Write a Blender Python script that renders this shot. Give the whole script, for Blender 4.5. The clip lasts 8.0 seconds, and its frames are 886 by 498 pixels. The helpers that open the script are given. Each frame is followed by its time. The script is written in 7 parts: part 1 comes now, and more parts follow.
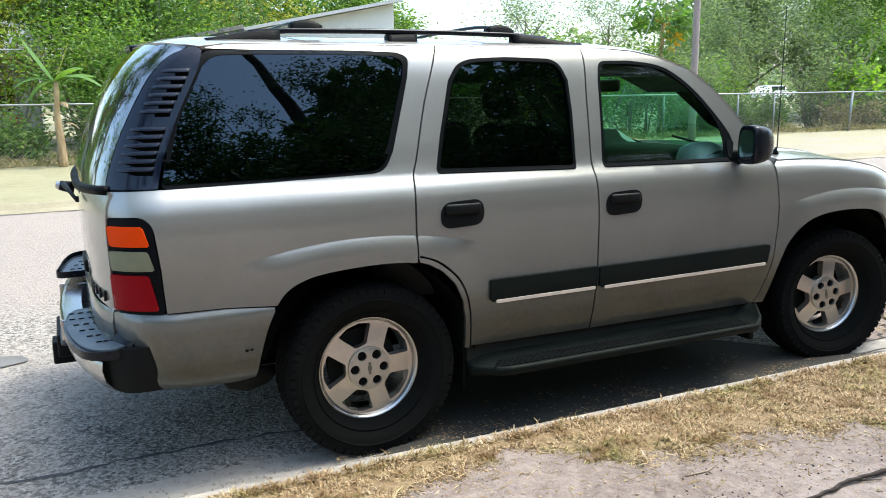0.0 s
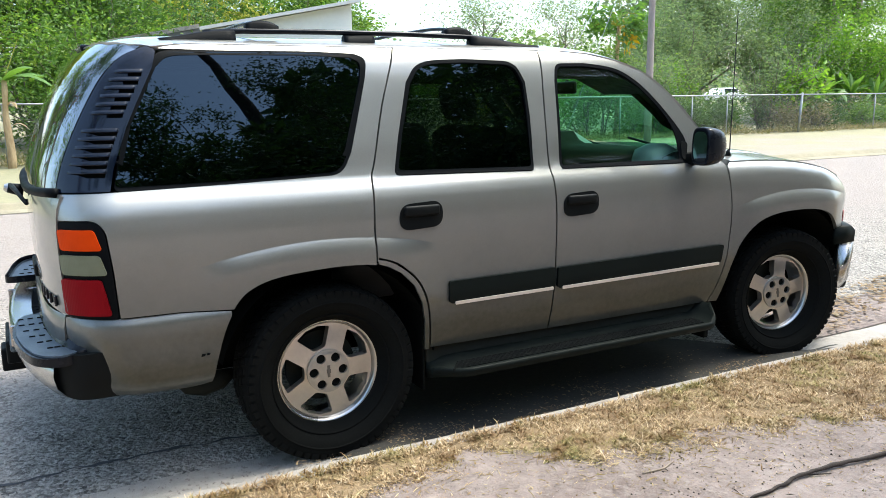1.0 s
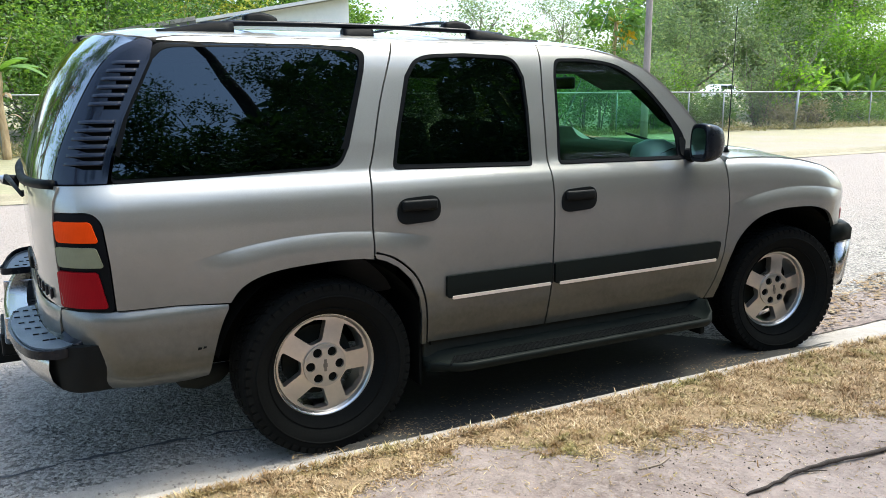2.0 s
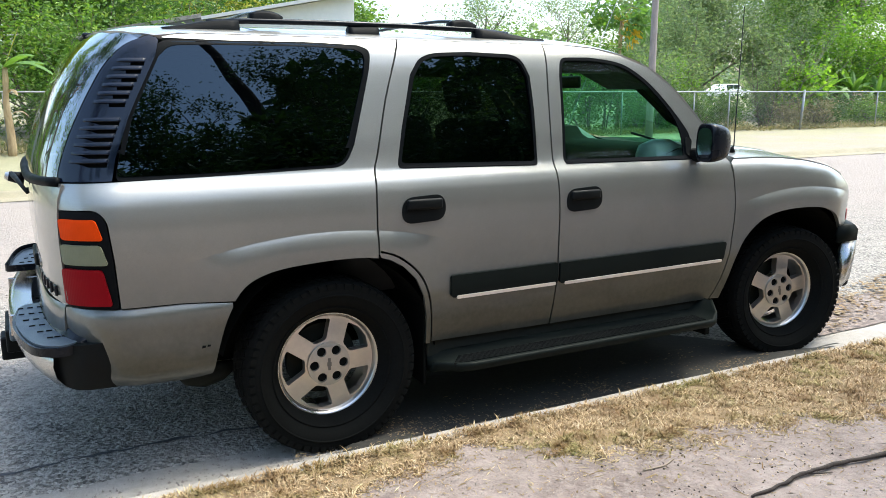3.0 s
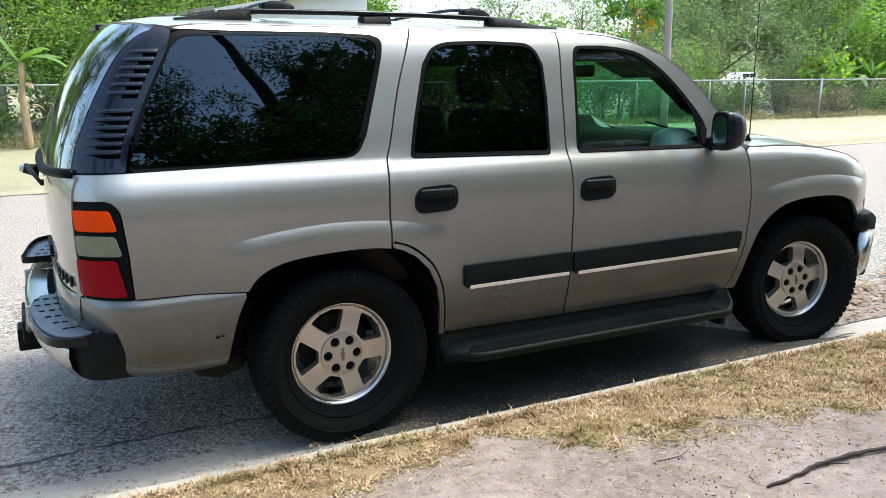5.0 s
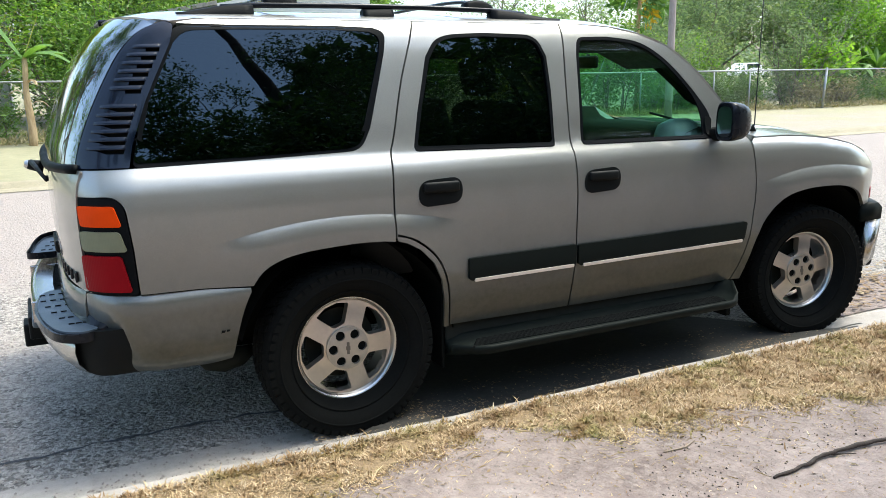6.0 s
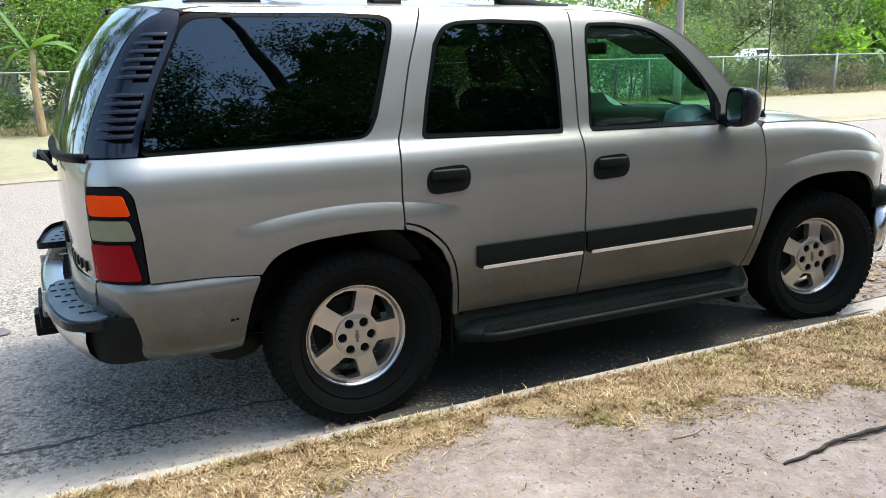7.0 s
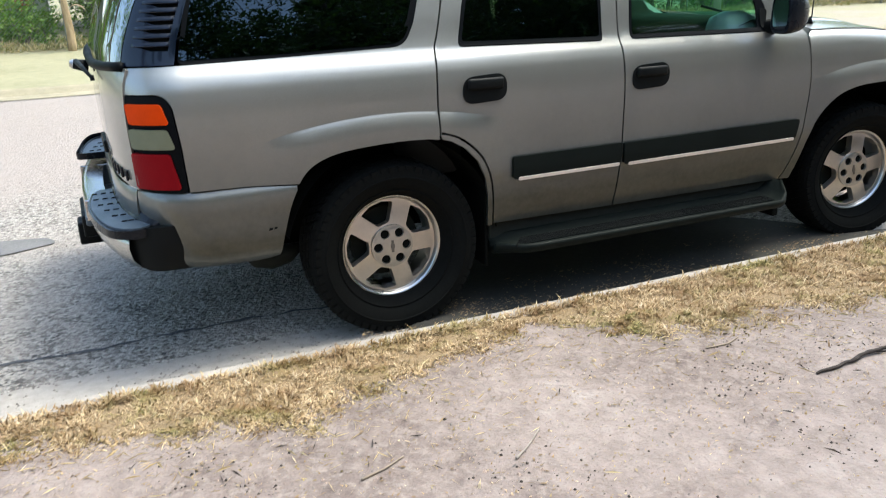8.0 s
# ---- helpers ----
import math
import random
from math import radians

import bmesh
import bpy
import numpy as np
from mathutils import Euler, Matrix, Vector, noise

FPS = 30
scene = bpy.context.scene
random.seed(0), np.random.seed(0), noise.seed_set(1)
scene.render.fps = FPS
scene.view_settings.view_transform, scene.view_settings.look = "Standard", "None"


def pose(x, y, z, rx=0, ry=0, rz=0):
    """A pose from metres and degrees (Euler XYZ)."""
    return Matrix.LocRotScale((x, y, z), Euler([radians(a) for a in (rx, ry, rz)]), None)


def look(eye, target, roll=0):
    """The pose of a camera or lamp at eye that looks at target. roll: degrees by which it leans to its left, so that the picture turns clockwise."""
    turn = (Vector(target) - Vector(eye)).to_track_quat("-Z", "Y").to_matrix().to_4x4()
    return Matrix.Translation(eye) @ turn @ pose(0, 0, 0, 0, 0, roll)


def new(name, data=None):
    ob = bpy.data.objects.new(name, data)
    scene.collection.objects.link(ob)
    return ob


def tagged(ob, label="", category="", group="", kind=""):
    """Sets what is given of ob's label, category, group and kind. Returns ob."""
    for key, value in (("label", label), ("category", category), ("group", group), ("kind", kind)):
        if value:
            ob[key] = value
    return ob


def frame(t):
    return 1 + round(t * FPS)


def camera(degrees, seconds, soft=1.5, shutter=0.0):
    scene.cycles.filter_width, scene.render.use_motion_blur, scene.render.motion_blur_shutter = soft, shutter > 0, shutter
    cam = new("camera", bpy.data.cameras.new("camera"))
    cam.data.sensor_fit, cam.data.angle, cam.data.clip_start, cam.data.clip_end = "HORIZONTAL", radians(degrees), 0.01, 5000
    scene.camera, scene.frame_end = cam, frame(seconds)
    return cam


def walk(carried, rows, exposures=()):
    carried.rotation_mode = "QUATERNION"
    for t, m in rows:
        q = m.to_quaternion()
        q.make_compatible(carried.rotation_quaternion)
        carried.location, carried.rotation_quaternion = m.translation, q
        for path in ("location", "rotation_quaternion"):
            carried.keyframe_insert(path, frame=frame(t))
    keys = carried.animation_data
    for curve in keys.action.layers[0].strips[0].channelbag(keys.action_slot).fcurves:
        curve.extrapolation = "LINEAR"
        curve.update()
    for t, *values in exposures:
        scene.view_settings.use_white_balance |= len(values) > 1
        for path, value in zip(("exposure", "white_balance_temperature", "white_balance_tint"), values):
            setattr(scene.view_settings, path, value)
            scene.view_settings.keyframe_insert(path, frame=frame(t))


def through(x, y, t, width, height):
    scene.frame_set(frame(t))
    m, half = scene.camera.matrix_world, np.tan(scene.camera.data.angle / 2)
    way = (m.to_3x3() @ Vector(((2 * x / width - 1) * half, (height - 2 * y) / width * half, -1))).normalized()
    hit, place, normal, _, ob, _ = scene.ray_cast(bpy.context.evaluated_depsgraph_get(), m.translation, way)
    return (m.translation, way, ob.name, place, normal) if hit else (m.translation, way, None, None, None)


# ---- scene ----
EXPOSURE, KELVIN, TINT = 2.0, 6480, 1
SKY_STRENGTH, SUN_STRENGTH, SUN_SOFT = 0.15, 0.85, 12.0
cam = camera(57.3, 8.0, soft=0.75, shutter=0.35)
PATH = [
    (0, (-1.186, -4.214, 1.583), (-0.352, -2.434, 1.217), -0.9),
    (0.5, (-1.179, -4.217, 1.587), (-0.288, -2.463, 1.226), -1.0),
    (1, (-1.182, -4.215, 1.586), (-0.259, -2.479, 1.221), -0.7),
    (1.5, (-1.188, -4.209, 1.584), (-0.255, -2.48, 1.211), -0.3),
    (3, (-1.186, -4.194, 1.587), (-0.263, -2.461, 1.205), 0.0),
    (3.5, (-1.188, -4.192, 1.588), (-0.275, -2.456, 1.199), 0.3),
    (4, (-1.189, -4.191, 1.588), (-0.286, -2.451, 1.194), 0.5),
    (4.5, (-1.181, -4.19, 1.584), (-0.285, -2.447, 1.185), 0.0),
    (6, (-1.176, -4.187, 1.578), (-0.298, -2.44, 1.159), -0.9),
    (6.5, (-1.176, -4.187, 1.578), (-0.305, -2.439, 1.146), -1.2),
    (7, (-1.176, -4.182, 1.573), (-0.319, -2.432, 1.127), -1.3),
    (7.5, (-1.183, -4.183, 1.553), (-0.36, -2.441, 1.019), -1.8),
    (8, (-1.207, -4.186, 1.547), (-0.443, -2.452, 0.907), -1.7),
]

walk(cam, [(t, look(eye, aim, lean)) for t, eye, aim, lean in PATH], [(0, EXPOSURE, KELVIN, TINT), (8, EXPOSURE, KELVIN, TINT)])

# ---- light ----
SUN_ELEV, SUN_AZ = 66.0, 97.0       # a hazy sun ahead of the vehicle's nose; azimuth from +y towards +x
world = bpy.data.worlds.new("sky")
scene.world = world
world.use_nodes = True
wt = world.node_tree
sky = wt.nodes.new("ShaderNodeTexSky")
sky.sky_type = "NISHITA"
sky.sun_disc = False
sky.sun_elevation = radians(SUN_ELEV)
sky.sun_rotation = radians(SUN_AZ)
sky.dust_density = 4.0
sky.ozone_density = 3.0
wt.links.new(sky.outputs[0], wt.nodes["Background"].inputs[0])
wt.nodes["Background"].inputs[1].default_value = SKY_STRENGTH
sun = new("sun", bpy.data.lights.new("sun", "SUN"))
sun.data.energy, sun.data.angle, sun.data.color = SUN_STRENGTH, radians(SUN_SOFT), (1.0, 0.955, 0.88)
_d = Vector((math.sin(radians(SUN_AZ)) * math.cos(radians(SUN_ELEV)), math.cos(radians(SUN_AZ)) * math.cos(radians(SUN_ELEV)), math.sin(radians(SUN_ELEV))))
sun.matrix_world = look(_d * 60, (0, 0, 0))

rng = random.Random(7)
npr = np.random.RandomState(11)


# ---- materials ----
class Nodes:
    """Short-hand for building a node material."""

    def __init__(self, name):
        self.mat = bpy.data.materials.new(name)
        self.mat.use_nodes = True
        self.t = self.mat.node_tree
        self.bsdf = self.t.nodes["Principled BSDF"]
        self.out = self.t.nodes["Material Output"]

    def add(self, kind, **sets):
        n = self.t.nodes.new(kind)
        for k, v in sets.items():
            n.inputs[k].default_value = v
        return n

    def link(self, a, b):
        self.t.links.new(a, b)

    def coord(self, kind="Object"):
        return self.t.nodes.new("ShaderNodeTexCoord").outputs[kind]

    def noise(self, scale, detail=4, rough=0.6, co=None, stretch=None):
        n = self.add("ShaderNodeTexNoise", Scale=scale, Detail=detail, Roughness=rough)
        co = co or self.coord()
        if stretch:
            m = self.add("ShaderNodeMapping")
            m.inputs["Scale"].default_value = stretch
            self.link(co, m.inputs[0])
            co = m.outputs[0]
        self.link(co, n.inputs["Vector"])
        return n.outputs["Fac"]

    def voronoi(self, scale, feature="F1", out="Distance", co=None):
        n = self.add("ShaderNodeTexVoronoi", Scale=scale)
        n.feature = feature
        self.link(co or self.coord(), n.inputs["Vector"])
        return n.outputs[out]

    def ramp(self, fac, stops):
        r = self.t.nodes.new("ShaderNodeValToRGB")
        e = r.color_ramp.elements
        while len(e) < len(stops):
            e.new(0.5)
        for el, (p, c) in zip(e, stops):
            el.position = p
            el.color = (*c, 1) if len(c) == 3 else c
        self.link(fac, r.inputs[0])
        return r.outputs[0]

    def grey(self, fac, a, b, lo=0.0, hi=1.0):
        m = self.add("ShaderNodeMapRange")
        for k, v in zip(("From Min", "From Max", "To Min", "To Max"), (lo, hi, a, b)):
            m.inputs[k].default_value = v
        self.link(fac, m.inputs[0])
        return m.outputs[0]

    def mix(self, fac, a, b, blend="MIX"):
        m = self.t.nodes.new("ShaderNodeMix")
        m.data_type, m.blend_type = "RGBA", blend
        for i, v in ((0, fac), (6, a), (7, b)):
            if hasattr(v, "is_linked"):
                self.link(v, m.inputs[i])
            else:
                m.inputs[i].default_value = (*v, 1) if isinstance(v, tuple) and len(v) == 3 else v
        return m.outputs[2]

    def math(self, op, a, b=0.0):
        m = self.t.nodes.new("ShaderNodeMath")
        m.operation = op
        for i, v in enumerate((a, b)):
            if hasattr(v, "is_linked"):
                self.link(v, m.inputs[i])
            else:
                m.inputs[i].default_value = v
        return m.outputs[0]

    def bump(self, height, strength=0.3, dist=0.01):
        b = self.add("ShaderNodeBump", Strength=strength, Distance=dist)
        self.link(height, b.inputs["Height"])
        self.link(b.outputs[0], self.bsdf.inputs["Normal"])
        return b

    def set(self, **kw):
        for k, v in kw.items():
            sock = self.bsdf.inputs[k.replace("_", " ")]
            if hasattr(v, "is_linked"):
                self.link(v, sock)
            else:
                sock.default_value = (*v, 1) if isinstance(v, tuple) and len(v) == 3 else v
        return self


def plain(name, col, rough=0.5, metal=0.0, grain=60.0, vary=0.15, bump=0.1, **kw):
    n = Nodes(name)
    a = n.noise(grain, 5)
    b = n.noise(grain * 0.06, 3)
    f = n.mix(0.5, a, b)
    c0 = tuple(min(1, c * (1 - vary)) for c in col)
    c1 = tuple(min(1, c * (1 + vary)) for c in col)
    n.set(Base_Color=n.ramp(f, [(0.3, c0), (0.7, c1)]), Roughness=n.grey(b, max(0.02, rough - 0.08), min(1, rough + 0.08), 0.3, 0.7), Metallic=metal, **kw)
    if bump:
        n.bump(a, bump, 0.002)
    return n.mat


def paint_material():
    n = Nodes("pewter_metallic_paint")
    flake = n.noise(900, 2)
    dust = n.noise(3.0, 5)
    fine = n.noise(40, 4)
    base = n.ramp(flake, [(0.35, (0.300, 0.293, 0.268)), (0.65, (0.425, 0.416, 0.382))])
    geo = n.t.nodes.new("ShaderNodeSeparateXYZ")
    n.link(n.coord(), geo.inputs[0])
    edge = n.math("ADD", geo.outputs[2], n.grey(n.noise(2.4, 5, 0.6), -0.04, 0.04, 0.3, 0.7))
    low = n.grey(edge, 1.0, 0.0, 0.54, 1.22)                       # shade painted into the lower body, darker downwards, its border ragged
    low_shade = n.math("MULTIPLY", low, n.grey(n.mix(0.4, dust, fine), 0.90, 1.0, 0.35, 0.65))
    n.set(Base_Color=n.mix(low_shade, base, (0.040, 0.044, 0.036)), Metallic=n.grey(low_shade, 0.82, 0.40), Roughness=n.grey(n.mix(0.5, dust, fine), 0.37, 0.46, 0.3, 0.7),
          Coat_Weight=n.grey(low_shade, 1.0, 0.6), Coat_Roughness=n.grey(fine, 0.02, 0.06, 0.3, 0.7), Coat_IOR=1.55)
    return n.mat


def glass_material(name, tint, rough=0.0, power=4.5, mirror=(1, 1, 1)):
    n = Nodes(name)
    t = n.t
    t.nodes.remove(n.bsdf)
    tr = n.add("ShaderNodeBsdfTransparent")
    smear = n.noise(6.0, 4)
    tr.inputs[0].default_value = (*tint, 1)
    gl = n.add("ShaderNodeBsdfGlossy")
    gl.inputs[0].default_value = (*mirror, 1)
    n.link(n.grey(smear, rough, rough + 0.012, 0.4, 0.7), gl.inputs["Roughness"])
    fr = n.t.nodes.new("ShaderNodeLayerWeight")
    fr.inputs[0].default_value = 0.5
    gloss = n.math("MULTIPLY_ADD", n.math("POWER", fr.outputs["Facing"], power), 0.9)
    gloss.node.inputs[2].default_value = 0.058
    mx = t.nodes.new("ShaderNodeMixShader")
    n.link(gloss, mx.inputs[0])
    n.link(tr.outputs[0], mx.inputs[1])
    n.link(gl.outputs[0], mx.inputs[2])
    n.link(mx.outputs[0], n.out.inputs[0])
    return n.mat


def lens_material(name, col):
    n = Nodes(name)
    rib = n.t.nodes.new("ShaderNodeTexWave")
    rib.inputs["Scale"].default_value = 60
    n.link(n.coord(), rib.inputs["Vector"])
    n.set(Base_Color=n.mix(n.noise(25, 3), tuple(c * 0.8 for c in col), col), Roughness=0.35, Specular_IOR_Level=0.06)
    n.bump(rib.outputs["Fac"], 0.15, 0.002)
    return n.mat


def asphalt_material():
    n = Nodes("chip_seal_asphalt")
    co = n.coord()
    chips = n.noise(44, 2, 0.6, co)
    grit = n.noise(150, 3, 0.8, co)
    cell = n.add("ShaderNodeTexVoronoi", Scale=56.0)
    n.link(co, cell.inputs["Vector"])
    sep = n.t.nodes.new("ShaderNodeSeparateColor")
    n.link(cell.outputs["Color"], sep.inputs[0])
    lump = n.mix(0.30, n.mix(0.25, chips, grit), sep.outputs[0])
    stone = n.ramp(lump, [(0.33, (0.020, 0.018, 0.016)), (0.42, (0.105, 0.095, 0.083)), (0.52, (0.25, 0.23, 0.20)), (0.64, (0.38, 0.35, 0.305)), (0.78, (0.50, 0.46, 0.40))])
    big = n.noise(0.7, 5, 0.65, co)
    mid = n.noise(7, 5, 0.6, co)
    dusty = n.mix(n.grey(n.mix(0.5, big, mid), 0.05, 0.70, 0.40, 0.60), stone, (0.33, 0.295, 0.255))
    geo = n.t.nodes.new("ShaderNodeSeparateXYZ")
    n.link(co, geo.inputs[0])
    lane_glare = n.math("MULTIPLY", n.grey(n.math("ADD", geo.outputs[1], n.grey(big, -1.2, 1.2, 0.3, 0.7)), 0.0, 0.93, 1.0, 3.4), n.grey(mid, 0.80, 1.0, 0.35, 0.6))
    dusty = n.mix(lane_glare, dusty, n.mix(chips, (0.215, 0.179, 0.157), (0.355, 0.303, 0.265)))    # sun glare on the far lane, painted in as a paler colour
    n.set(Base_Color=dusty, Roughness=0.85)
    n.bump(n.mix(0.3, chips, lump), 1.0, 0.034)
    return n.mat


def concrete_material():
    n = Nodes("weathered_concrete")
    co = n.coord()
    f = n.noise(18, 6, 0.65, co)
    g = n.noise(1.4, 5, 0.6, co)
    sp = n.voronoi(140, co=co)
    c = n.ramp(n.mix(0.5, f, g), [(0.3, (0.21, 0.188, 0.163)), (0.5, (0.31, 0.282, 0.248)), (0.75, (0.41, 0.375, 0.335))])
    c = n.mix(n.grey(sp, 0.35, 0.0, 0.05, 0.3), c, (0.12, 0.11, 0.10))
    n.set(Base_Color=c, Roughness=0.9)
    n.bump(n.mix(0.5, f, sp), 0.5, 0.006)
    return n.mat


def soil_material():
    n = Nodes("dry_sandy_soil")
    co = n.coord()
    g = n.noise(0.9, 6, 0.6, co)
    m = n.noise(9, 6, 0.65, co)
    f = n.noise(90, 4, 0.7, co)
    c = n.ramp(n.mix(0.45, g, m), [(0.34, (0.088, 0.064, 0.054)), (0.45, (0.165, 0.130, 0.114)), (0.55, (0.232, 0.188, 0.167)), (0.68, (0.324, 0.282, 0.253))])
    peb = n.voronoi(55, co=co)
    c = n.mix(n.grey(n.noise(28, 3, 0.6, co), 0.0, 0.8, 0.50, 0.66), n.mix(n.grey(peb, 0.4, 0.0, 0.06, 0.22), c, (0.24, 0.185, 0.15)), (0.245, 0.205, 0.178))
    n.set(Base_Color=n.mix(n.grey(f, 0.0, 0.25, 0.45, 0.75), c, (0.30, 0.22, 0.175)), Roughness=0.95)
    n.bump(n.mix(0.15, n.mix(0.5, m, n.noise(26, 4, 0.55, co)), f), 0.8, 0.032)
    return n.mat


def turf_material(name, dry, green, dust=None):
    n = Nodes(name)
    co = n.coord()
    g = n.noise(0.35, 5, 0.65, co)
    m = n.noise(5, 6, 0.7, co)
    f = n.noise(60, 4, 0.7, co)
    c = n.ramp(n.mix(0.5, g, m), [(0.35, green), (0.5, dry), (0.68, tuple(min(1, x * 1.25) for x in dry))])
    c = n.mix(n.grey(f, 0.0, 0.5, 0.4, 0.7), c, tuple(x * 0.5 for x in dry))
    if dust:                                    # bare pale dirt takes over along the lot
        geo = n.t.nodes.new("ShaderNodeSeparateXYZ")
        n.link(co, geo.inputs[0])
        lot = n.math("MULTIPLY", n.grey(geo.outputs[0], 0.0, 1.0, 6.0, 14.0), n.grey(n.mix(0.4, g, m), 1.0, 0.10, 0.44, 0.58))
        band = n.grey(n.math("ADD", geo.outputs[1], n.grey(g, -3.0, 3.0, 0.3, 0.7)), 1.0, 0.25, 13.0, 16.5)    # thin dry grass nearer the fence
        lot = n.math("MULTIPLY", lot, band)
        c = n.mix(lot, c, n.mix(f, dust, tuple(x * 0.75 for x in dust)))
    n.set(Base_Color=c, Roughness=0.95)
    n.bump(n.mix(0.5, m, f), 0.8, 0.04)
    return n.mat


def leaf_material(name, cols, rough=0.45, through=0.5):
    """Leaves that differ one by one and let some light through."""
    n = Nodes(name)
    t = n.t
    geo = t.nodes.new("ShaderNodeNewGeometry")
    c = n.ramp(geo.outputs["Random Per Island"], [(i / max(1, len(cols) - 1), k) for i, k in enumerate(cols)])
    n.set(Base_Color=c, Roughness=rough, Specular_IOR_Level=0.35)
    tl = n.add("ShaderNodeBsdfTranslucent")
    n.link(n.mix(1.0, c, (1.0, 1.0, 0.45), "MULTIPLY"), tl.inputs[0])
    mx = t.nodes.new("ShaderNodeMixShader")
    mx.inputs[0].default_value = through
    n.link(n.bsdf.outputs[0], mx.inputs[1])
    n.link(tl.outputs[0], mx.inputs[2])
    n.link(mx.outputs[0], n.out.inputs[0])
    return n.mat


def grass_material():
    """Straw blades, greener in tufts."""
    n = Nodes("straw_grass")
    geo = n.t.nodes.new("ShaderNodeNewGeometry")
    dry = n.ramp(geo.outputs["Random Per Island"], [(0.0, (0.18, 0.115, 0.06)), (0.3, (0.46, 0.335, 0.19)), (0.55, (0.61, 0.47, 0.285)), (0.78, (0.26, 0.165, 0.08)), (1.0, (0.74, 0.615, 0.42))])
    lush = n.ramp(geo.outputs["Random Per Island"], [(0.0, (0.10, 0.115, 0.035)), (0.5, (0.28, 0.25, 0.09)), (1.0, (0.48, 0.385, 0.18))])
    tuft = n.noise(3.2, 4, 0.65)
    c = n.mix(n.grey(tuft, 0.0, 0.95, 0.48, 0.60), dry, lush)
    c = n.mix(n.grey(n.noise(6.5, 5, 0.7), 0.0, 0.8, 0.47, 0.62), c, (0.22, 0.125, 0.058))
    n.set(Base_Color=c, Roughness=0.7, Specular_IOR_Level=0.25)
    tl = n.add("ShaderNodeBsdfTranslucent")
    n.link(c, tl.inputs[0])
    mx = n.t.nodes.new("ShaderNodeMixShader")
    mx.inputs[0].default_value = 0.25
    n.link(n.bsdf.outputs[0], mx.inputs[1])
    n.link(tl.outputs[0], mx.inputs[2])
    n.link(mx.outputs[0], n.out.inputs[0])
    return n.mat


def bark_material(name, a, b):
    n = Nodes(name)
    co = n.coord()
    f = n.noise(14, 6, 0.7, co, (1, 1, 0.2))
    g = n.noise(2.0, 4, 0.6, co)
    n.set(Base_Color=n.ramp(n.mix(0.4, f, g), [(0.3, a), (0.7, b)]), Roughness=0.9)
    n.bump(f, 0.7, 0.02)
    return n.mat


M = {}
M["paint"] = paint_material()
M["black"] = plain("black_textured_plastic", (0.0075, 0.0085, 0.0085), 0.5, bump=0.25, grain=300, Specular_IOR_Level=0.09)
M["trim"] = plain("dark_satin_trim", (0.0075, 0.009, 0.012), 0.24, bump=0.05, grain=120, Specular_IOR_Level=0.2)
M["moulding"] = plain("charcoal_moulding", (0.0085, 0.011, 0.0098), 0.5, bump=0.1, grain=200, Specular_IOR_Level=0.06)
M["seal"] = plain("black_rubber_seal", (0.005, 0.006, 0.007), 0.5, Specular_IOR_Level=0.05)
M["dark"] = plain("dark_cavity", (0.005, 0.0055, 0.0045), 0.95, Specular_IOR_Level=0.1)
M["under"] = plain("underbody_grime", (0.022, 0.023, 0.018), 0.9, grain=20, Specular_IOR_Level=0.2)
M["chrome"] = plain("chrome", (0.50, 0.49, 0.48), 0.26, 1.0, grain=15, vary=0.05, bump=0.0)
M["brightstrip"] = plain("aged_bright_strip", (0.78, 0.70, 0.64), 0.32, 0.35, grain=30, vary=0.1)
M["steppad"] = plain("blue_grey_step_pad", (0.085, 0.108, 0.130), 0.38, grain=220, bump=0.3)
M["alloy"] = plain("machined_alloy", (0.60, 0.545, 0.48), 0.34, 0.85, grain=50, vary=0.08)
M["alloy2"] = plain("painted_alloy", (0.47, 0.44, 0.40), 0.36, 0.8, grain=40, vary=0.12)
M["alloy_dark"] = plain("shaded_alloy_mark", (0.16, 0.15, 0.14), 0.4, 0.7, grain=40, vary=0.1)
M["rubber"] = plain("tyre_rubber", (0.0065, 0.0068, 0.0062), 0.9, grain=80, vary=0.4, bump=0.2, Specular_IOR_Level=0.08)
# gloss tinted blue: the reflected sky's colour is painted into the glass
M["glass_dark"] = glass_material("privacy_glass", (0.034, 0.046, 0.034), mirror=(0.66, 0.83, 1.0))
M["glass_rear"] = glass_material("reflective_rear_glass", (0.10, 0.12, 0.09), power=2.1)
M["pillar"] = plain("glossy_black_pillar_trim", (0.004, 0.007, 0.017), 0.13, bump=0.02, grain=60, Specular_IOR_Level=0.38)
M["glass_front"] = glass_material("green_tinted_glass", (0.62, 0.84, 0.72))
M["glass_screen"] = glass_material("windscreen_glass", (0.42, 0.82, 0.58))
M["orange"] = lens_material("amber_lens", (0.78, 0.062, 0.004))
M["red"] = lens_material("red_lens", (0.25, 0.004, 0.009))
M["clear"] = lens_material("smoky_clear_lens", (0.22, 0.225, 0.145))
M["headlamp"] = plain("clouded_headlamp_lens", (0.34, 0.34, 0.31), 0.25, 0.0, grain=25, vary=0.25, bump=0.0, Coat_Weight=0.5)
M["cabin"] = plain("grey_cabin_plastic", (0.10, 0.105, 0.105), 0.6, grain=150)
M["cloth"] = plain("grey_seat_cloth", (0.06, 0.06, 0.06), 0.9, grain=250, bump=0.4)
M["mirror"] = plain("mirror_glass", (0.85, 0.87, 0.88), 0.02, 1.0, vary=0.01, bump=0)
M["asphalt"] = asphalt_material()
M["concrete"] = concrete_material()
M["soil"] = soil_material()
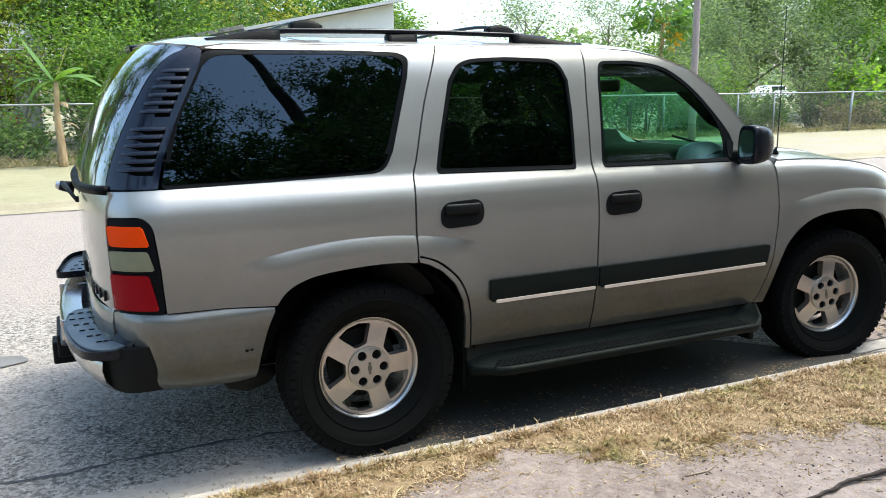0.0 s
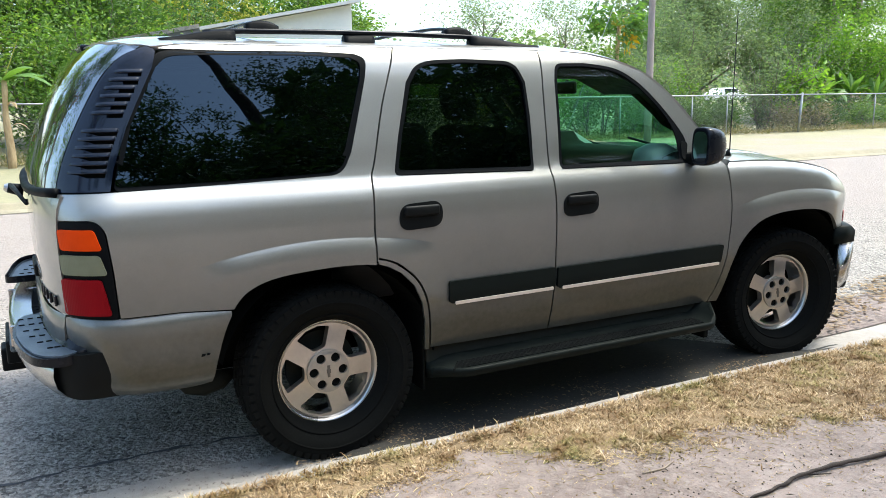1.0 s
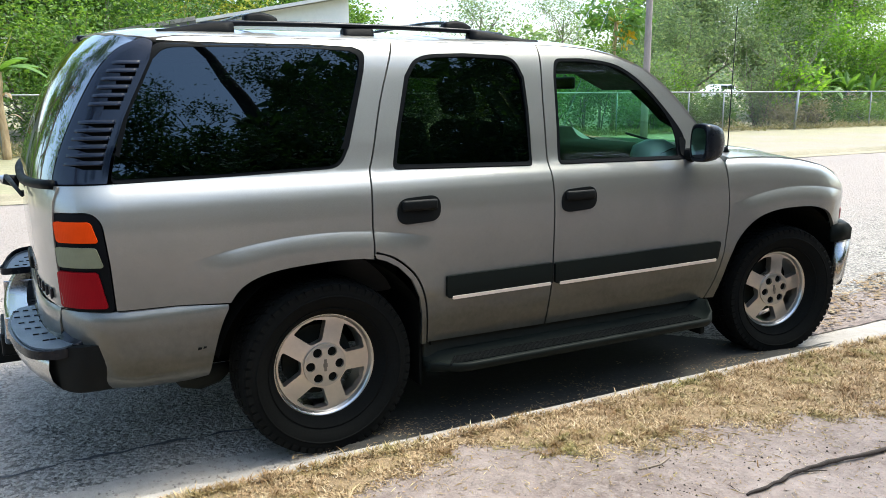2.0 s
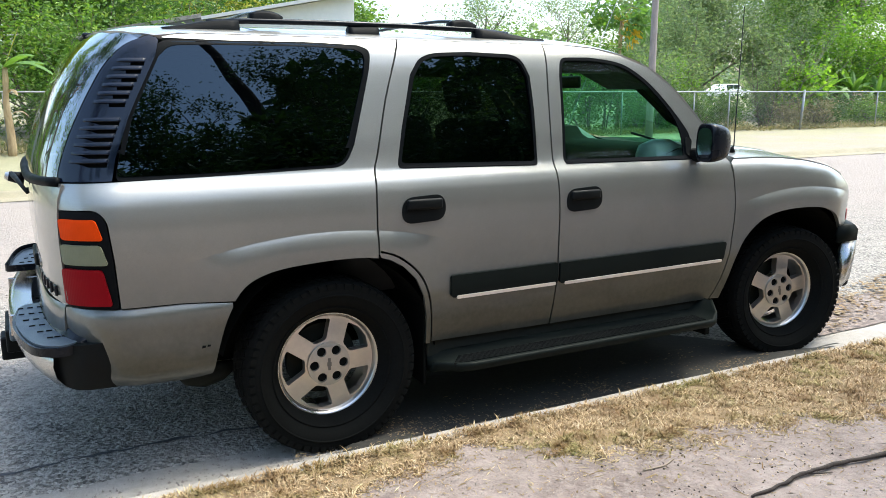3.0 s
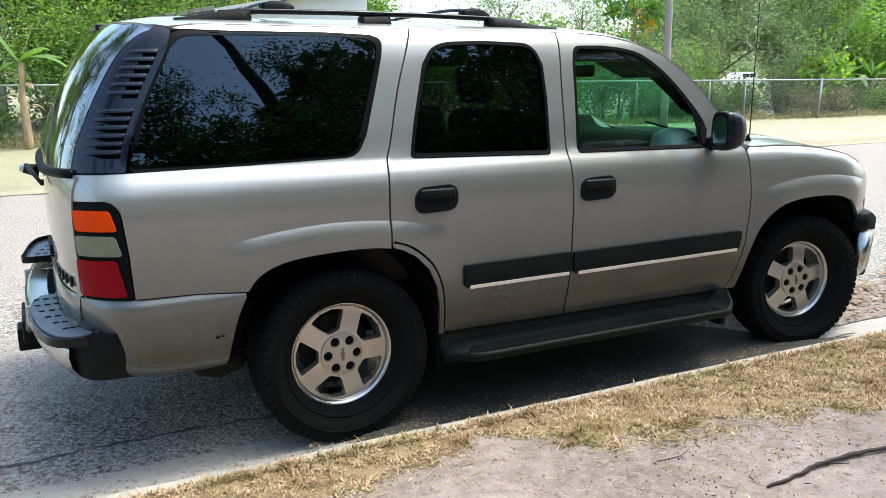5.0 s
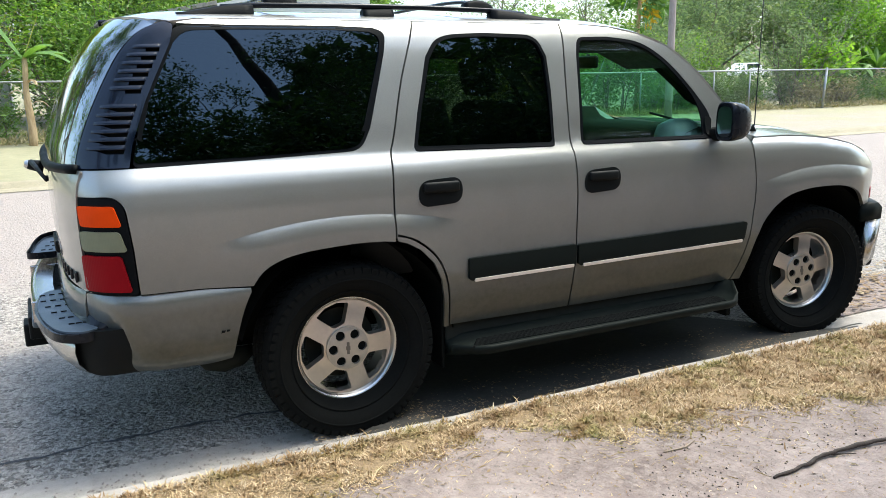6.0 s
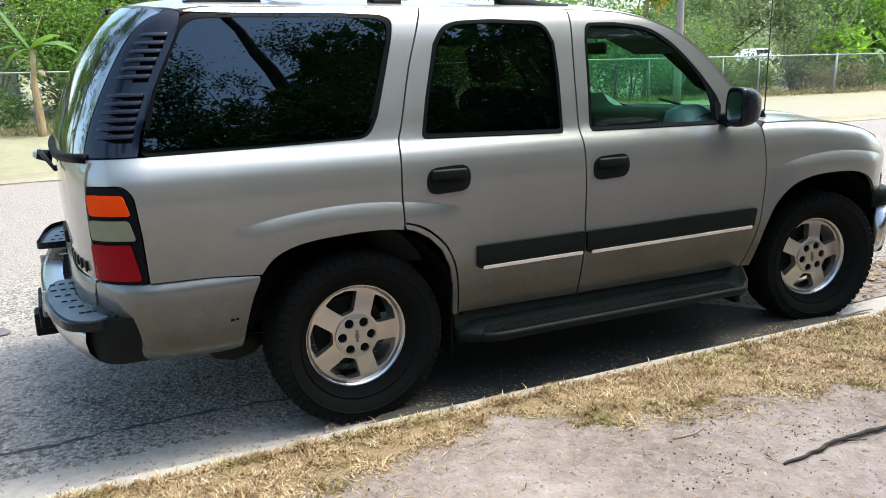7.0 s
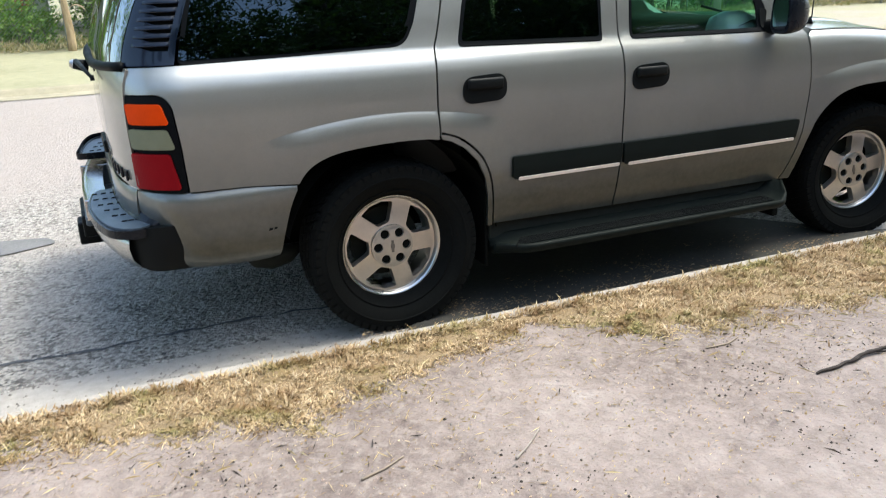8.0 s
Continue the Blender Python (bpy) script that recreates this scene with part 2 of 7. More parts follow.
M["turf_far"] = turf_material("dry_lawn", (0.28, 0.26, 0.155), (0.21, 0.205, 0.105), (0.33, 0.285, 0.225))
M["grass"] = grass_material()
M["leaf_mid"] = leaf_material("broad_green_leaves", [(0.055, 0.125, 0.025), (0.125, 0.245, 0.042), (0.200, 0.350, 0.065), (0.085, 0.170, 0.038), (0.29, 0.40, 0.11)])
M["leaf_dark"] = leaf_material("dark_green_leaves", [(0.035, 0.085, 0.022), (0.060, 0.135, 0.028), (0.115, 0.215, 0.045), (0.050, 0.110, 0.030)])
# darker leaf copy with backlit shade put into its colour
M["leaf_shade"] = leaf_material("shade_darkened_leaves", [(0.030, 0.068, 0.024), (0.048, 0.102, 0.032), (0.072, 0.138, 0.042), (0.038, 0.082, 0.027)], 0.5, 0.35)
M["leaf_olive"] = leaf_material("soft_green_small_leaves", [(0.13, 0.200, 0.125), (0.19, 0.275, 0.170), (0.24, 0.330, 0.205), (0.12, 0.180, 0.115), (0.27, 0.330, 0.200)], 0.45, 0.62)
M["leaf_yellow"] = leaf_material("yellowing_leaves", [(0.208, 0.260, 0.039), (0.312, 0.338, 0.052), (0.390, 0.364, 0.078), (0.156, 0.234, 0.039)])
M["leaf_banana"] = leaf_material("banana_leaves", [(0.085, 0.18, 0.055), (0.15, 0.28, 0.07), (0.115, 0.22, 0.06)], 0.4, 0.5)
M["leaf_bright"] = leaf_material("vivid_green_leaves", [(0.12, 0.27, 0.03), (0.20, 0.38, 0.05), (0.26, 0.43, 0.07), (0.09, 0.20, 0.03)], 0.45, 0.55)
M["leaf_lime"] = leaf_material("yellow_green_leaves", [(0.16, 0.24, 0.03), (0.27, 0.34, 0.05), (0.38, 0.42, 0.09), (0.20, 0.27, 0.04)], 0.45, 0.6)
M["leaf_gold"] = leaf_material("golden_dying_leaves", [(0.55, 0.36, 0.02), (0.62, 0.42, 0.05)], 0.5, 0.4)
M["weed"] = leaf_material("dry_weeds", [(0.34, 0.28, 0.16), (0.44, 0.37, 0.22), (0.16, 0.18, 0.07), (0.26, 0.22, 0.12)], 0.8, 0.2)
M["litter"] = leaf_material("dead_leaf_litter", [(0.20, 0.13, 0.07), (0.28, 0.20, 0.11), (0.13, 0.085, 0.05), (0.34, 0.27, 0.17)], 0.85, 0.1)
M["bark"] = bark_material("grey_bark", (0.09, 0.075, 0.06), (0.22, 0.19, 0.155))
M["bark_pale"] = bark_material("pale_banana_stem", (0.20, 0.115, 0.05), (0.66, 0.50, 0.29))
M["pole"] = bark_material("weathered_pole_wood", (0.22, 0.18, 0.165), (0.38, 0.325, 0.30))
M["stick"] = bark_material("dark_dead_wood", (0.014, 0.010, 0.008), (0.048, 0.035, 0.026))
M["galv"] = plain("galvanised_steel", (0.30, 0.31, 0.31), 0.5, 0.6, grain=20, vary=0.2)
M["whitewall"] = plain("white_painted_siding", (0.72, 0.70, 0.66), 0.7, grain=8, vary=0.06)
M["greywall"] = plain("grey_painted_wall", (0.36, 0.37, 0.37), 0.8, grain=6)
M["roofing"] = plain("weathered_roofing", (0.12, 0.115, 0.11), 0.8, grain=10, vary=0.3)
M["roofmetal"] = plain("pale_sheet_roof", (0.55, 0.54, 0.52), 0.5, 0.3, grain=8, vary=0.1)
M["blueroof"] = plain("blue_grey_shingle", (0.14, 0.17, 0.21), 0.8, grain=12, vary=0.2)
M["whitecar"] = plain("white_car_paint", (0.70, 0.70, 0.70), 0.3, 0.0, vary=0.03, bump=0, Coat_Weight=0.8)
M["red_plastic"] = plain("red_plastic", (0.40, 0.05, 0.04), 0.5)
M["cable"] = plain("pale_cable", (0.40, 0.39, 0.37), 0.6)
M["pebble"] = plain("grey_pebbles", (0.23, 0.20, 0.175), 0.9, grain=30, vary=0.35)


# ---- mesh helpers ----
def hermite(tab, v):
    """A smooth curve through a small table of (position, value)."""
    if v <= tab[0][0]:
        return tab[0][1]
    if v >= tab[-1][0]:
        return tab[-1][1]
    n = len(tab)
    for i in range(n - 1):
        if v <= tab[i + 1][0]:
            break
    (x0, y0), (x1, y1) = tab[i], tab[i + 1]
    h = x1 - x0
    d = (y1 - y0) / h

    def slope(k):
        if k == 0:
            return (tab[1][1] - tab[0][1]) / (tab[1][0] - tab[0][0])
        if k == n - 1:
            return (tab[-1][1] - tab[-2][1]) / (tab[-1][0] - tab[-2][0])
        a = (tab[k][1] - tab[k - 1][1]) / (tab[k][0] - tab[k - 1][0])
        b = (tab[k + 1][1] - tab[k][1]) / (tab[k + 1][0] - tab[k][0])
        if a * b <= 0:
            return 0.0
        return 2 * a * b / (a + b)
    m0, m1 = slope(i), slope(i + 1)
    s = (v - x0) / h
    return y0 + s * h * m0 + s * s * h * (3 * d - 2 * m0 - m1) + s ** 3 * h * (m0 + m1 - 2 * d)


def smooth01(t):
    t = min(1.0, max(0.0, t))
    return t * t * (3 - 2 * t)


def link_mesh(name, me, material, parent=None, label=""):
    me.materials.append(material)
    ob = new(name, me)
    if parent:
        ob.parent = parent
    if label:
        tagged(ob, label)
    return ob


def part(name, bm, material, parent=None, label="", smooth=False):
    me = bpy.data.meshes.new(name)
    bm.normal_update()
    bm.to_mesh(me)
    bm.free()
    if smooth:
        me.polygons.foreach_set("use_smooth", [True] * len(me.polygons))
    return link_mesh(name, me, material, parent, label)


def raw(name, verts, faces, material, parent=None, label="", smooth=False):
    me = bpy.data.meshes.new(name)
    me.from_pydata([tuple(v) for v in verts], [], faces)
    if smooth:
        me.polygons.foreach_set("use_smooth", [True] * len(me.polygons))
    return link_mesh(name, me, material, parent, label)


def thing(name, label, category, at=(0, 0, 0), group="", kind=""):
    ob = new(name)
    ob.empty_display_size = 0.2
    ob.location = at
    return tagged(ob, label, category, group, kind)


def add_box(bm, lo, hi, bevel=0.0, m=None):
    g = bmesh.ops.create_cube(bm, size=1.0)
    vs = g["verts"]
    for v in vs:
        v.co = Vector(((lo[0] + hi[0]) / 2 + v.co.x * (hi[0] - lo[0]), (lo[1] + hi[1]) / 2 + v.co.y * (hi[1] - lo[1]), (lo[2] + hi[2]) / 2 + v.co.z * (hi[2] - lo[2])))
        if m:
            v.co = m @ v.co
    if bevel:
        es = list({e for v in vs for e in v.link_edges})
        bmesh.ops.bevel(bm, geom=es, offset=bevel, segments=2, affect="EDGES", profile=0.5)
    return bm


def box(lo, hi, bevel=0.0, m=None):
    return add_box(bmesh.new(), lo, hi, bevel, m)


def add_tube(bm, pts, radii, seg=8, caps=True):
    """A round bar along a list of points."""
    pts = [Vector(p) for p in pts]
    if not isinstance(radii, (list, tuple)):
        radii = [radii] * len(pts)
    rings = []
    ref = Vector((0, 0, 1))
    for i, p in enumerate(pts):
        d = (pts[min(i + 1, len(pts) - 1)] - pts[max(i - 1, 0)]).normalized()
        a = d.cross(ref if abs(d.dot(ref)) < 0.95 else Vector((1, 0, 0))).normalized()
        b = d.cross(a)
        rings.append([bm.verts.new(p + (a * math.cos(k * math.tau / seg) + b * math.sin(k * math.tau / seg)) * radii[i]) for k in range(seg)])
    for r0, r1 in zip(rings, rings[1:]):
        for k in range(seg):
            bm.faces.new((r0[k], r0[(k + 1) % seg], r1[(k + 1) % seg], r1[k]))
    if caps:
        bm.faces.new(rings[0][::-1])
        bm.faces.new(rings[-1])
    return bm


def tube(pts, radii, seg=8):
    return add_tube(bmesh.new(), pts, radii, seg)


def add_revolve(bm, profile, axis_at, seg=64, a0=0.0, a1=math.tau):
    """Turns a profile of (radius, y) about the y axis through axis_at."""
    full = abs(a1 - a0 - math.tau) < 1e-6
    n = seg if full else seg + 1
    rings = []
    for k in range(n):
        a = a0 + (a1 - a0) * k / seg
        rings.append([bm.verts.new((axis_at[0] + r * math.cos(a), axis_at[1] + y, axis_at[2] + r * math.sin(a))) for r, y in profile])
    for k in range(seg):
        r0, r1 = rings[k], rings[(k + 1) % n]
        for i in range(len(profile) - 1):
            bm.faces.new((r0[i], r0[i + 1], r1[i + 1], r1[i]))
    return bm


def revolve(profile, axis_at, seg=64, a0=0.0, a1=math.tau):
    return add_revolve(bmesh.new(), profile, axis_at, seg, a0, a1)


def outline(pts, step=0.04, closed=True):
    """Corners (u, v[, r]) to a dense outline; r rounds a corner."""
    n = len(pts)
    res = []
    for i, p in enumerate(pts):
        b = Vector(p[:2])
        r = p[2] if len(p) > 2 else 0
        if not r or (not closed and i in (0, n - 1)):
            res.append(b)
            continue
        a, c = Vector(pts[i - 1][:2]), Vector(pts[(i + 1) % n][:2])
        r1 = min(r, (a - b).length * 0.48)
        r2 = min(r, (c - b).length * 0.48)
        p0, p2 = b + (a - b).normalized() * r1, b + (c - b).normalized() * r2
        for k in range(7):
            s = k / 6
            res.append(p0 * (1 - s) ** 2 + b * 2 * s * (1 - s) + p2 * s * s)
    dense = []
    m = len(res)
    for i in range(m if closed else m - 1):
        a, b = res[i], res[(i + 1) % m]
        k = max(1, int((b - a).length / step))
        dense += [a.lerp(b, j / k) for j in range(k)]
    if not closed:
        dense.append(res[-1])
    return dense


def smooth_line(pts, n=5):
    """A denser, rounded line through the points."""
    P = [Vector(p[:2]) for p in pts]
    res = []
    for i in range(len(P) - 1):
        a, b, c, d = P[max(0, i - 1)], P[i], P[i + 1], P[min(len(P) - 1, i + 2)]
        for k in range(n):
            t = k / n
            res.append(tuple(0.5 * (2 * b + (c - a) * t + (2 * a - 5 * b + 4 * c - d) * t * t + (3 * b - a - 3 * c + d) * t ** 3)))
    return res + [tuple(P[-1])]


def in_poly(p, poly):
    x, y = p
    inside = False
    n = len(poly)
    for i in range(n):
        (x0, y0), (x1, y1) = poly[i], poly[i - 1]
        if (y0 > y) != (y1 > y) and x < (x1 - x0) * (y - y0) / (y1 - y0) + x0:
            inside = not inside
    return inside


def sheet(name, border, surf, material, parent=None, holes=(), step=0.05, depth=0.02, label="", flip=False, lift=0.0, creases=()):
    """A panel: a flat outline with holes, laid on the surface surf(u, v), with returned edges of that depth."""
    from mathutils.geometry import delaunay_2d_cdt
    loops = [[Vector(p) for p in border]] + [[Vector(p) for p in h] for h in holes]
    pts, edges = [], []
    for lp in loops:
        o = len(pts)
        pts += lp
        edges += [(o + i, o + (i + 1) % len(lp)) for i in range(len(lp))]
    arr = np.array([tuple(p) for p in pts])
    lo, hi = arr.min(0), arr.max(0)
    polys = [[tuple(p) for p in lp] for lp in loops]
    for ln in creases:
        was = None
        for p in ln:
            ok = in_poly(p, polys[0]) and not any(in_poly(p, h) for h in polys[1:]) and np.min(np.hypot(arr[:, 0] - p[0], arr[:, 1] - p[1])) > 0.008
            if ok:
                pts.append(Vector(p))
                if was is not None:
                    edges.append((was, len(pts) - 1))
            was = len(pts) - 1 if ok else None
    arr = np.array([tuple(p) for p in pts])

    def inside(p):
        return in_poly(p, polys[0]) and not any(in_poly(p, h) for h in polys[1:])
    for i in range(int((hi[0] - lo[0]) / step) + 1):
        for j in range(int((hi[1] - lo[1]) / step) + 1):
            p = (lo[0] + (i + 0.5) * step, lo[1] + (j + 0.5) * step)
            if inside(p) and np.min(np.hypot(arr[:, 0] - p[0], arr[:, 1] - p[1])) > step * 0.45:
                pts.append(Vector(p))
    vs, _, fs, _, _, _ = delaunay_2d_cdt(pts, edges, [], 0, 1e-5)
    e = 1e-3

    def normal(u, v):
        n = (surf(u + e, v) - surf(u - e, v)).cross(surf(u, v + e) - surf(u, v - e)).normalized()
        return -n if flip else n
    N = [normal(v.x, v.y) for v in vs]
    P = [surf(v.x, v.y) + n * lift for v, n in zip(vs, N)]
    faces = []
    for f in fs:
        c = ((vs[f[0]].x + vs[f[1]].x + vs[f[2]].x) / 3, (vs[f[0]].y + vs[f[1]].y + vs[f[2]].y) / 3)
        if inside(c):
            a, b, d = f
            turn = (vs[b] - vs[a]).cross(vs[d] - vs[a])
            faces.append((a, b, d) if (turn > 0) != flip else (a, d, b))
    if depth:
        for lp in loops:
            k = len(lp)
            base = len(P)
            for i, p in enumerate(lp):
                q = surf(p.x, p.y)
                n = normal(p.x, p.y)
                w = (surf(*lp[(i + 1) % k]) - surf(*lp[i - 1])).cross(n).normalized()
                P += [q + n * lift, q + n * (lift - depth)]
                N += [w, w]
            for i in range(k):
                a, b = base + 2 * i, base + 2 * ((i + 1) % k)
                faces.append((a, a + 1, b + 1, b))
    ob = raw(name, P, faces, material, parent, label, True)
    ob.data.normals_split_custom_set_from_vertices([tuple(n) for n in N])
    return ob

# ---- the sport utility vehicle: rear axle at x = 0, nose towards +x, wheels on z = 0 ----
WHEELBASE, AXLE, TRACK = 2.940, 0.382, 0.83
SIDE = [(0.30, .935), (0.42, .955), (0.55, .972), (0.64, .980), (0.70, .986), (0.78, .984), (0.90, .988), (1.00, .992), (1.08, .990), (1.15, .982), (1.20, .966),
        (1.235, .945), (1.26, .932), (1.40, .903), (1.60, .858), (1.70, .832), (1.76, .810), (1.80, .785), (1.825, .76), (1.85, .71), (1.87, .62)]
SIDE_F = [(0.30, .935), (0.42, .955), (0.55, .972), (0.64, .980), (0.70, .986), (0.78, .984), (0.90, .988), (1.00, .992), (1.08, .990), (1.14, .981), (1.175, .968),
          (1.20, .948), (1.215, .925), (1.225, .88), (1.23, .80)]
REAR = [(0.45, -1.06), (0.60, -1.085), (0.75, -1.105), (1.10, -1.125), (1.20, -1.125), (1.27, -1.12), (1.36, -1.095), (1.50, -1.045), (1.67, -.965), (1.76, -.905), (1.83, -.83), (1.88, -.72)]
EDGE = [(-0.90, 1.74), (-0.75, 1.775), (-0.62, 1.805), (-0.50, 1.815), (1.30, 1.815), (1.49, 1.805), (1.655, 1.775), (1.83, 1.715), (2.01, 1.59), (2.20, 1.39), (2.355, 1.20), (2.60, 1.18)]
CROWN = [(-0.90, 1.79), (-0.83, 1.832), (-0.74, 1.855), (-0.60, 1.869), (-0.30, 1.876), (0.90, 1.877), (1.30, 1.870), (1.57, 1.854), (1.77, 1.825), (1.87, 1.785), (1.99, 1.725), (2.19, 1.590), (2.39, 1.425), (2.54, 1.285), (2.63, 1.20)]


def hood_drop(x):
    return 0.10 * (max(0.0, x - 2.35) / 0.95) ** 3


ARCHES = ((-0.03, 1.005, 0.60), (2.92, 1.035, 0.56))     # middle, crest and half length of the flare over each wheel
CREASES = [[(xc + half * k / 40, top - 0.085 * (k / 40) ** 2 + d) for k in range(-39, 40)] for xc, top, half in ARCHES for d in (0.0025, -0.0025, -0.012)]


def side_w(x, z):
    """Half the width of the body at a place along it and a height."""
    drop = hood_drop(x) * smooth01((z - 0.85) / 0.2)
    if x > 2.36:
        w = hermite(SIDE_F, z + drop)
    else:
        w = hermite(SIDE, z)
    end = hermite(REAR, z) + 0.045
    u = min(0.985, max(0.0, (end + 0.25 - x) / 0.25))
    w -= 0.25 * (1 - math.sqrt(1 - u * u))
    u = min(0.98, max(0.0, (x - 3.12) / 0.50))
    w -= 0.30 * (1 - math.sqrt(1 - u * u))
    for xc, top, half in ARCHES:
        s = (x - xc) / half
        if abs(s) < 1:
            crest = top - 0.085 * s * s
            u = min(1.0, max(0.0, (crest - z) / 0.085))
            w += 0.021 * (1 - (1 - u) ** 2) * smooth01((1 - abs(s)) / 0.45) * smooth01((z - 0.60) / 0.2)
    return w


def on_side(s):
    return lambda x, z: Vector((x, s * side_w(x, z), z))


def top_z(x, y):
    e, c = hermite(EDGE, x), hermite(CROWN, x)
    half = hermite(SIDE, e) + 0.004
    q = min(0.9995, abs(y) / half)
    flat = smooth01((x - 1.3) / 0.6)
    return e + (c - e) * ((1 - q ** 4) ** 0.85 * (1 - flat) + (1 - q ** 2.6) * flat)


def on_top(x, y):
    return Vector((x, y, top_z(x, y)))


def on_hood(x, y):
    e = 1.219 - hood_drop(x)
    q = min(1.0, abs(y) / 0.925)
    ridge = 0.012 * smooth01((0.62 - abs(y)) / 0.06)
    return Vector((x, y, e + 0.045 * (1 - q ** 2.4) + ridge))


GATE_EDGE = [(0.45, -1.058), (1.20, -1.058), (1.255, -1.041), (1.31, -1.026), (1.38, -1.001), (1.45, -0.971), (1.53, -0.931), (1.61, -0.886), (1.68, -0.841), (1.735, -0.791), (1.772, -0.741), (1.793, -0.691), (1.85, -0.60)]


def on_gate(y, z):
    """The tailgate's skin: rounded in plan, meeting the side at the pillar."""
    edge = hermite(GATE_EDGE, z)
    half = side_w(edge, min(z, 1.79))
    r = hermite(REAR, z)
    return Vector((r + (edge - r) * min(1.15, abs(y) / half) ** 4, y, z))


M["pale_trim"] = plain("pale_grey_trim", (0.36, 0.37, 0.37), 0.5, grain=150)
car = thing("suv", "pewter metallic full-size SUV parked by the kerb, shade painted on its lower body", "car")
GAP = 0.004

SEAM1 = [(0.40, 1.815), (0.385, 1.78), (0.30, 1.56), (0.235, 1.32), (0.212, 1.25), (0.200, 1.13), (0.197, 0.98), (0.197, 0.88)]
SEAM2 = [(1.19, 1.815), (1.185, 1.74), (1.17, 1.55), (1.16, 1.26), (1.163, 1.18), (1.170, 0.95), (1.170, 0.72), (1.16, 0.56), (1.145, 0.435)]
SEAM3 = [(2.345, 1.20), (2.355, 1.10), (2.375, 0.95), (2.375, 0.82), (2.35, 0.64), (2.30, 0.51), (2.25, 0.43)]
ARCH_R = [(-0.525, 0.45), (-0.50, 0.56), (-0.465, 0.68), (-0.43, 0.755), (-0.38, 0.815), (-0.30, 0.853), (-0.20, 0.872), (-0.06, 0.882), (0.05, 0.884), (0.14, 0.880), (0.197, 0.872)]
ARCH_D = [(0.197, 0.895), (0.26, 0.878), (0.33, 0.835), (0.40, 0.765), (0.445, 0.67), (0.462, 0.58), (0.468, 0.435)]
ARCH_F = [(2.325, 0.425), (2.37, 0.53), (2.41, 0.64), (2.45, 0.735), (2.52, 0.82), (2.61, 0.878), (2.75, 0.908), (2.92, 0.915), (3.08, 0.905), (3.20, 0.870), (3.27, 0.815), (3.32, 0.755)]
TRIM_L = [(-1.035, 1.255), (-1.02, 1.31), (-0.995, 1.38), (-0.965, 1.45), (-0.925, 1.53), (-0.88, 1.61), (-0.835, 1.68), (-0.785, 1.735), (-0.735, 1.772), (-0.685, 1.793), (-0.645, 1.803)]
TRIM_R = [(-0.635, 1.78), (-0.655, 1.72), (-0.735, 1.57), (-0.775, 1.49), (-0.835, 1.34), (-0.85, 1.262)]
TAIL = [(-1.058, 1.145, .01), (-0.925, 1.150, .03), (-0.895, 1.115, .03), (-0.878, 0.95), (-0.868, 0.770, .02), (-1.048, 0.775, .01)]


ARCH_LOW, ARCH_TOP = smooth_line(ARCH_R[:4]), smooth_line(ARCH_R)[15:]
ARCH_D, ARCH_F, SEAM1, SEAM2, SEAM3, TRIM_L = (smooth_line(q, 4) for q in (ARCH_D, ARCH_F, SEAM1, SEAM2, SEAM3, TRIM_L))


def shift(pts, dx, dz=0.0):
    return [(p[0] + dx, p[1] + dz, *p[2:]) for p in pts]


def mid(curve, z):
    """x on a seam at a height."""
    c = sorted((b, a) for a, b in curve)
    return hermite(c, z)


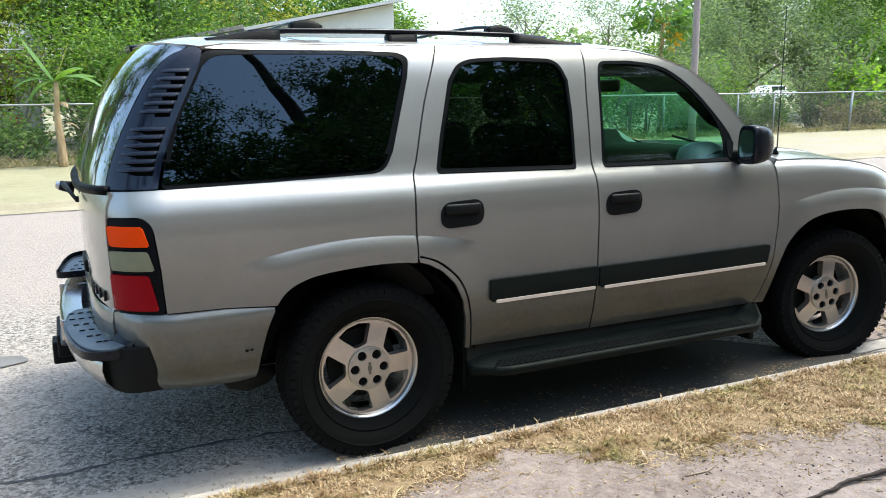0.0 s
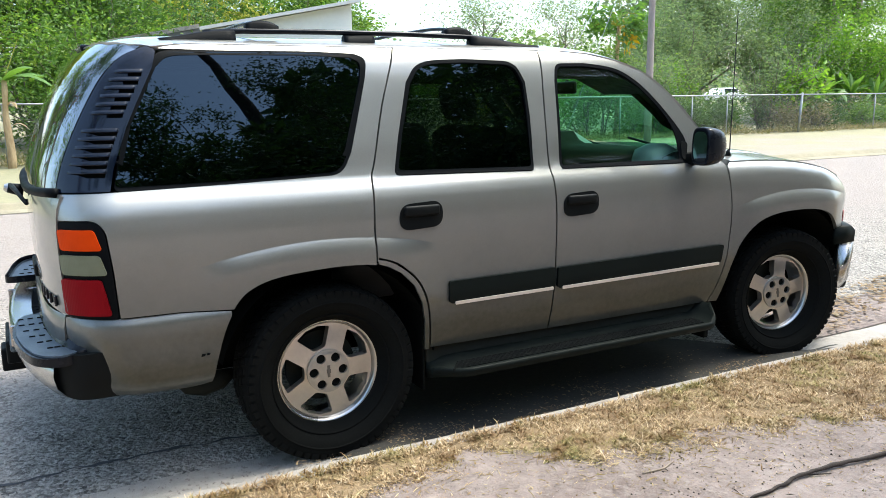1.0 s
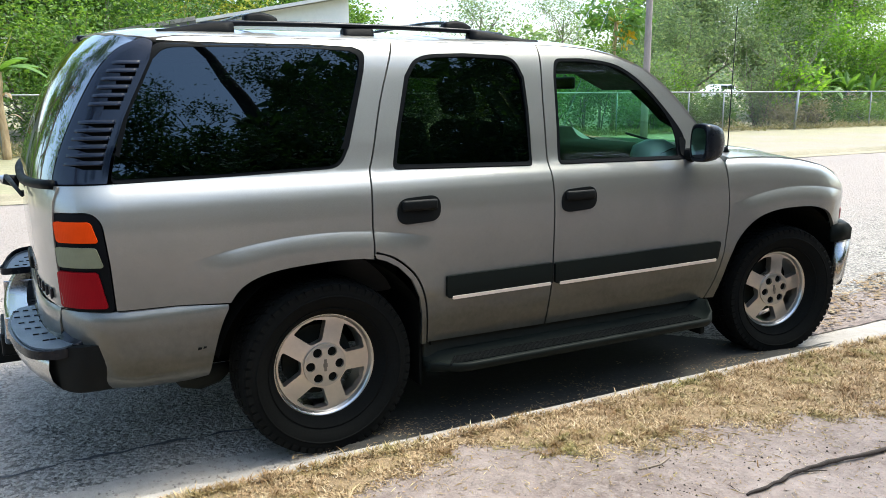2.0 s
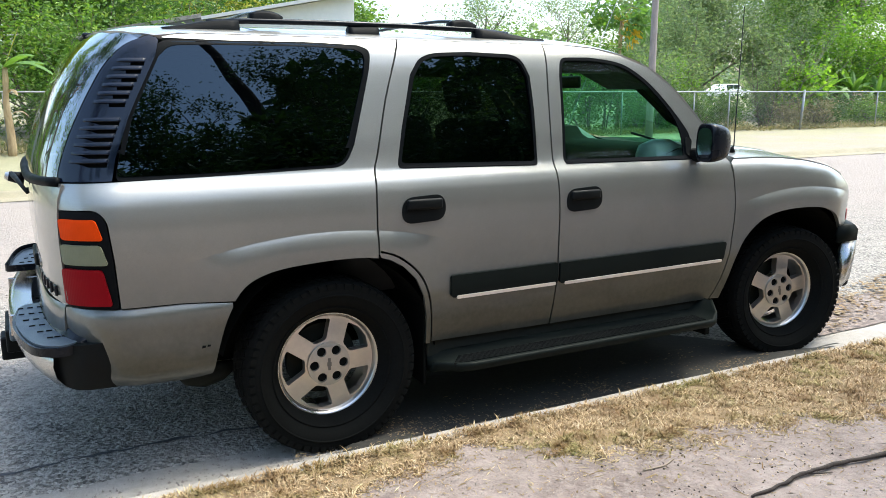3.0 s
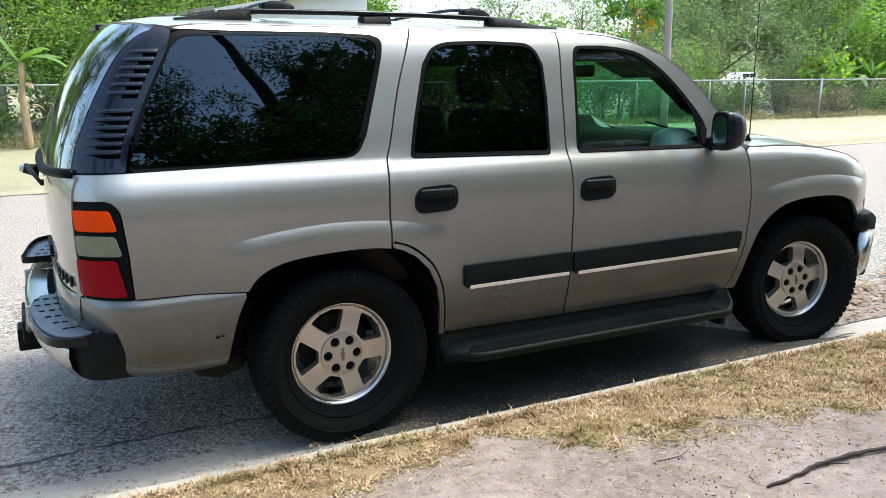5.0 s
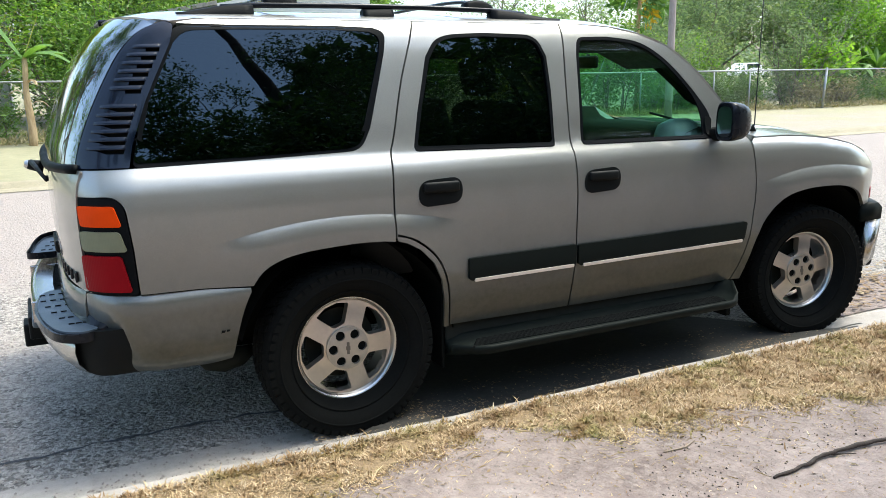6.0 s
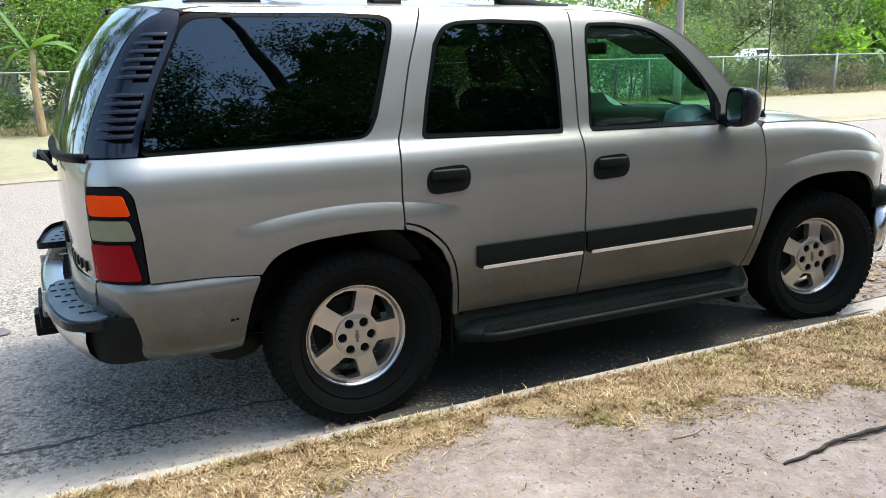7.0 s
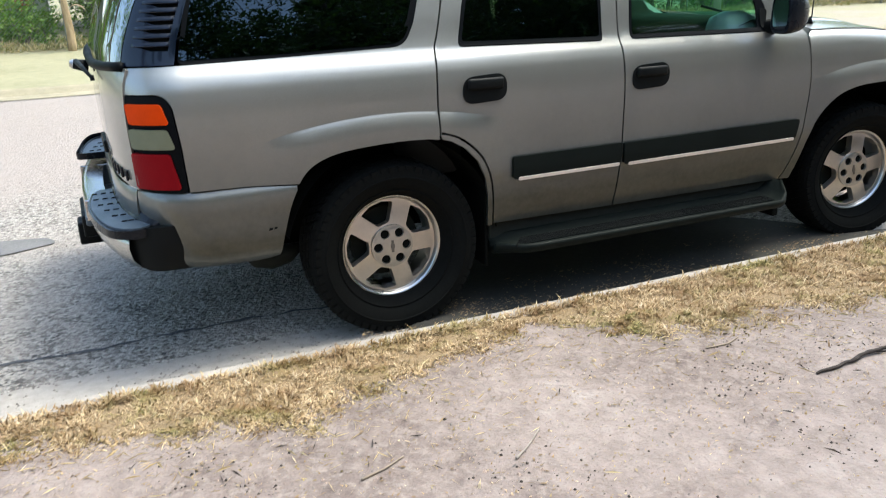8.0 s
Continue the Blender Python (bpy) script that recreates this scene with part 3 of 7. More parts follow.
def car_side(s):
    srf = on_side(s)
    fl = s > 0
    who = dict(flip=fl)
    # quarter panel with the opening for the side glass and the pillar trim
    gl_out = [(-0.632, 1.782, .02), (-0.40, 1.790), (0.0, 1.792), (0.20, 1.785), (0.255, 1.765, .045), (0.235, 1.68), (0.13, 1.36), (0.08, 1.268, .06), (-0.40, 1.256), (-0.855, 1.252, .03)]
    # the trim lies on the edge, so the opening is cut as one bay joined to the border
    bay = outline([(-0.61, 1.815)] + [(-0.62, 1.794)] + gl_out[1:-1] + [(-0.86, 1.250), (-1.045, 1.246), (-1.058, 1.242)] + [(-1.058, 1.150)] + [(-0.925, 1.154, .03), (-0.889, 1.115, .03), (-0.872, 0.95), (-0.862, 0.772), (-0.65, 0.768)] + shift(ARCH_TOP, -GAP) + shift(SEAM1[::-1], -GAP), 0.03)
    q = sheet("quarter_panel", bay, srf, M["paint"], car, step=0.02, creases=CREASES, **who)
    pane = lambda x, z: Vector((x, s * (0.930 - 0.235 * (z - 1.268) - 0.05 * (z - 1.268) ** 2), z))
    g = sheet("side_glass", outline([(-0.842, 1.268, .03), (-0.775, 1.50), (-0.66, 1.73), (-0.615, 1.780, .05), (-0.40, 1.783), (0.0, 1.785), (0.19, 1.778), (0.243, 1.757, .045), (0.222, 1.67), (0.12, 1.37), (0.07, 1.282, .06), (-0.40, 1.270)], 0.04), pane, M["glass_dark"], q, step=0.06, depth=0, label="dark privacy glass", **who)
    g.visible_shadow = True
    outer = outline([(-0.846, 1.254, .03), (-0.78, 1.50), (-0.668, 1.73), (-0.628, 1.788, .05), (-0.40, 1.7895), (0.0, 1.7915), (0.20, 1.7845), (0.2545, 1.7645, .045), (0.2345, 1.68), (0.1295, 1.36), (0.0795, 1.269, .06), (-0.40, 1.2575)], 0.03)
    inner = outline([(-0.822, 1.285, .03), (-0.758, 1.50), (-0.640, 1.725), (-0.595, 1.768, .05), (-0.40, 1.773), (0.0, 1.775), (0.18, 1.768), (0.228, 1.747, .045), (0.208, 1.665), (0.106, 1.38), (0.058, 1.296, .06), (-0.40, 1.283)], 0.03)
    sheet("glass_seal", outer, srf, M["seal"], q, holes=[inner], step=0.05, depth=0.022, lift=-0.002, **who)
    # black louvred trim on the rear pillar
    left = [(b, a) for a, b in TRIM_L]
    right = sorted((b, a) for a, b in TRIM_R)
    rows = []
    for z0, n, top in ((1.322, 6, False), (1.542, 6, True)):
        for i in range(n):
            z = z0 + i * (0.0305 if z0 < 1.5 else 0.0312)
            xl, xr = hermite(left, z) + (0.030 if top else 0.022), hermite(right, z) - (0.030 if top else 0.024)
            rows.append((z, xl, xr, top))
    slots = []
    for z, xl, xr, top in rows:
        w = xr - xl
        if top:
            slots.append(outline([(xl + 0.50 * w, z), (xr, z), (xr - 0.004, z - 0.0155), (xl + 0.46 * w, z - 0.0155)], 0.02))
        else:
            slots.append(outline([(xl + 0.05 * w, z), (xr, z - 0.001), (xr - 0.006, z - 0.0175), (xl + 0.50 * w, z - 0.0165), (xl + 0.30 * w, z - 0.006)], 0.02))
    rim_line = TRIM_L[::-1] + [(-1.045, 1.252, .01), (-0.856, 1.254)] + TRIM_R[::-1][1:]
    t = sheet("pillar_trim", outline(rim_line, 0.03), srf, M["pillar"], q, holes=slots, step=0.02, depth=0.012, lift=0.004, label="black louvred pillar trim", **who)
    sheet("trim_backing", outline([(a + (0.012 if k < len(TRIM_L) else -0.008), b - 0.004) for k, (a, b, *_) in enumerate(rim_line)], 0.03), srf, M["dark"], t, step=0.04, depth=0, lift=-0.007, **who)
    for z, xl, xr, top in rows:
        vs, fs = [], []
        k = 10
        for j in range(k):
            f = j / (k - 1)
            x = xl + (xr - xl) * f
            swell = 0.35 + 0.65 * math.sin(math.pi * min(1.0, 0.08 + 0.86 * f))
            for dz, out in ((0.017, 0.0035), (0.010, 0.004 + 0.004 * swell), (0.003, 0.004 + 0.008 * swell), (0.0003, 0.004 + 0.006 * swell), (0.0003, -0.002)):
                p = srf(x + 0.35 * dz, z + dz)
                vs.append(p + Vector((0, s * out, 0)))
        for j in range(k - 1):
            for m in range(4):
                a = j * 5 + m
                fs.append((a, a + 1, a + 6, a + 5))
        fs += [(4, 3, 2, 1, 0), (5 * k - 5, 5 * k - 4, 5 * k - 3, 5 * k - 2, 5 * k - 1)]
        raw("louvre", vs, fs, M["pillar"], t, smooth=True)
    # tail lamp
    lamp = sheet("tail_lamp", outline(TAIL, 0.03), srf, M["seal"], car, step=0.04, depth=0.03, lift=-0.002, label="tail lamp with black bezel, amber clear and red lenses", **who)
    for nm, z0, z1, mt in (("amber_lens", 1.040, 1.118, "orange"), ("clear_lens", 0.945, 1.022, "clear"), ("red_lens", 0.785, 0.928, "red")):
        xr0 = -0.895 - 0.012 if nm == "amber_lens" else -0.895
        sheet(nm, outline([(-1.046, z1, .012), (xr0 - 0.022, z1, .015), (xr0 + (0.006 if nm == "red_lens" else 0.0), z0, .012), (-1.040, z0, .012)], 0.03), srf, M[mt], lamp, step=0.03, depth=0.012, lift=0.006, **who)
    # painted bumper side below the quarter panel
    low = outline([(-0.935, 0.447, .03), (-0.957, 0.485), (-0.986, 0.567), (-1.013, 0.608, .03), (-1.040, 0.655, .02), (-1.047, 0.700, .02), (-1.046, 0.768, .01), (-0.87, 0.767, .006), (-0.65, 0.763), (-0.445, 0.750)] + shift(ARCH_LOW[:-2][::-1], -GAP) + [(-0.60, 0.435, .05)], 0.035)
    def bumper_srf(x, z):
        d = 0.008 - 0.018 * max(0.0, (z - 0.720) / 0.048) ** 2.2 - 0.03 * max(0.0, (0.50 - z) / 0.06) ** 2
        return Vector((x, s * (side_w(x, z) + d), z))
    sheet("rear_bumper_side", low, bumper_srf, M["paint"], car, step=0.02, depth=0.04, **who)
    for cx, cz, r in ((-0.565, 0.580, 0.006), (-0.545, 0.582, 0.005)):
        sheet("scuff", outline([(cx - r * 1.5, cz - r), (cx + r, cz - r * 0.8), (cx + r * 1.6, cz + r * 0.7), (cx - r, cz + r)], 0.004), srf, M["seal"], car, step=0.01, depth=0, lift=0.012, **who)
    # painted lip round the front half of the rear arch
    lip = outline(shift(ARCH_D, 0.0) + [(0.445, 0.435), (0.441, 0.58), (0.425, 0.667), (0.380, 0.757), (0.315, 0.822), (0.25, 0.860), (0.205, 0.874)], 0.03)
    sheet("arch_lip", lip, srf, M["paint"], q, step=0.03, depth=0.015, lift=0.004, **who)

    # rear door
    db = outline(shift(SEAM1[::-1], GAP) + shift(SEAM2, -GAP) + shift(ARCH_D[4:][::-1], 0.010, 0.006) + [(0.205, 0.905)], 0.035)
    wo = outline([(0.322, 1.250, .03), (0.36, 1.42), (0.43, 1.66), (0.500, 1.757, .11), (0.75, 1.768), (1.03, 1.760, .07), (1.075, 1.66), (1.079, 1.50), (1.070, 1.235, .03)], 0.03)
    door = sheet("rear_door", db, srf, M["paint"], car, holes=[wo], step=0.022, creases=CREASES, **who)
    wi = outline([(0.345, 1.273, .02), (0.385, 1.44), (0.450, 1.65), (0.512, 1.742, .10), (0.75, 1.752), (1.022, 1.744, .06), (1.061, 1.655), (1.064, 1.50), (1.056, 1.257, .02)], 0.03)
    wo2 = outline([(0.3222, 1.2502, .03), (0.3602, 1.42), (0.4302, 1.66), (0.5002, 1.7568, .11), (0.75, 1.7678), (1.0298, 1.7598, .07), (1.0748, 1.66), (1.0788, 1.50), (1.0698, 1.2352, .03)], 0.03)
    sheet("window_seal", wo2, srf, M["seal"], door, holes=[wi], step=0.05, depth=0.024, lift=-0.001, **who)
    sheet("belt_strip", outline([(0.332, 1.253, .006), (0.336, 1.270, .006), (1.062, 1.255, .006), (1.062, 1.238, .006)], 0.05), srf, M["seal"], door, step=0.05, depth=0.006, lift=0.005, **who)
    sheet("window_glass", wi, pane, M["glass_dark"], door, step=0.06, depth=0, lift=-0.002, label="dark privacy glass", **who)

    # front door
    pil = [(1.49, 1.800), (1.655, 1.768), (1.83, 1.708), (1.985, 1.602), (2.18, 1.402), (2.315, 1.235)]
    fb = outline(shift(SEAM2[::-1], GAP) + [(1.30, 1.813)] + pil + [(2.335, 1.20)] + shift(SEAM3[4:], -GAP), 0.035)
    fo = outline([(1.222, 1.235, .03), (1.235, 1.42), (1.25, 1.66), (1.268, 1.752, .04), (1.45, 1.755), (1.60, 1.742, .1), (1.70, 1.715, .1), (1.84, 1.625, .12), (2.00, 1.46, .1), (2.09, 1.340, .06), (2.07, 1.225, .02)], 0.03)
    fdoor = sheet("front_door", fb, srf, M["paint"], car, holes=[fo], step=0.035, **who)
    fi = outline([(1.240, 1.251, .02), (1.252, 1.42), (1.265, 1.65), (1.282, 1.738, .035), (1.45, 1.740), (1.595, 1.727, .1), (1.69, 1.700, .1), (1.825, 1.612, .12), (1.98, 1.452, .1), (2.02, 1.345, .04), (2.02, 1.244, .02)], 0.03)
    fo2 = outline([(1.2222, 1.2352, .03), (1.2352, 1.42), (1.2502, 1.66), (1.2682, 1.7518, .04), (1.45, 1.7548), (1.60, 1.7418, .1), (1.70, 1.7148, .1), (1.84, 1.6248, .12), (1.9998, 1.46, .1), (2.0898, 1.340, .06), (2.0698, 1.2252, .02)], 0.03)
    sheet("window_seal", fo2, srf, M["seal"], fdoor, holes=[fi], step=0.05, depth=0.008, lift=-0.001, **who)
    sheet("belt_strip", outline([(1.232, 1.237, .006), (1.234, 1.253, .006), (2.03, 1.246, .006), (2.03, 1.229, .006)], 0.05), srf, M["seal"], fdoor, step=0.05, depth=0.006, lift=0.005, **who)
    sheet("window_glass", fi, srf, M["glass_front"], fdoor, step=0.06, depth=0, lift=-0.010, label="green-tinted door glass", **who)

    # handles: a dark cup with a pull bar
    for d, x0, x1, z0, z1 in ((door, 0.315, 0.532, 1.008, 1.135), (fdoor, 1.208, 1.425, 1.000, 1.124)):
        cup = sheet("door_handle", outline([(x0, z0, .056), (x0 + 0.004, z1 - 0.010, .056), (x1, z1, .056), (x1, z0 + 0.010, .056)], 0.010), srf, M["black"], d, step=0.03, depth=0.012, lift=0.006, label="black plastic door handle", **who)
        zc = (z0 + z1) / 2 + 0.004
        bar = bmesh.new()
        w = side_w((x0 + x1) / 2, zc)
        add_box(bar, (x0 + 0.02, min(s * (w + 0.004), s * (w + 0.026)), zc - 0.004), (x1 - 0.022, max(s * (w + 0.004), s * (w + 0.026)), z1 - 0.016), 0.010)
        part("pull_bar", bar, M["black"], cup, smooth=True)

    # charcoal mouldings with a bright strip
    for d, x0, x1 in ((door, 0.562, 1.160), (fdoor, 1.176, 2.318)):
        sl = 0.005 * (1 if d is fdoor else 0)
        ml = sheet("side_moulding", outline([(x0, 0.648, .02), (x0, 0.752, .012), (x1, 0.755 + sl, .02 if d is fdoor else .006), (x1 - (0.02 if d is fdoor else 0), 0.652 + sl, .02 if d is fdoor else .006)], 0.04), srf, M["moulding"], d, step=0.04, depth=0.02, lift=0.017, label="charcoal rubbing strip", **who)
        a, b = x0 + 0.028, x1 - (0.035 if d is fdoor else 0.012)
        sheet("bright_strip", outline([(a, 0.642, .006), (a, 0.658, .006), (b, 0.662 + sl, .006), (b, 0.646 + sl, .006)], 0.05), srf, M["brightstrip"], ml, step=0.06, depth=0.01, lift=0.0215, **who)

    # front wing
    wing = outline(shift(SEAM3[::-1], GAP) + [(2.40, 1.212 - hood_drop(2.40))] + [(x, 1.212 - hood_drop(x)) for x in (2.6, 2.8, 3.0, 3.2, 3.35, 3.44)] + [(3.455, 1.03), (3.435, 0.95), (3.425, 0.86), (3.43, 0.79), (3.41, 0.765)] + shift(ARCH_F[::-1], 0.0), 0.035)
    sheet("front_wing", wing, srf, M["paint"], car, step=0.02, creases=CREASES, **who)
    # headlamp at the corner with its amber marker
    hl = sheet("headlamp", outline([(3.441, 0.95), (3.462, 1.03, .02), (3.60, 0.995, .03), (3.60, 0.86, .03), (3.432, 0.865)], 0.03), srf, M["headlamp"], car, step=0.04, depth=0.02, lift=-0.002, label="headlamp with chrome bezel", **who)
    sheet("marker_lens", outline([(3.434, 0.79, .01), (3.430, 0.858, .01), (3.545, 0.850, .02), (3.545, 0.79, .02)], 0.03), srf, M["red"], hl, step=0.03, depth=0.01, lift=0.002, label="amber-red corner marker", **who)

    # wheel houses
    for xc in (0.0, WHEELBASE - 0.03):
        b = revolve([(0.50 if xc < 1 else 0.545, 0.0), (0.50 if xc < 1 else 0.545, 0.40)], (xc, s * 0.55 if s > 0 else -0.95, AXLE + 0.01), 24, 0.05, math.pi - 0.24)
        part("wheel_housing", b, M["dark"], car)
        b = bmesh.new()
        f = [b.verts.new((xc + 0.53 * math.cos(a), s * 0.55, AXLE + 0.01 + 0.53 * math.sin(a))) for a in np.linspace(-0.05, math.pi + 0.05, 20)]
        b.faces.new(f)
        part("wheel_housing_back", b, M["dark"], car)

    # side step: a dark board with upturned ends
    b = bmesh.new()
    prof = [(0.90, 0.400), (0.945, 0.372), (0.985, 0.358), (1.085, 0.354), (1.100, 0.362), (1.118, 0.360), (1.122, 0.346), (1.105, 0.318), (1.03, 0.300), (0.90, 0.295)]
    xs = [0.47, 0.50, 0.56, 0.62] + [0.7 + 0.15 * i for i in range(10)] + [2.13, 2.18, 2.215]
    rings = []
    for x in xs:
        endf = smooth01((x - 0.47) / 0.12) * smooth01((2.235 - x) / 0.08)
        rings.append([b.verts.new((x, s * (0.90 + (y - 0.90) * (0.45 + 0.55 * endf)), z - 0.01 * (1 - endf) + (0.09 * (1 - smooth01((2.215 - x) / 0.06)) if z > 0.35 else 0))) for y, z in prof])
    for r0, r1 in zip(rings, rings[1:]):
        for i in range(len(prof)):
            j = (i + 1) % len(prof)
            b.faces.new((r0[i], r0[j], r1[j], r1[i]))
    b.faces.new(rings[0])
    b.faces.new(rings[-1][::-1])
    bmesh.ops.recalc_face_normals(b, faces=b.faces)
    st = part("side_step", b, M["moulding"], car, "dark plastic running board", smooth=True)
    b = bmesh.new()
    for i in range(9):
        y = 0.992 + 0.010 * i
        add_box(b, (0.60 - 0.008 * i, min(s * y, s * (y + 0.005)), 0.345), (2.11, max(s * y, s * (y + 0.005)), 0.3625 - 0.0004 * i))
    part("tread_strip", b, M["black"], st)
    b = box((0.47, min(s * 0.86, s * 0.93), 0.30), (2.25, max(s * 0.86, s * 0.93), 0.46), 0.01)
    part("sill", b, M["under"], car)


car_side(-1)
car_side(1)

# added dark panels that stand in for shade in the gaps beside the wheels
for s in (-1, 1):
    part("gap_shade_panel", box((2.27, min(s * 0.50, s * 0.925), 0.20), (2.31, max(s * 0.50, s * 0.925), 0.52), 0.01), M["dark"], car)
    part("gap_shade_panel", box((0.45, min(s * 0.50, s * 0.925), 0.22), (0.466, max(s * 0.50, s * 0.925), 0.90), 0.005), M["dark"], car)

# roof skin, windscreen, bonnet
roof_side = [(x, hermite(SIDE, hermite(EDGE, x)) + 0.002) for x in (-0.645, -0.50, -0.2, 0.2, 0.6, 1.0, 1.30, 1.49, 1.655, 1.79)]
roof_out = [(x, -y) for x, y in roof_side] + [(1.83, -0.6), (1.87, -0.3), (1.88, 0.0), (1.87, 0.3), (1.83, 0.6)] + [(x, y) for x, y in roof_side[::-1]] + [(-0.72, 0.72), (-0.79, 0.58), (-0.83, 0.35), (-0.842, 0.0), (-0.83, -0.35), (-0.79, -0.58), (-0.72, -0.72)]
sheet("roof", outline(roof_out, 0.04), on_top, M["paint"], car, step=0.045, depth=0.02)
pil_y = [(x, hermite(SIDE, hermite(EDGE, x))) for x in (1.80, 1.87, 1.99, 2.09, 2.18, 2.26, 2.325)]
scr = [(x, -y + 0.045) for x, y in pil_y] + [(2.42, -0.72), (2.53, -0.42), (2.575, 0.0), (2.53, 0.42), (2.42, 0.72)] + [(x, y - 0.045) for x, y in pil_y[::-1]] + [(1.84, 0.6), (1.88, 0.3), (1.89, 0.0), (1.88, -0.3), (1.84, -0.6)]
sheet("windscreen", outline(scr, 0.05), on_top, M["glass_screen"], car, step=0.06, depth=0, lift=-0.006, label="green-tinted windscreen")
for s in (-1, 1):
    pl = [(x, s * (y + 0.001)) for x, y in pil_y] + [(x, s * (y - 0.05)) for x, y in pil_y[::-1]]
    sheet("windscreen_pillar", outline(pl, 0.04), on_top, M["paint"], car, step=0.05, depth=0.04, flip=s > 0)
    pl = [(x, s * (y - 0.03)) for x, y in pil_y[:-1]] + [(x, s * (y - 0.33)) for x, y in pil_y[-2::-1]]
    sheet("pillar_lining", outline(pl, 0.05), on_top, M["black"], car, step=0.06, depth=0.03, lift=-0.035, flip=s > 0)
hood_o = [(2.42, -0.925), (2.7, -0.925), (3.0, -0.915), (3.25, -0.91), (3.42, -0.87), (3.52, -0.80), (3.60, -0.66), (3.65, -0.3), (3.66, 0), (3.65, 0.3), (3.60, 0.66), (3.52, 0.80), (3.42, 0.87), (3.25, 0.91), (3.0, 0.915), (2.7, 0.925), (2.42, 0.925), (2.48, 0.7), (2.58, 0.4), (2.62, 0), (2.58, -0.4), (2.48, -0.7)]
sheet("bonnet", outline(hood_o, 0.045), on_hood, M["paint"], car, step=0.06, depth=0.03)
part("cowl", box((2.34, -0.90, 1.12), (2.62, 0.90, 1.185), 0.02), M["black"], car)
for s in (-1, 1):
    b = bmesh.new()
    add_tube(b, [(2.52, s * 0.35 - 0.1, 1.235), (2.44, s * 0.35 + 0.2, 1.30), (2.42, s * 0.35 + 0.3, 1.32)], 0.008, 6)
    part("wiper", b, M["black"], car)

# radiator face and front bumper
b = box((3.46, -0.70, 0.80), (3.62, 0.70, 1.00), 0.05)
part("grille", b, M["black"], car, "dark grille across the nose")
b = box((3.615, -0.66, 0.885), (3.64, 0.66, 0.945), 0.01)
part("grille_bar", b, M["chrome"], car)
b = bmesh.new()
sec = [(0.0, 0.715), (0.02, 0.735), (0.035, 0.60), (0.0, 0.42), (-0.08, 0.37), (-0.12, 0.40), (-0.10, 0.70)]
rings = []
for k in range(25):
    y = -0.97 + 1.94 * k / 24
    f = 3.76 - 0.30 * (abs(y) / 0.97) ** 3.2
    rings.append([b.verts.new((f + dx, y, z)) for dx, z in sec])
for r0, r1 in zip(rings, rings[1:]):
    for i in range(len(sec)):
        j = (i + 1) % len(sec)
        b.faces.new((r0[i], r1[i], r1[j], r0[j]))
b.faces.new(rings[0])
b.faces.new(rings[-1][::-1])
bmesh.ops.recalc_face_normals(b, faces=b.faces)
fb = part("front_bumper", b, M["chrome"], car, "chrome front bumper with black cap", smooth=True)
b = bmesh.new()
rings = []
for k in range(25):
    y = -0.975 + 1.95 * k / 24
    f = 3.765 - 0.30 * (abs(y) / 0.97) ** 3.2
    rings.append([b.verts.new((f + dx, y, z)) for dx, z in ((0.03, 0.665), (0.035, 0.735), (0.0, 0.765), (-0.16, 0.77), (-0.16, 0.66))])
for r0, r1 in zip(rings, rings[1:]):
    for i in range(5):
        j = (i + 1) % 5
        b.faces.new((r0[i], r1[i], r1[j], r0[j]))
b.faces.new(rings[0])
b.faces.new(rings[-1][::-1])
bmesh.ops.recalc_face_normals(b, faces=b.faces)
part("bumper_cap", b, M["moulding"], fb, smooth=True)
for s in (-1, 1):
    part("arch_liner", box((3.40, min(s * 0.5, s * 0.86), 0.50), (3.46, max(s * 0.5, s * 0.86), 1.02), 0.01), M["dark"], car)
part("air_dam", box((3.36, -0.88, 0.33), (3.60, 0.88, 0.45), 0.03), M["black"], car)

# tailgate: painted below, wrapped glass above
gate = sheet("tailgate", outline([(-0.855, 0.778, .02), (-0.862, 1.0), (-0.862, 1.248, .01), (-0.45, 1.222, .1), (0.45, 1.222, .1), (0.862, 1.248, .01), (0.862, 1.0), (0.855, 0.778, .02)], 0.04), on_gate, M["paint"], car, step=0.05, depth=0.03, flip=True)
seam_y = [(z, side_w(x, z) - 0.008) for x, z in TRIM_L]
gl = [(-y, z) for z, y in seam_y] + [(-0.70, 1.812), (-0.5, 1.828), (-0.25, 1.832), (0, 1.833), (0.25, 1.832), (0.5, 1.828), (0.70, 1.812)] + [(y, z) for z, y in seam_y[::-1]] + [(0.45, 1.232), (-0.45, 1.232)]
rg = sheet("rear_glass", outline(gl, 0.05), on_gate, M["glass_rear"], car, step=0.06, depth=0, flip=True, label="wrapped dark rear glass")
b = bmesh.new()
add_tube(b, [on_gate(y, 1.232 + 0.02 * (abs(y) / 0.85) ** 2) + Vector((-0.004, 0, 0)) for y in np.linspace(-0.84, 0.84, 25)], 0.019, 8)
part("glass_edge", b, M["seal"], rg, smooth=True)
part("high_brake_lamp", box((-0.85, -0.12, 1.818), (-0.80, 0.12, 1.846), 0.01), M["trim"], car, "dark high-mounted brake lamp")
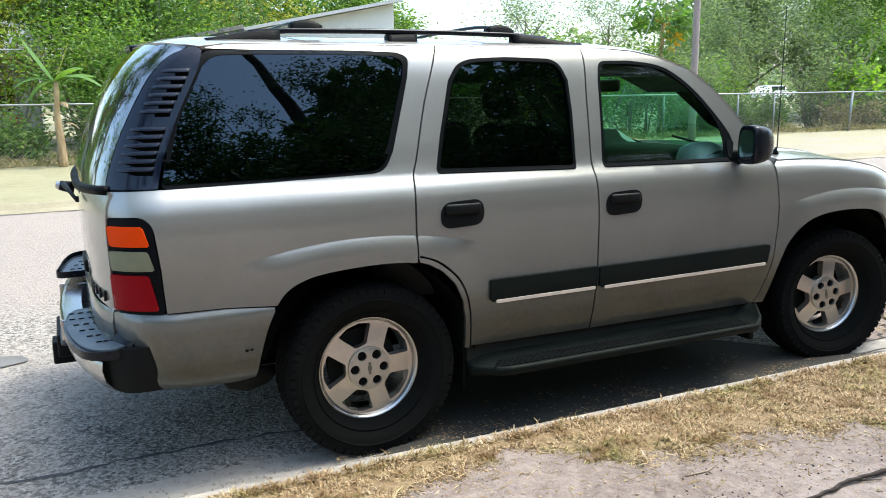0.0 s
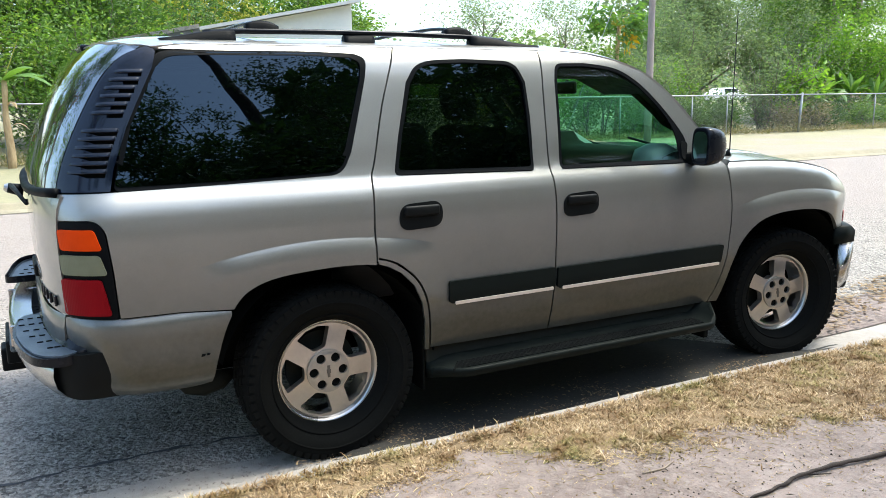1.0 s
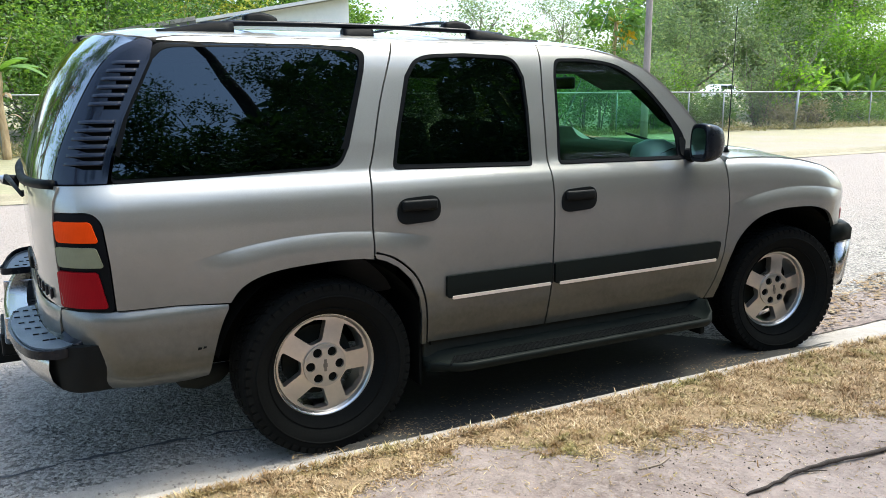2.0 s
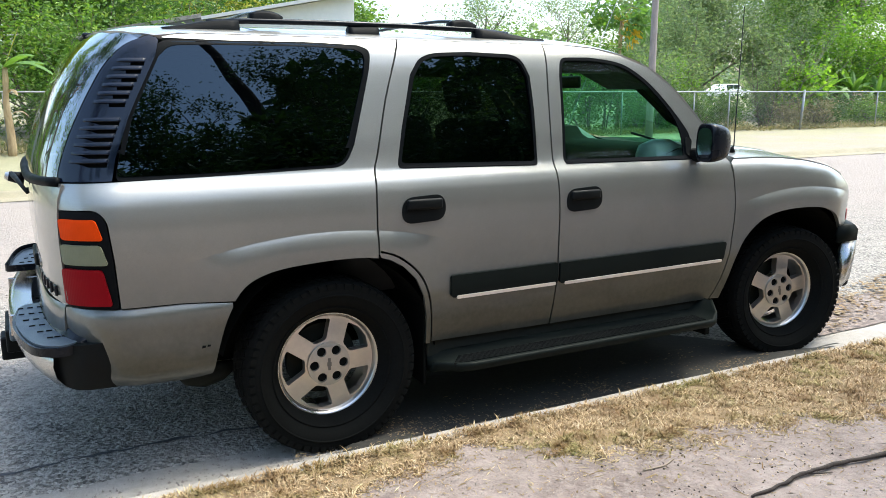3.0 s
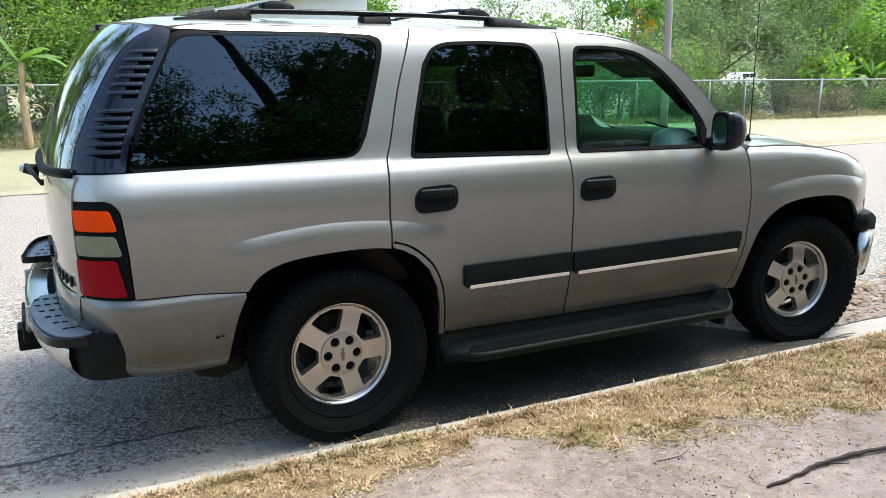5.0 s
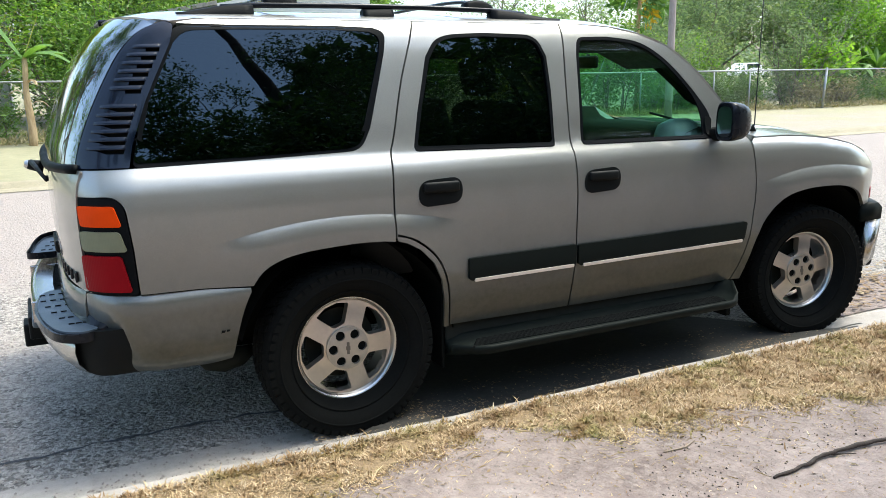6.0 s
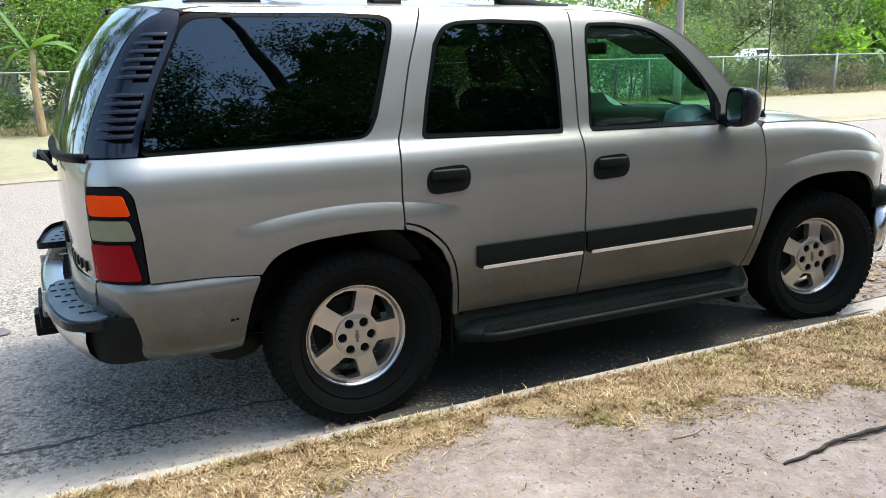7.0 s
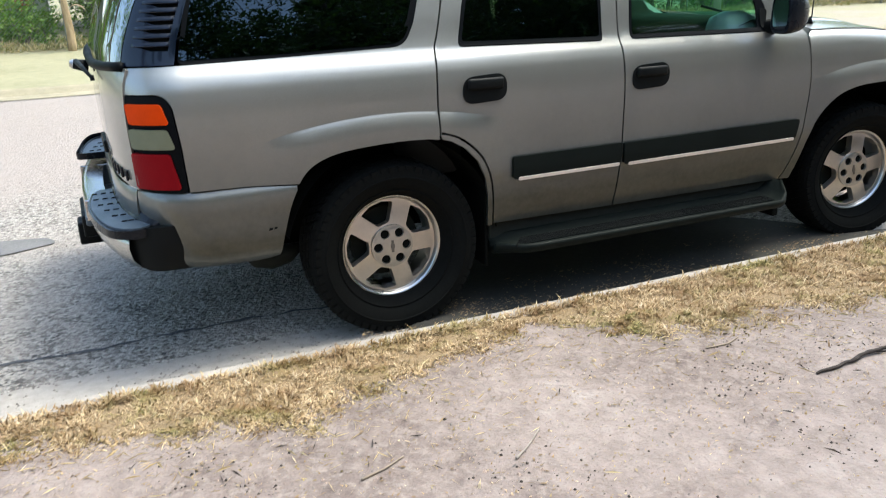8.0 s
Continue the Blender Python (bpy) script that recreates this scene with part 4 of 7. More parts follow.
# rear wiper with a bright pivot and dark arm
wp = part("rear_wiper", tube([on_gate(0.02, 1.19) + Vector((-0.01, 0, 0)), on_gate(0.02, 1.195) + Vector((-0.075, 0, 0.01))], [0.030, 0.022], 12), M["black"], car, "black rear wiper with bright pivot cap", smooth=True)
part("pivot_cap", tube([on_gate(0.02, 1.195) + Vector((-0.075, 0, 0.01)), on_gate(0.02, 1.197) + Vector((-0.090, 0, 0.012))], [0.022, 0.014], 12), M["chrome"], wp)
b = tube([on_gate(0.02, 1.215) + Vector((-0.06, 0, 0.0)), on_gate(-0.2, 1.205) + Vector((-0.04, 0, 0)), on_gate(-0.52, 1.185) + Vector((-0.022, 0, 0))], [0.013, 0.010, 0.007], 8)
part("wiper_arm", b, M["black"], wp, smooth=True)
part("lock_button", tube([on_gate(0.03, 1.135) + Vector((0.0, 0, 0)), on_gate(0.03, 1.135) + Vector((-0.012, 0, 0))], 0.014, 10), M["black"], gate)
# dark badge bars on the tailgate
b = bmesh.new()
for k in range(5):
    y = -0.44 - 0.075 * k
    p = on_gate(y, 0.82)
    add_box(b, (p.x - 0.006, y - 0.028, 0.800), (p.x + 0.004, y + 0.028, 0.842), 0.003)
part("badge_bar", b, M["trim"], gate)
part("gate_handle", box((-1.128, -0.14, 0.805), (-1.09, 0.14, 0.865), 0.012), M["black"], gate)

# rear step bumper
BUMP = [(-1.110, -0.885), (-1.150, -0.82), (-1.183, -0.70), (-1.210, -0.57), (-1.234, -0.40), (-1.25, -0.2), (-1.255, 0.0)]
plan = BUMP + [(x, -y) for x, y in BUMP[-2::-1]]


def deck_z(y):
    """Height of the bumper's tread; the vehicle leans a little towards the gutter."""
    return 0.640 + 0.036 * (y + 0.9)


def bumper_shell(name, rows, mat, parent, label=""):
    b = bmesh.new()
    rings = []
    for i, (x, y) in enumerate(plan):
        x0, y0 = plan[max(0, i - 1)]
        x1, y1 = plan[min(len(plan) - 1, i + 1)]
        n = Vector((y1 - y0, -(x1 - x0), 0)).normalized()
        if n.x > 0 and abs(y) < 0.9:
            n = -n
        if y < -0.9 and n.y > 0 or y > 0.9 and n.y < 0:
            n = -n
        rings.append([b.verts.new((x + n.x * d, y + n.y * d, z + deck_z(y) - 0.642)) for d, z in rows])
    for r0, r1 in zip(rings, rings[1:]):
        for k in range(len(rows) - 1):
            b.faces.new((r0[k], r0[k + 1], r1[k + 1], r1[k]))
    bmesh.ops.recalc_face_normals(b, faces=b.faces)
    return part(name, b, mat, parent, label, smooth=True)


rb = bumper_shell("rear_bumper", [(-0.10, 0.600), (-0.03, 0.608), (-0.004, 0.600), (0.002, 0.55), (-0.01, 0.50), (-0.05, 0.455), (-0.12, 0.445)], M["chrome"], car, "chrome rear step bumper with blue-grey tread pads")
for s in (-1, 1):
    sheet("end_cap", outline([(-0.87, 0.440, .02), (-1.06, 0.444, .05), (-1.105, 0.50, .03), (-1.140, 0.58), (-1.155, 0.634, .01), (-0.87, 0.640, .02)], 0.02),
          (lambda s: lambda x, z: Vector((x, s * (0.945 - 4.5 * max(0, -0.965 - x) ** 2 - 2.2 * max(0, 0.58 - z) ** 2), z)))(s), M["black"], rb, step=0.03, depth=0.05, label="black end cap", flip=s > 0)
    # tread pad on the corner, with a dark skirt and a raised edge towards the tailgate
    end = 0.27 if s < 0 else 0.40
    pad = [(-1.015, s * 0.900, .02), (-1.075, s * 0.940, .05), (-1.165, s * 0.890, .06), (-1.212, s * 0.74, .1), (-1.240, s * 0.52, .1), (-1.205 if s < 0 else -1.262, s * end, .06), (-1.115, s * end, .02), (-1.090, s * 0.62, .1), (-1.050, s * 0.80, .03)]
    sheet("pad_skirt", outline([(x + (-0.005 if x < -1.14 else 0.0), y + s * (0.004 if abs(y) > 0.85 else 0.0), r) for x, y, r in pad], 0.03), lambda x, y: Vector((x, y, deck_z(y) - 0.004)), M["trim"], rb, step=0.06, depth=0.034, flip=s > 0)
    pd = sheet("step_pad", outline([(x + (0.008 if x < -1.14 else 0.0), y - s * (0.008 if abs(y) > 0.85 else 0.0), r) for x, y, r in pad], 0.03), lambda x, y: Vector((x, y, deck_z(y) + 0.003)), M["steppad"], rb, step=0.05, depth=0.010, label="ribbed blue-grey step pad", flip=s > 0)
    for i in range(3):
        for j in range(6):
            y = s * (end + 0.075 + 0.092 * j)
            q = max(0, abs(y) - 0.42)
            lo, hi = -1.232 + 0.12 * q + 0.32 * q * q, -1.112 + 0.17 * q
            x = lo + 0.028 + (hi - lo - 0.03) * i / 2.4
            if abs(y) > 0.87:
                continue
            b = box((x - 0.011, y - 0.003, deck_z(y) + 0.001), (x + 0.011, y + 0.003, deck_z(y) + 0.0072), 0.0012)
            part("tread_bar", b, M["black"], pd)
    b = bmesh.new()
    rings = []
    for k in range(15):
        y = end + (0.90 - end) * k / 14
        x = hermite([(0.2, -1.117), (0.45, -1.108), (0.62, -1.092), (0.80, -1.052), (0.92, -1.000)], y)
        h = 0.012 + 0.040 * smooth01((0.90 - y) / 0.12)
        rings.append([b.verts.new((x + dx, s * y, deck_z(s * y) + dz * h)) for dx, dz in ((-0.016, 0.0), (-0.004, 0.35), (0.012, 0.9), (0.024, 1.0), (0.045, 0.9), (0.045, -0.5))])
    for r0, r1 in zip(rings, rings[1:]):
        for i in range(5):
            b.faces.new((r0[i], r0[i + 1], r1[i + 1], r1[i]))
    b.faces.new(rings[0])
    b.faces.new(rings[-1][::-1])
    bmesh.ops.recalc_face_normals(b, faces=b.faces)
    part("pad_upstand", b, M["trim"], rb, smooth=True)
def fascia(y, z):
    """The painted band under the tailgate, rounding into the bumper's sides."""
    q = min(1.0, abs(y) / 0.80)
    return Vector((-1.122 + 0.068 * q ** 5 + 0.012 * max(0.0, (z - 0.735) / 0.035) ** 2, y, z))


sheet("bumper_top", outline([(-0.80, 0.61, .01), (-0.80, 0.770, .01), (0.80, 0.770, .01), (0.80, 0.61, .01)], 0.04), fascia, M["paint"], rb, step=0.04, depth=0.03, flip=True)
for s, end in ((-1, 0.272), (1, 0.402)):
    ep = part("step_end_plate", box((-1.250, min(s * end, s * (end + 0.012)), 0.530), (-1.085, max(s * end, s * (end + 0.012)), deck_z(s * end) - 0.036), 0.004), M["chrome"], rb)
    b = tube([(-1.175, s * (end + 0.004), 0.598), (-1.175, s * (end - 0.010), 0.598)], 0.024, 14)
    part("plate_lamp", b, M["black"], ep, "dark plate lamp in the chrome end")
ck = part("centre_step", box((-1.258, -0.270, 0.500), (-1.07, 0.400, 0.546), 0.012), M["steppad"], rb, "lowered centre step")
for i in range(3):
    for j in range(6):
        part("tread_bar", box((-1.232 + 0.05 * i, -0.20 + 0.105 * j, 0.544), (-1.206 + 0.05 * i, -0.193 + 0.105 * j, 0.5495), 0.0012), M["black"], ck)
part("step_riser", box((-1.085, -0.270, 0.50), (-1.06, 0.400, 0.640), 0.008), M["trim"], rb)
part("plate_recess", box((-1.275, -0.20, 0.43), (-1.20, 0.20, 0.535), 0.01), M["black"], rb)
part("hitch_receiver", box((-1.30, -0.07, 0.36), (-1.10, 0.07, 0.47), 0.01), M["black"], car, "black hitch receiver below the bumper")

# roof rack
for s in (-1, 1):
    y = s * 0.675
    zr = lambda x: top_z(x, y)
    rail = tube([(x, y, zr(x) + h) for x, h in ((-0.42, 0.022), (-0.25, 0.034), (0.1, 0.038), (0.5, 0.039), (0.85, 0.034), (1.05, 0.020))], 0.0125, 10)
    rk = part("roof_rail", rail, M["trim"], car, "black roof rack rail", smooth=True)
    for x0, x1, h0, h1 in ((-0.60, -0.29, 0.004, 0.036), (0.205, 0.345, 0.026, 0.030), (0.86, 1.25, 0.040, 0.004)):
        b = bmesh.new()
        rings = []
        for k in range(9):
            x = x0 + (x1 - x0) * k / 8
            f = k / 8
            h = h0 + (h1 - h0) * smooth01(f * 1.2 if h1 > h0 else f)
            z = zr(x)
            rings.append([b.verts.new((x, y + d * s, z + e)) for d, e in ((0.034, -0.006), (0.024, h * 0.75), (0.008, h), (-0.012, h), (-0.026, h * 0.7), (-0.032, -0.002))])
        for r0, r1 in zip(rings, rings[1:]):
            for i in range(5):
                b.faces.new((r0[i], r0[i + 1], r1[i + 1], r1[i]))
        b.faces.new(rings[0])
        b.faces.new(rings[-1])
        bmesh.ops.recalc_face_normals(b, faces=b.faces)
        part("rail_foot", b, M["seal"], rk, smooth=True)
for x in (-0.165, 0.80):
    pts = [(x + 0.01 * math.cos(y * 2), y, 1.906 + 0.034 * (1 - (abs(y) / 0.65) ** 4)) for y in np.linspace(-0.66, 0.66, 21)]
    cb = part("rack_crossbar", tube(pts, 0.0090, 8), M["trim"], car, "black roof rack crossbar", smooth=True)
    for s in (-1, 1):
        b = bmesh.new()
        rings = []
        for k in range(9):
            f = k / 8
            xx = x - 0.070 + 0.14 * f
            h = 0.031 * math.sin(math.pi * min(1, 0.10 + 0.86 * f)) ** 0.5
            z0 = top_z(xx, s * 0.655) + 0.046
            rings.append([b.verts.new((xx, s * (0.655 + d), z0 + e)) for d, e in ((0.028, -0.022), (0.023, h * 0.6), (0.010, h), (-0.014, h), (-0.028, h * 0.5), (-0.028, -0.022))])
        for r0, r1 in zip(rings, rings[1:]):
            for i in range(5):
                b.faces.new((r0[i], r0[i + 1], r1[i + 1], r1[i]))
        b.faces.new(rings[0])
        b.faces.new(rings[-1])
        bmesh.ops.recalc_face_normals(b, faces=b.faces)
        part("crossbar_end", b, M["seal"], cb, smooth=True)

# door mirrors
for s in (-1, 1):
    b = bmesh.new()
    rings = []
    for k, (dx, sc) in enumerate(((-0.060, 0.93), (-0.058, 1.0), (-0.02, 1.0), (0.03, 0.93), (0.07, 0.78), (0.10, 0.50), (0.108, 0.2))):
        ring = []
        for i in range(28):
            a = math.tau * i / 28
            ca, sa = math.cos(a), math.sin(a)
            yy = 0.071 * abs(ca) ** 0.5 * (1 if ca > 0 else -1)
            zz_ = 0.100 * abs(sa) ** 0.5 * (1 if sa > 0 else -1)
            yy *= 1 - 0.10 * (zz_ > 0) * zz_ / 0.1
            ring.append(b.verts.new((2.100 + dx - 0.10 * yy, s * (1.060 + yy * sc), 1.320 + zz_ * sc)))
        rings.append(ring)
    for r0, r1 in zip(rings, rings[1:]):
        for i in range(28):
            b.faces.new((r0[i], r0[(i + 1) % 28], r1[(i + 1) % 28], r1[i]))
    b.faces.new(rings[-1])
    b.faces.new(rings[0][::-1])
    bmesh.ops.recalc_face_normals(b, faces=b.faces)
    dm = part("door_mirror", b, M["trim"], car, "black door mirror", smooth=True)
    for p in dm.data.polygons:
        if len(p.vertices) > 4:
            p.use_smooth = False
    b = bmesh.new()
    f = []
    for i in range(28):
        a = math.tau * i / 28
        ca, sa = math.cos(a), math.sin(a)
        yy = 0.054 * abs(ca) ** 0.6 * (1 if ca > 0 else -1)
        zz_ = 0.078 * abs(sa) ** 0.6 * (1 if sa > 0 else -1)
        f.append(b.verts.new((2.0375 - 0.10 * yy, s * (1.060 + yy), 1.320 + zz_)))
    b.faces.new(f if s > 0 else f[::-1])
    part("mirror_glass", b, M["mirror"], dm)
    b = tube([(2.09, s * 0.93, 1.245), (2.10, s * 1.0, 1.256), (2.10, s * 1.06, 1.265)], [0.040, 0.036, 0.03], 8)
    part("mirror_arm", b, M["black"], dm, smooth=True)
    sheet("mirror_sail", outline([(2.035, 1.252, .01), (2.035, 1.345, .03), (2.085, 1.335, .02), (2.065, 1.235, .01)], 0.02), on_side(s), M["black"], dm, step=0.03, depth=0.012, lift=0.006, flip=s > 0)

# radio aerial
an = part("aerial", tube([(2.56, -0.77, 1.235), (2.56, -0.77, 1.262), (2.572, -0.77, 1.275), (2.588, -0.765, 2.06)], [0.022, 0.010, 0.0035, 0.0022], 8), M["black"], car, "thin black whip aerial", smooth=True)

# underbody, exhaust, cabin tub
part("underbody", box((-0.85, -0.54, 0.42), (3.35, 0.54, 0.52), 0.02), M["under"], car)
part("rear_axle", tube([(0, -0.75, 0.36), (0, 0.75, 0.36)], 0.06, 10), M["under"], car)
part("silencer", tube([(-0.36, -0.60, 0.36), (-0.42, -0.60, 0.335), (-0.50, -0.60, 0.325), (-0.57, -0.60, 0.335), (-0.62, -0.60, 0.37)], [0.02, 0.045, 0.055, 0.045, 0.02], 14), M["under"], car, smooth=True)
for s in (-1, 1):
    part("door_lining", box((0.52, min(s * 0.86, s * 0.90), 0.46), (2.26, max(s * 0.86, s * 0.90), 1.235), 0.02), M["cabin"], car)
    part("wheel_arch_lining", box((0.20, min(s * 0.86, s * 0.90), 0.95), (0.516, max(s * 0.86, s * 0.90), 1.235), 0.02), M["cabin"], car)
    part("load_lining", box((-0.98, min(s * 0.80, s * 0.86), 0.9), (0.18, max(s * 0.80, s * 0.86), 1.24), 0.02), M["black"], car)
    for x0, x1 in ((1.10, 1.23), (0.27, 0.36)):
        b = bmesh.new()
        add_tube(b, [((x0 + x1) / 2, s * 0.86, 1.22), ((x0 + x1) / 2, s * 0.80, 1.55), ((x0 + x1) / 2 + 0.02, s * 0.73, 1.79)], 0.045, 8)
        part("pillar_lining", b, M["cabin"], car, smooth=True)
sheet("headlining", outline([(-0.72, -0.66), (1.73, -0.68), (1.77, 0), (1.73, 0.68), (-0.72, 0.66)], 0.1), lambda x, y: Vector((x, y, top_z(x, y * 0.9) - 0.05)), M["cloth"], car, step=0.15, depth=0.01)
part("cabin_floor", box((0.54, -0.85, 0.46), (2.36, 0.85, 0.50)), M["black"], car)
part("load_floor", box((-1.0, -0.54, 0.62), (0.53, 0.54, 0.66)), M["black"], car)
for s in (-1, 1):
    part("wheel_box", box((-0.95, min(s * 0.545, s * 0.80), 0.90), (0.53, max(s * 0.545, s * 0.80), 0.94)), M["black"], car)
part("bulkhead", box((2.30, -0.88, 0.46), (2.36, 0.88, 1.12)), M["black"], car)


def seat(x, y, w, name):
    b = bmesh.new()
    add_box(b, (x, y - w / 2, 0.62), (x + 0.52, y + w / 2, 0.86), 0.07)
    st = part(name, b, M["cloth"], car, "grey cloth seat", smooth=True)
    b = bmesh.new()
    add_box(b, (-0.09, -w / 2, 0.0), (0.09, w / 2, 0.66), 0.07, pose(x + 0.0, y, 0.80, 0, -14, 0))
    part("backrest", b, M["cloth"], st, smooth=True)
    for k in ((0,) if w < 0.8 else (-0.35, 0.35)):
        b = bmesh.new()
        add_box(b, (-0.05, -0.13, 0.69), (0.06, 0.13, 0.89), 0.045, pose(x, y + k, 0.80, 0, -14, 0))
        part("headrest", b, M["cloth"], st, smooth=True)


seat(1.12, -0.42, 0.56, "front_seat")
seat(1.12, 0.42, 0.56, "front_seat")
seat(0.15, 0.0, 1.35, "rear_bench")
b = bmesh.new()
rings = []
for k in range(29):
    y = -0.86 + 1.72 * k / 28
    hump = 0.075 * smooth01((0.27 - abs(y - 0.42)) / 0.10)
    row = []
    for x, z in ((2.46, 1.205), (2.34, 1.262), (2.20, 1.285 + hump), (2.06, 1.280 + hump), (1.97, 1.255 + hump), (1.93, 1.18), (1.90, 1.05), (1.95, 0.80), (2.10, 0.60)):
        row.append(b.verts.new((x, y, min(z, top_z(x, y) - 0.05) if z > 1.15 else z)))
    rings.append(row)
for r0, r1 in zip(rings, rings[1:]):
    for i in range(8):
        b.faces.new((r0[i], r0[i + 1], r1[i + 1], r1[i]))
dash = part("dashboard", b, M["cabin"], car, "grey dashboard", smooth=True)
dash.data.materials.append(M["dark"])
for p in dash.data.polygons:
    p.material_index = 1 if p.center.x < 2.22 else 0
part("dash_end", box((1.88, -0.86, 1.06), (2.14, -0.66, 1.325), 0.08), M["pale_trim"], car, "pale grey dashboard end", smooth=True)
for s in (-1, 1):
    part("roof_side_lining", box((0.40, min(s * 0.60, s * 0.715), 1.680), (1.72, max(s * 0.60, s * 0.715), 1.79), 0.03), M["black"], car, smooth=True)
    b = bmesh.new()
    add_box(b, (0.0, -0.20, -0.012), (0.36, 0.20, 0.012), 0.01, pose(1.60, s * 0.60, 1.745, 0, 23, 0))
    part("sun_visor", b, M["black"], car)
b = bmesh.new()
m = pose(1.72, 0.42, 1.06, 0, -62, 0)
add_tube(b, [m @ Vector((0.19 * math.cos(a), 0.19 * math.sin(a), 0)) for a in np.linspace(0, math.tau, 33)], 0.015, 8)
add_tube(b, [m @ Vector((0, -0.18, 0)), m @ Vector((0, 0.18, 0))], 0.02, 6)
add_tube(b, [m @ Vector((0, 0, 0.02)), m @ Vector((0, 0, -0.2))], 0.035, 8)
part("steering_wheel", b, M["black"], car, "black steering wheel", smooth=True)
rv = part("rear_view_mirror", box((1.895, -0.15, 1.605), (1.925, 0.10, 1.680), 0.014), M["black"], car, "black rear-view mirror", smooth=True)
part("mirror_stem", tube([(1.92, -0.02, 1.66), (1.945, -0.02, 1.685)], 0.012, 6), M["black"], rv)

# wheels
spoke_border = [Vector((0.219 * math.cos(a), 0.219 * math.sin(a))) for a in np.linspace(0, math.tau, 90, endpoint=False)]


def wheel_window(a):
    """The opening between two spokes, as (u, v) in the wheel's face."""
    pts = []
    for r, da, rr in ((0.112, -14, .012), (0.112, 14, .012), (0.205, 23.5, .012), (0.2125, 8, 0), (0.2125, -8, 0), (0.205, -23.5, .012)):
        t = a + radians(da)
        pts.append((r * math.cos(t), r * math.sin(t), rr))
    return outline(pts, 0.012)


def wheel(x, s, turn):
    at = Vector((x, s * TRACK, AXLE))
    hub = s * 0.03
    # rim: lip, barrel and back
    pr = [(0.2335, 0.048), (0.2365, 0.040), (0.2365, 0.026), (0.228, 0.010), (0.224, -0.03), (0.215, -0.10), (0.228, -0.12), (0.232, -0.13)]
    inn = [(0.2335, 0.048), (0.2265, 0.048), (0.2185, 0.034), (0.209, 0.012), (0.204, -0.02), (0.200, -0.09)]
    b = bmesh.new()
    add_revolve(b, [(r * 1.03, s * y) for r, y in pr], at, 80)
    add_revolve(b, [(r * 1.03, s * y) for r, y in inn], at, 80)
    rim = part("wheel", b, M["chrome"], car, "five-spoke alloy wheel with off-road tyre", smooth=True)

    def face(u, v):
        r = math.hypot(u, v)
        return at + Vector((u, s * (0.024 + 0.012 * smooth01((0.215 - r) / 0.12) - 0.004 * smooth01((0.10 - r) / 0.02)), v))
    holes = [wheel_window(turn + radians(36 + 72 * k)) for k in range(5)]
    sheet("spokes", spoke_border, face, M["alloy"], rim, holes=holes, step=0.016, depth=0.045, label="machined five-spoke face", flip=s > 0)

    def cap(u, v):
        r = math.hypot(u, v)
        return at + Vector((u, s * (0.046 + 0.004 * smooth01((0.100 - r) / 0.02)), v))
    lugs = []
    for k in range(6):
        a = turn + radians(60 * k)
        lugs.append([Vector((0.069 * math.cos(a) + 0.022 * math.cos(t), 0.069 * math.sin(a) + 0.022 * math.sin(t))) for t in np.linspace(0, math.tau, 16, endpoint=False)])
    cp = sheet("centre_cap", [Vector((0.100 * math.cos(a), 0.100 * math.sin(a))) for a in np.linspace(0, math.tau, 48, endpoint=False)], cap, M["alloy2"], rim, holes=lugs, step=0.012, depth=0.02, label="silver centre cap", flip=s > 0)
    for k in range(6):
        a = turn + radians(60 * k)
        c = at + Vector((0.069 * math.cos(a), 0, 0.069 * math.sin(a)))
        part("lug_nut", tube([c + Vector((0, s * 0.02, 0)), c + Vector((0, s * 0.038, 0))], 0.024, 12), M["dark"], rim)
    # plain raised mark in the cap's middle
    ca, sa = math.cos(turn + radians(90)), math.sin(turn + radians(90))
    em = [(u * ca - v * sa, u * sa + v * ca) for u, v in ((-0.028, -0.006), (-0.009, -0.006), (-0.009, -0.0095), (0.009, -0.0095), (0.009, -0.006), (0.028, -0.006), (0.028, 0.006), (0.009, 0.006), (0.009, 0.0095), (-0.009, 0.0095), (-0.009, 0.006), (-0.028, 0.006))]
    sheet("cap_mark", outline(em, 0.006), cap, M["alloy_dark"], cp, step=0.008, depth=0.003, lift=0.003, flip=s > 0)
    # brake disc behind the spokes
    b = revolve([(0.0, -0.06 * s), (0.165, -0.06 * s), (0.165, -0.085 * s), (0.0, -0.085 * s)], at, 32)
    part("brake_disc", b, M["under"], rim)
    # tyre
    R = 0.401
    side = [(0.235, 0.046), (0.248, 0.058), (0.266, 0.088), (0.295, 0.118), (0.33, 0.131), (0.352, 0.132), (0.372, 0.126), (0.388, 0.118), (0.394, 0.108), (0.396, 0.06), (0.397, 0.0)]
    prof = side + [(r, -y) for r, y in side[-2::-1]]
    b = revolve([(r, s * y) for r, y in prof], at, 72)
    for rr, yy in ((0.275, 0.1045), (0.335, 0.1345)):
        add_revolve(b, [(rr - 0.006, s * (yy - 0.006)), (rr - 0.003, s * (yy + 0.001)), (rr + 0.003, s * (yy + 0.001)), (rr + 0.006, s * (yy - 0.006))], at, 72)
    for v in b.verts:
        if v.co.z < 0.004:
            v.co.z = 0.004
    ty = part("tyre", b, M["rubber"], rim, "black off-road tyre", smooth=True)
    # tread blocks
    b = bmesh.new()
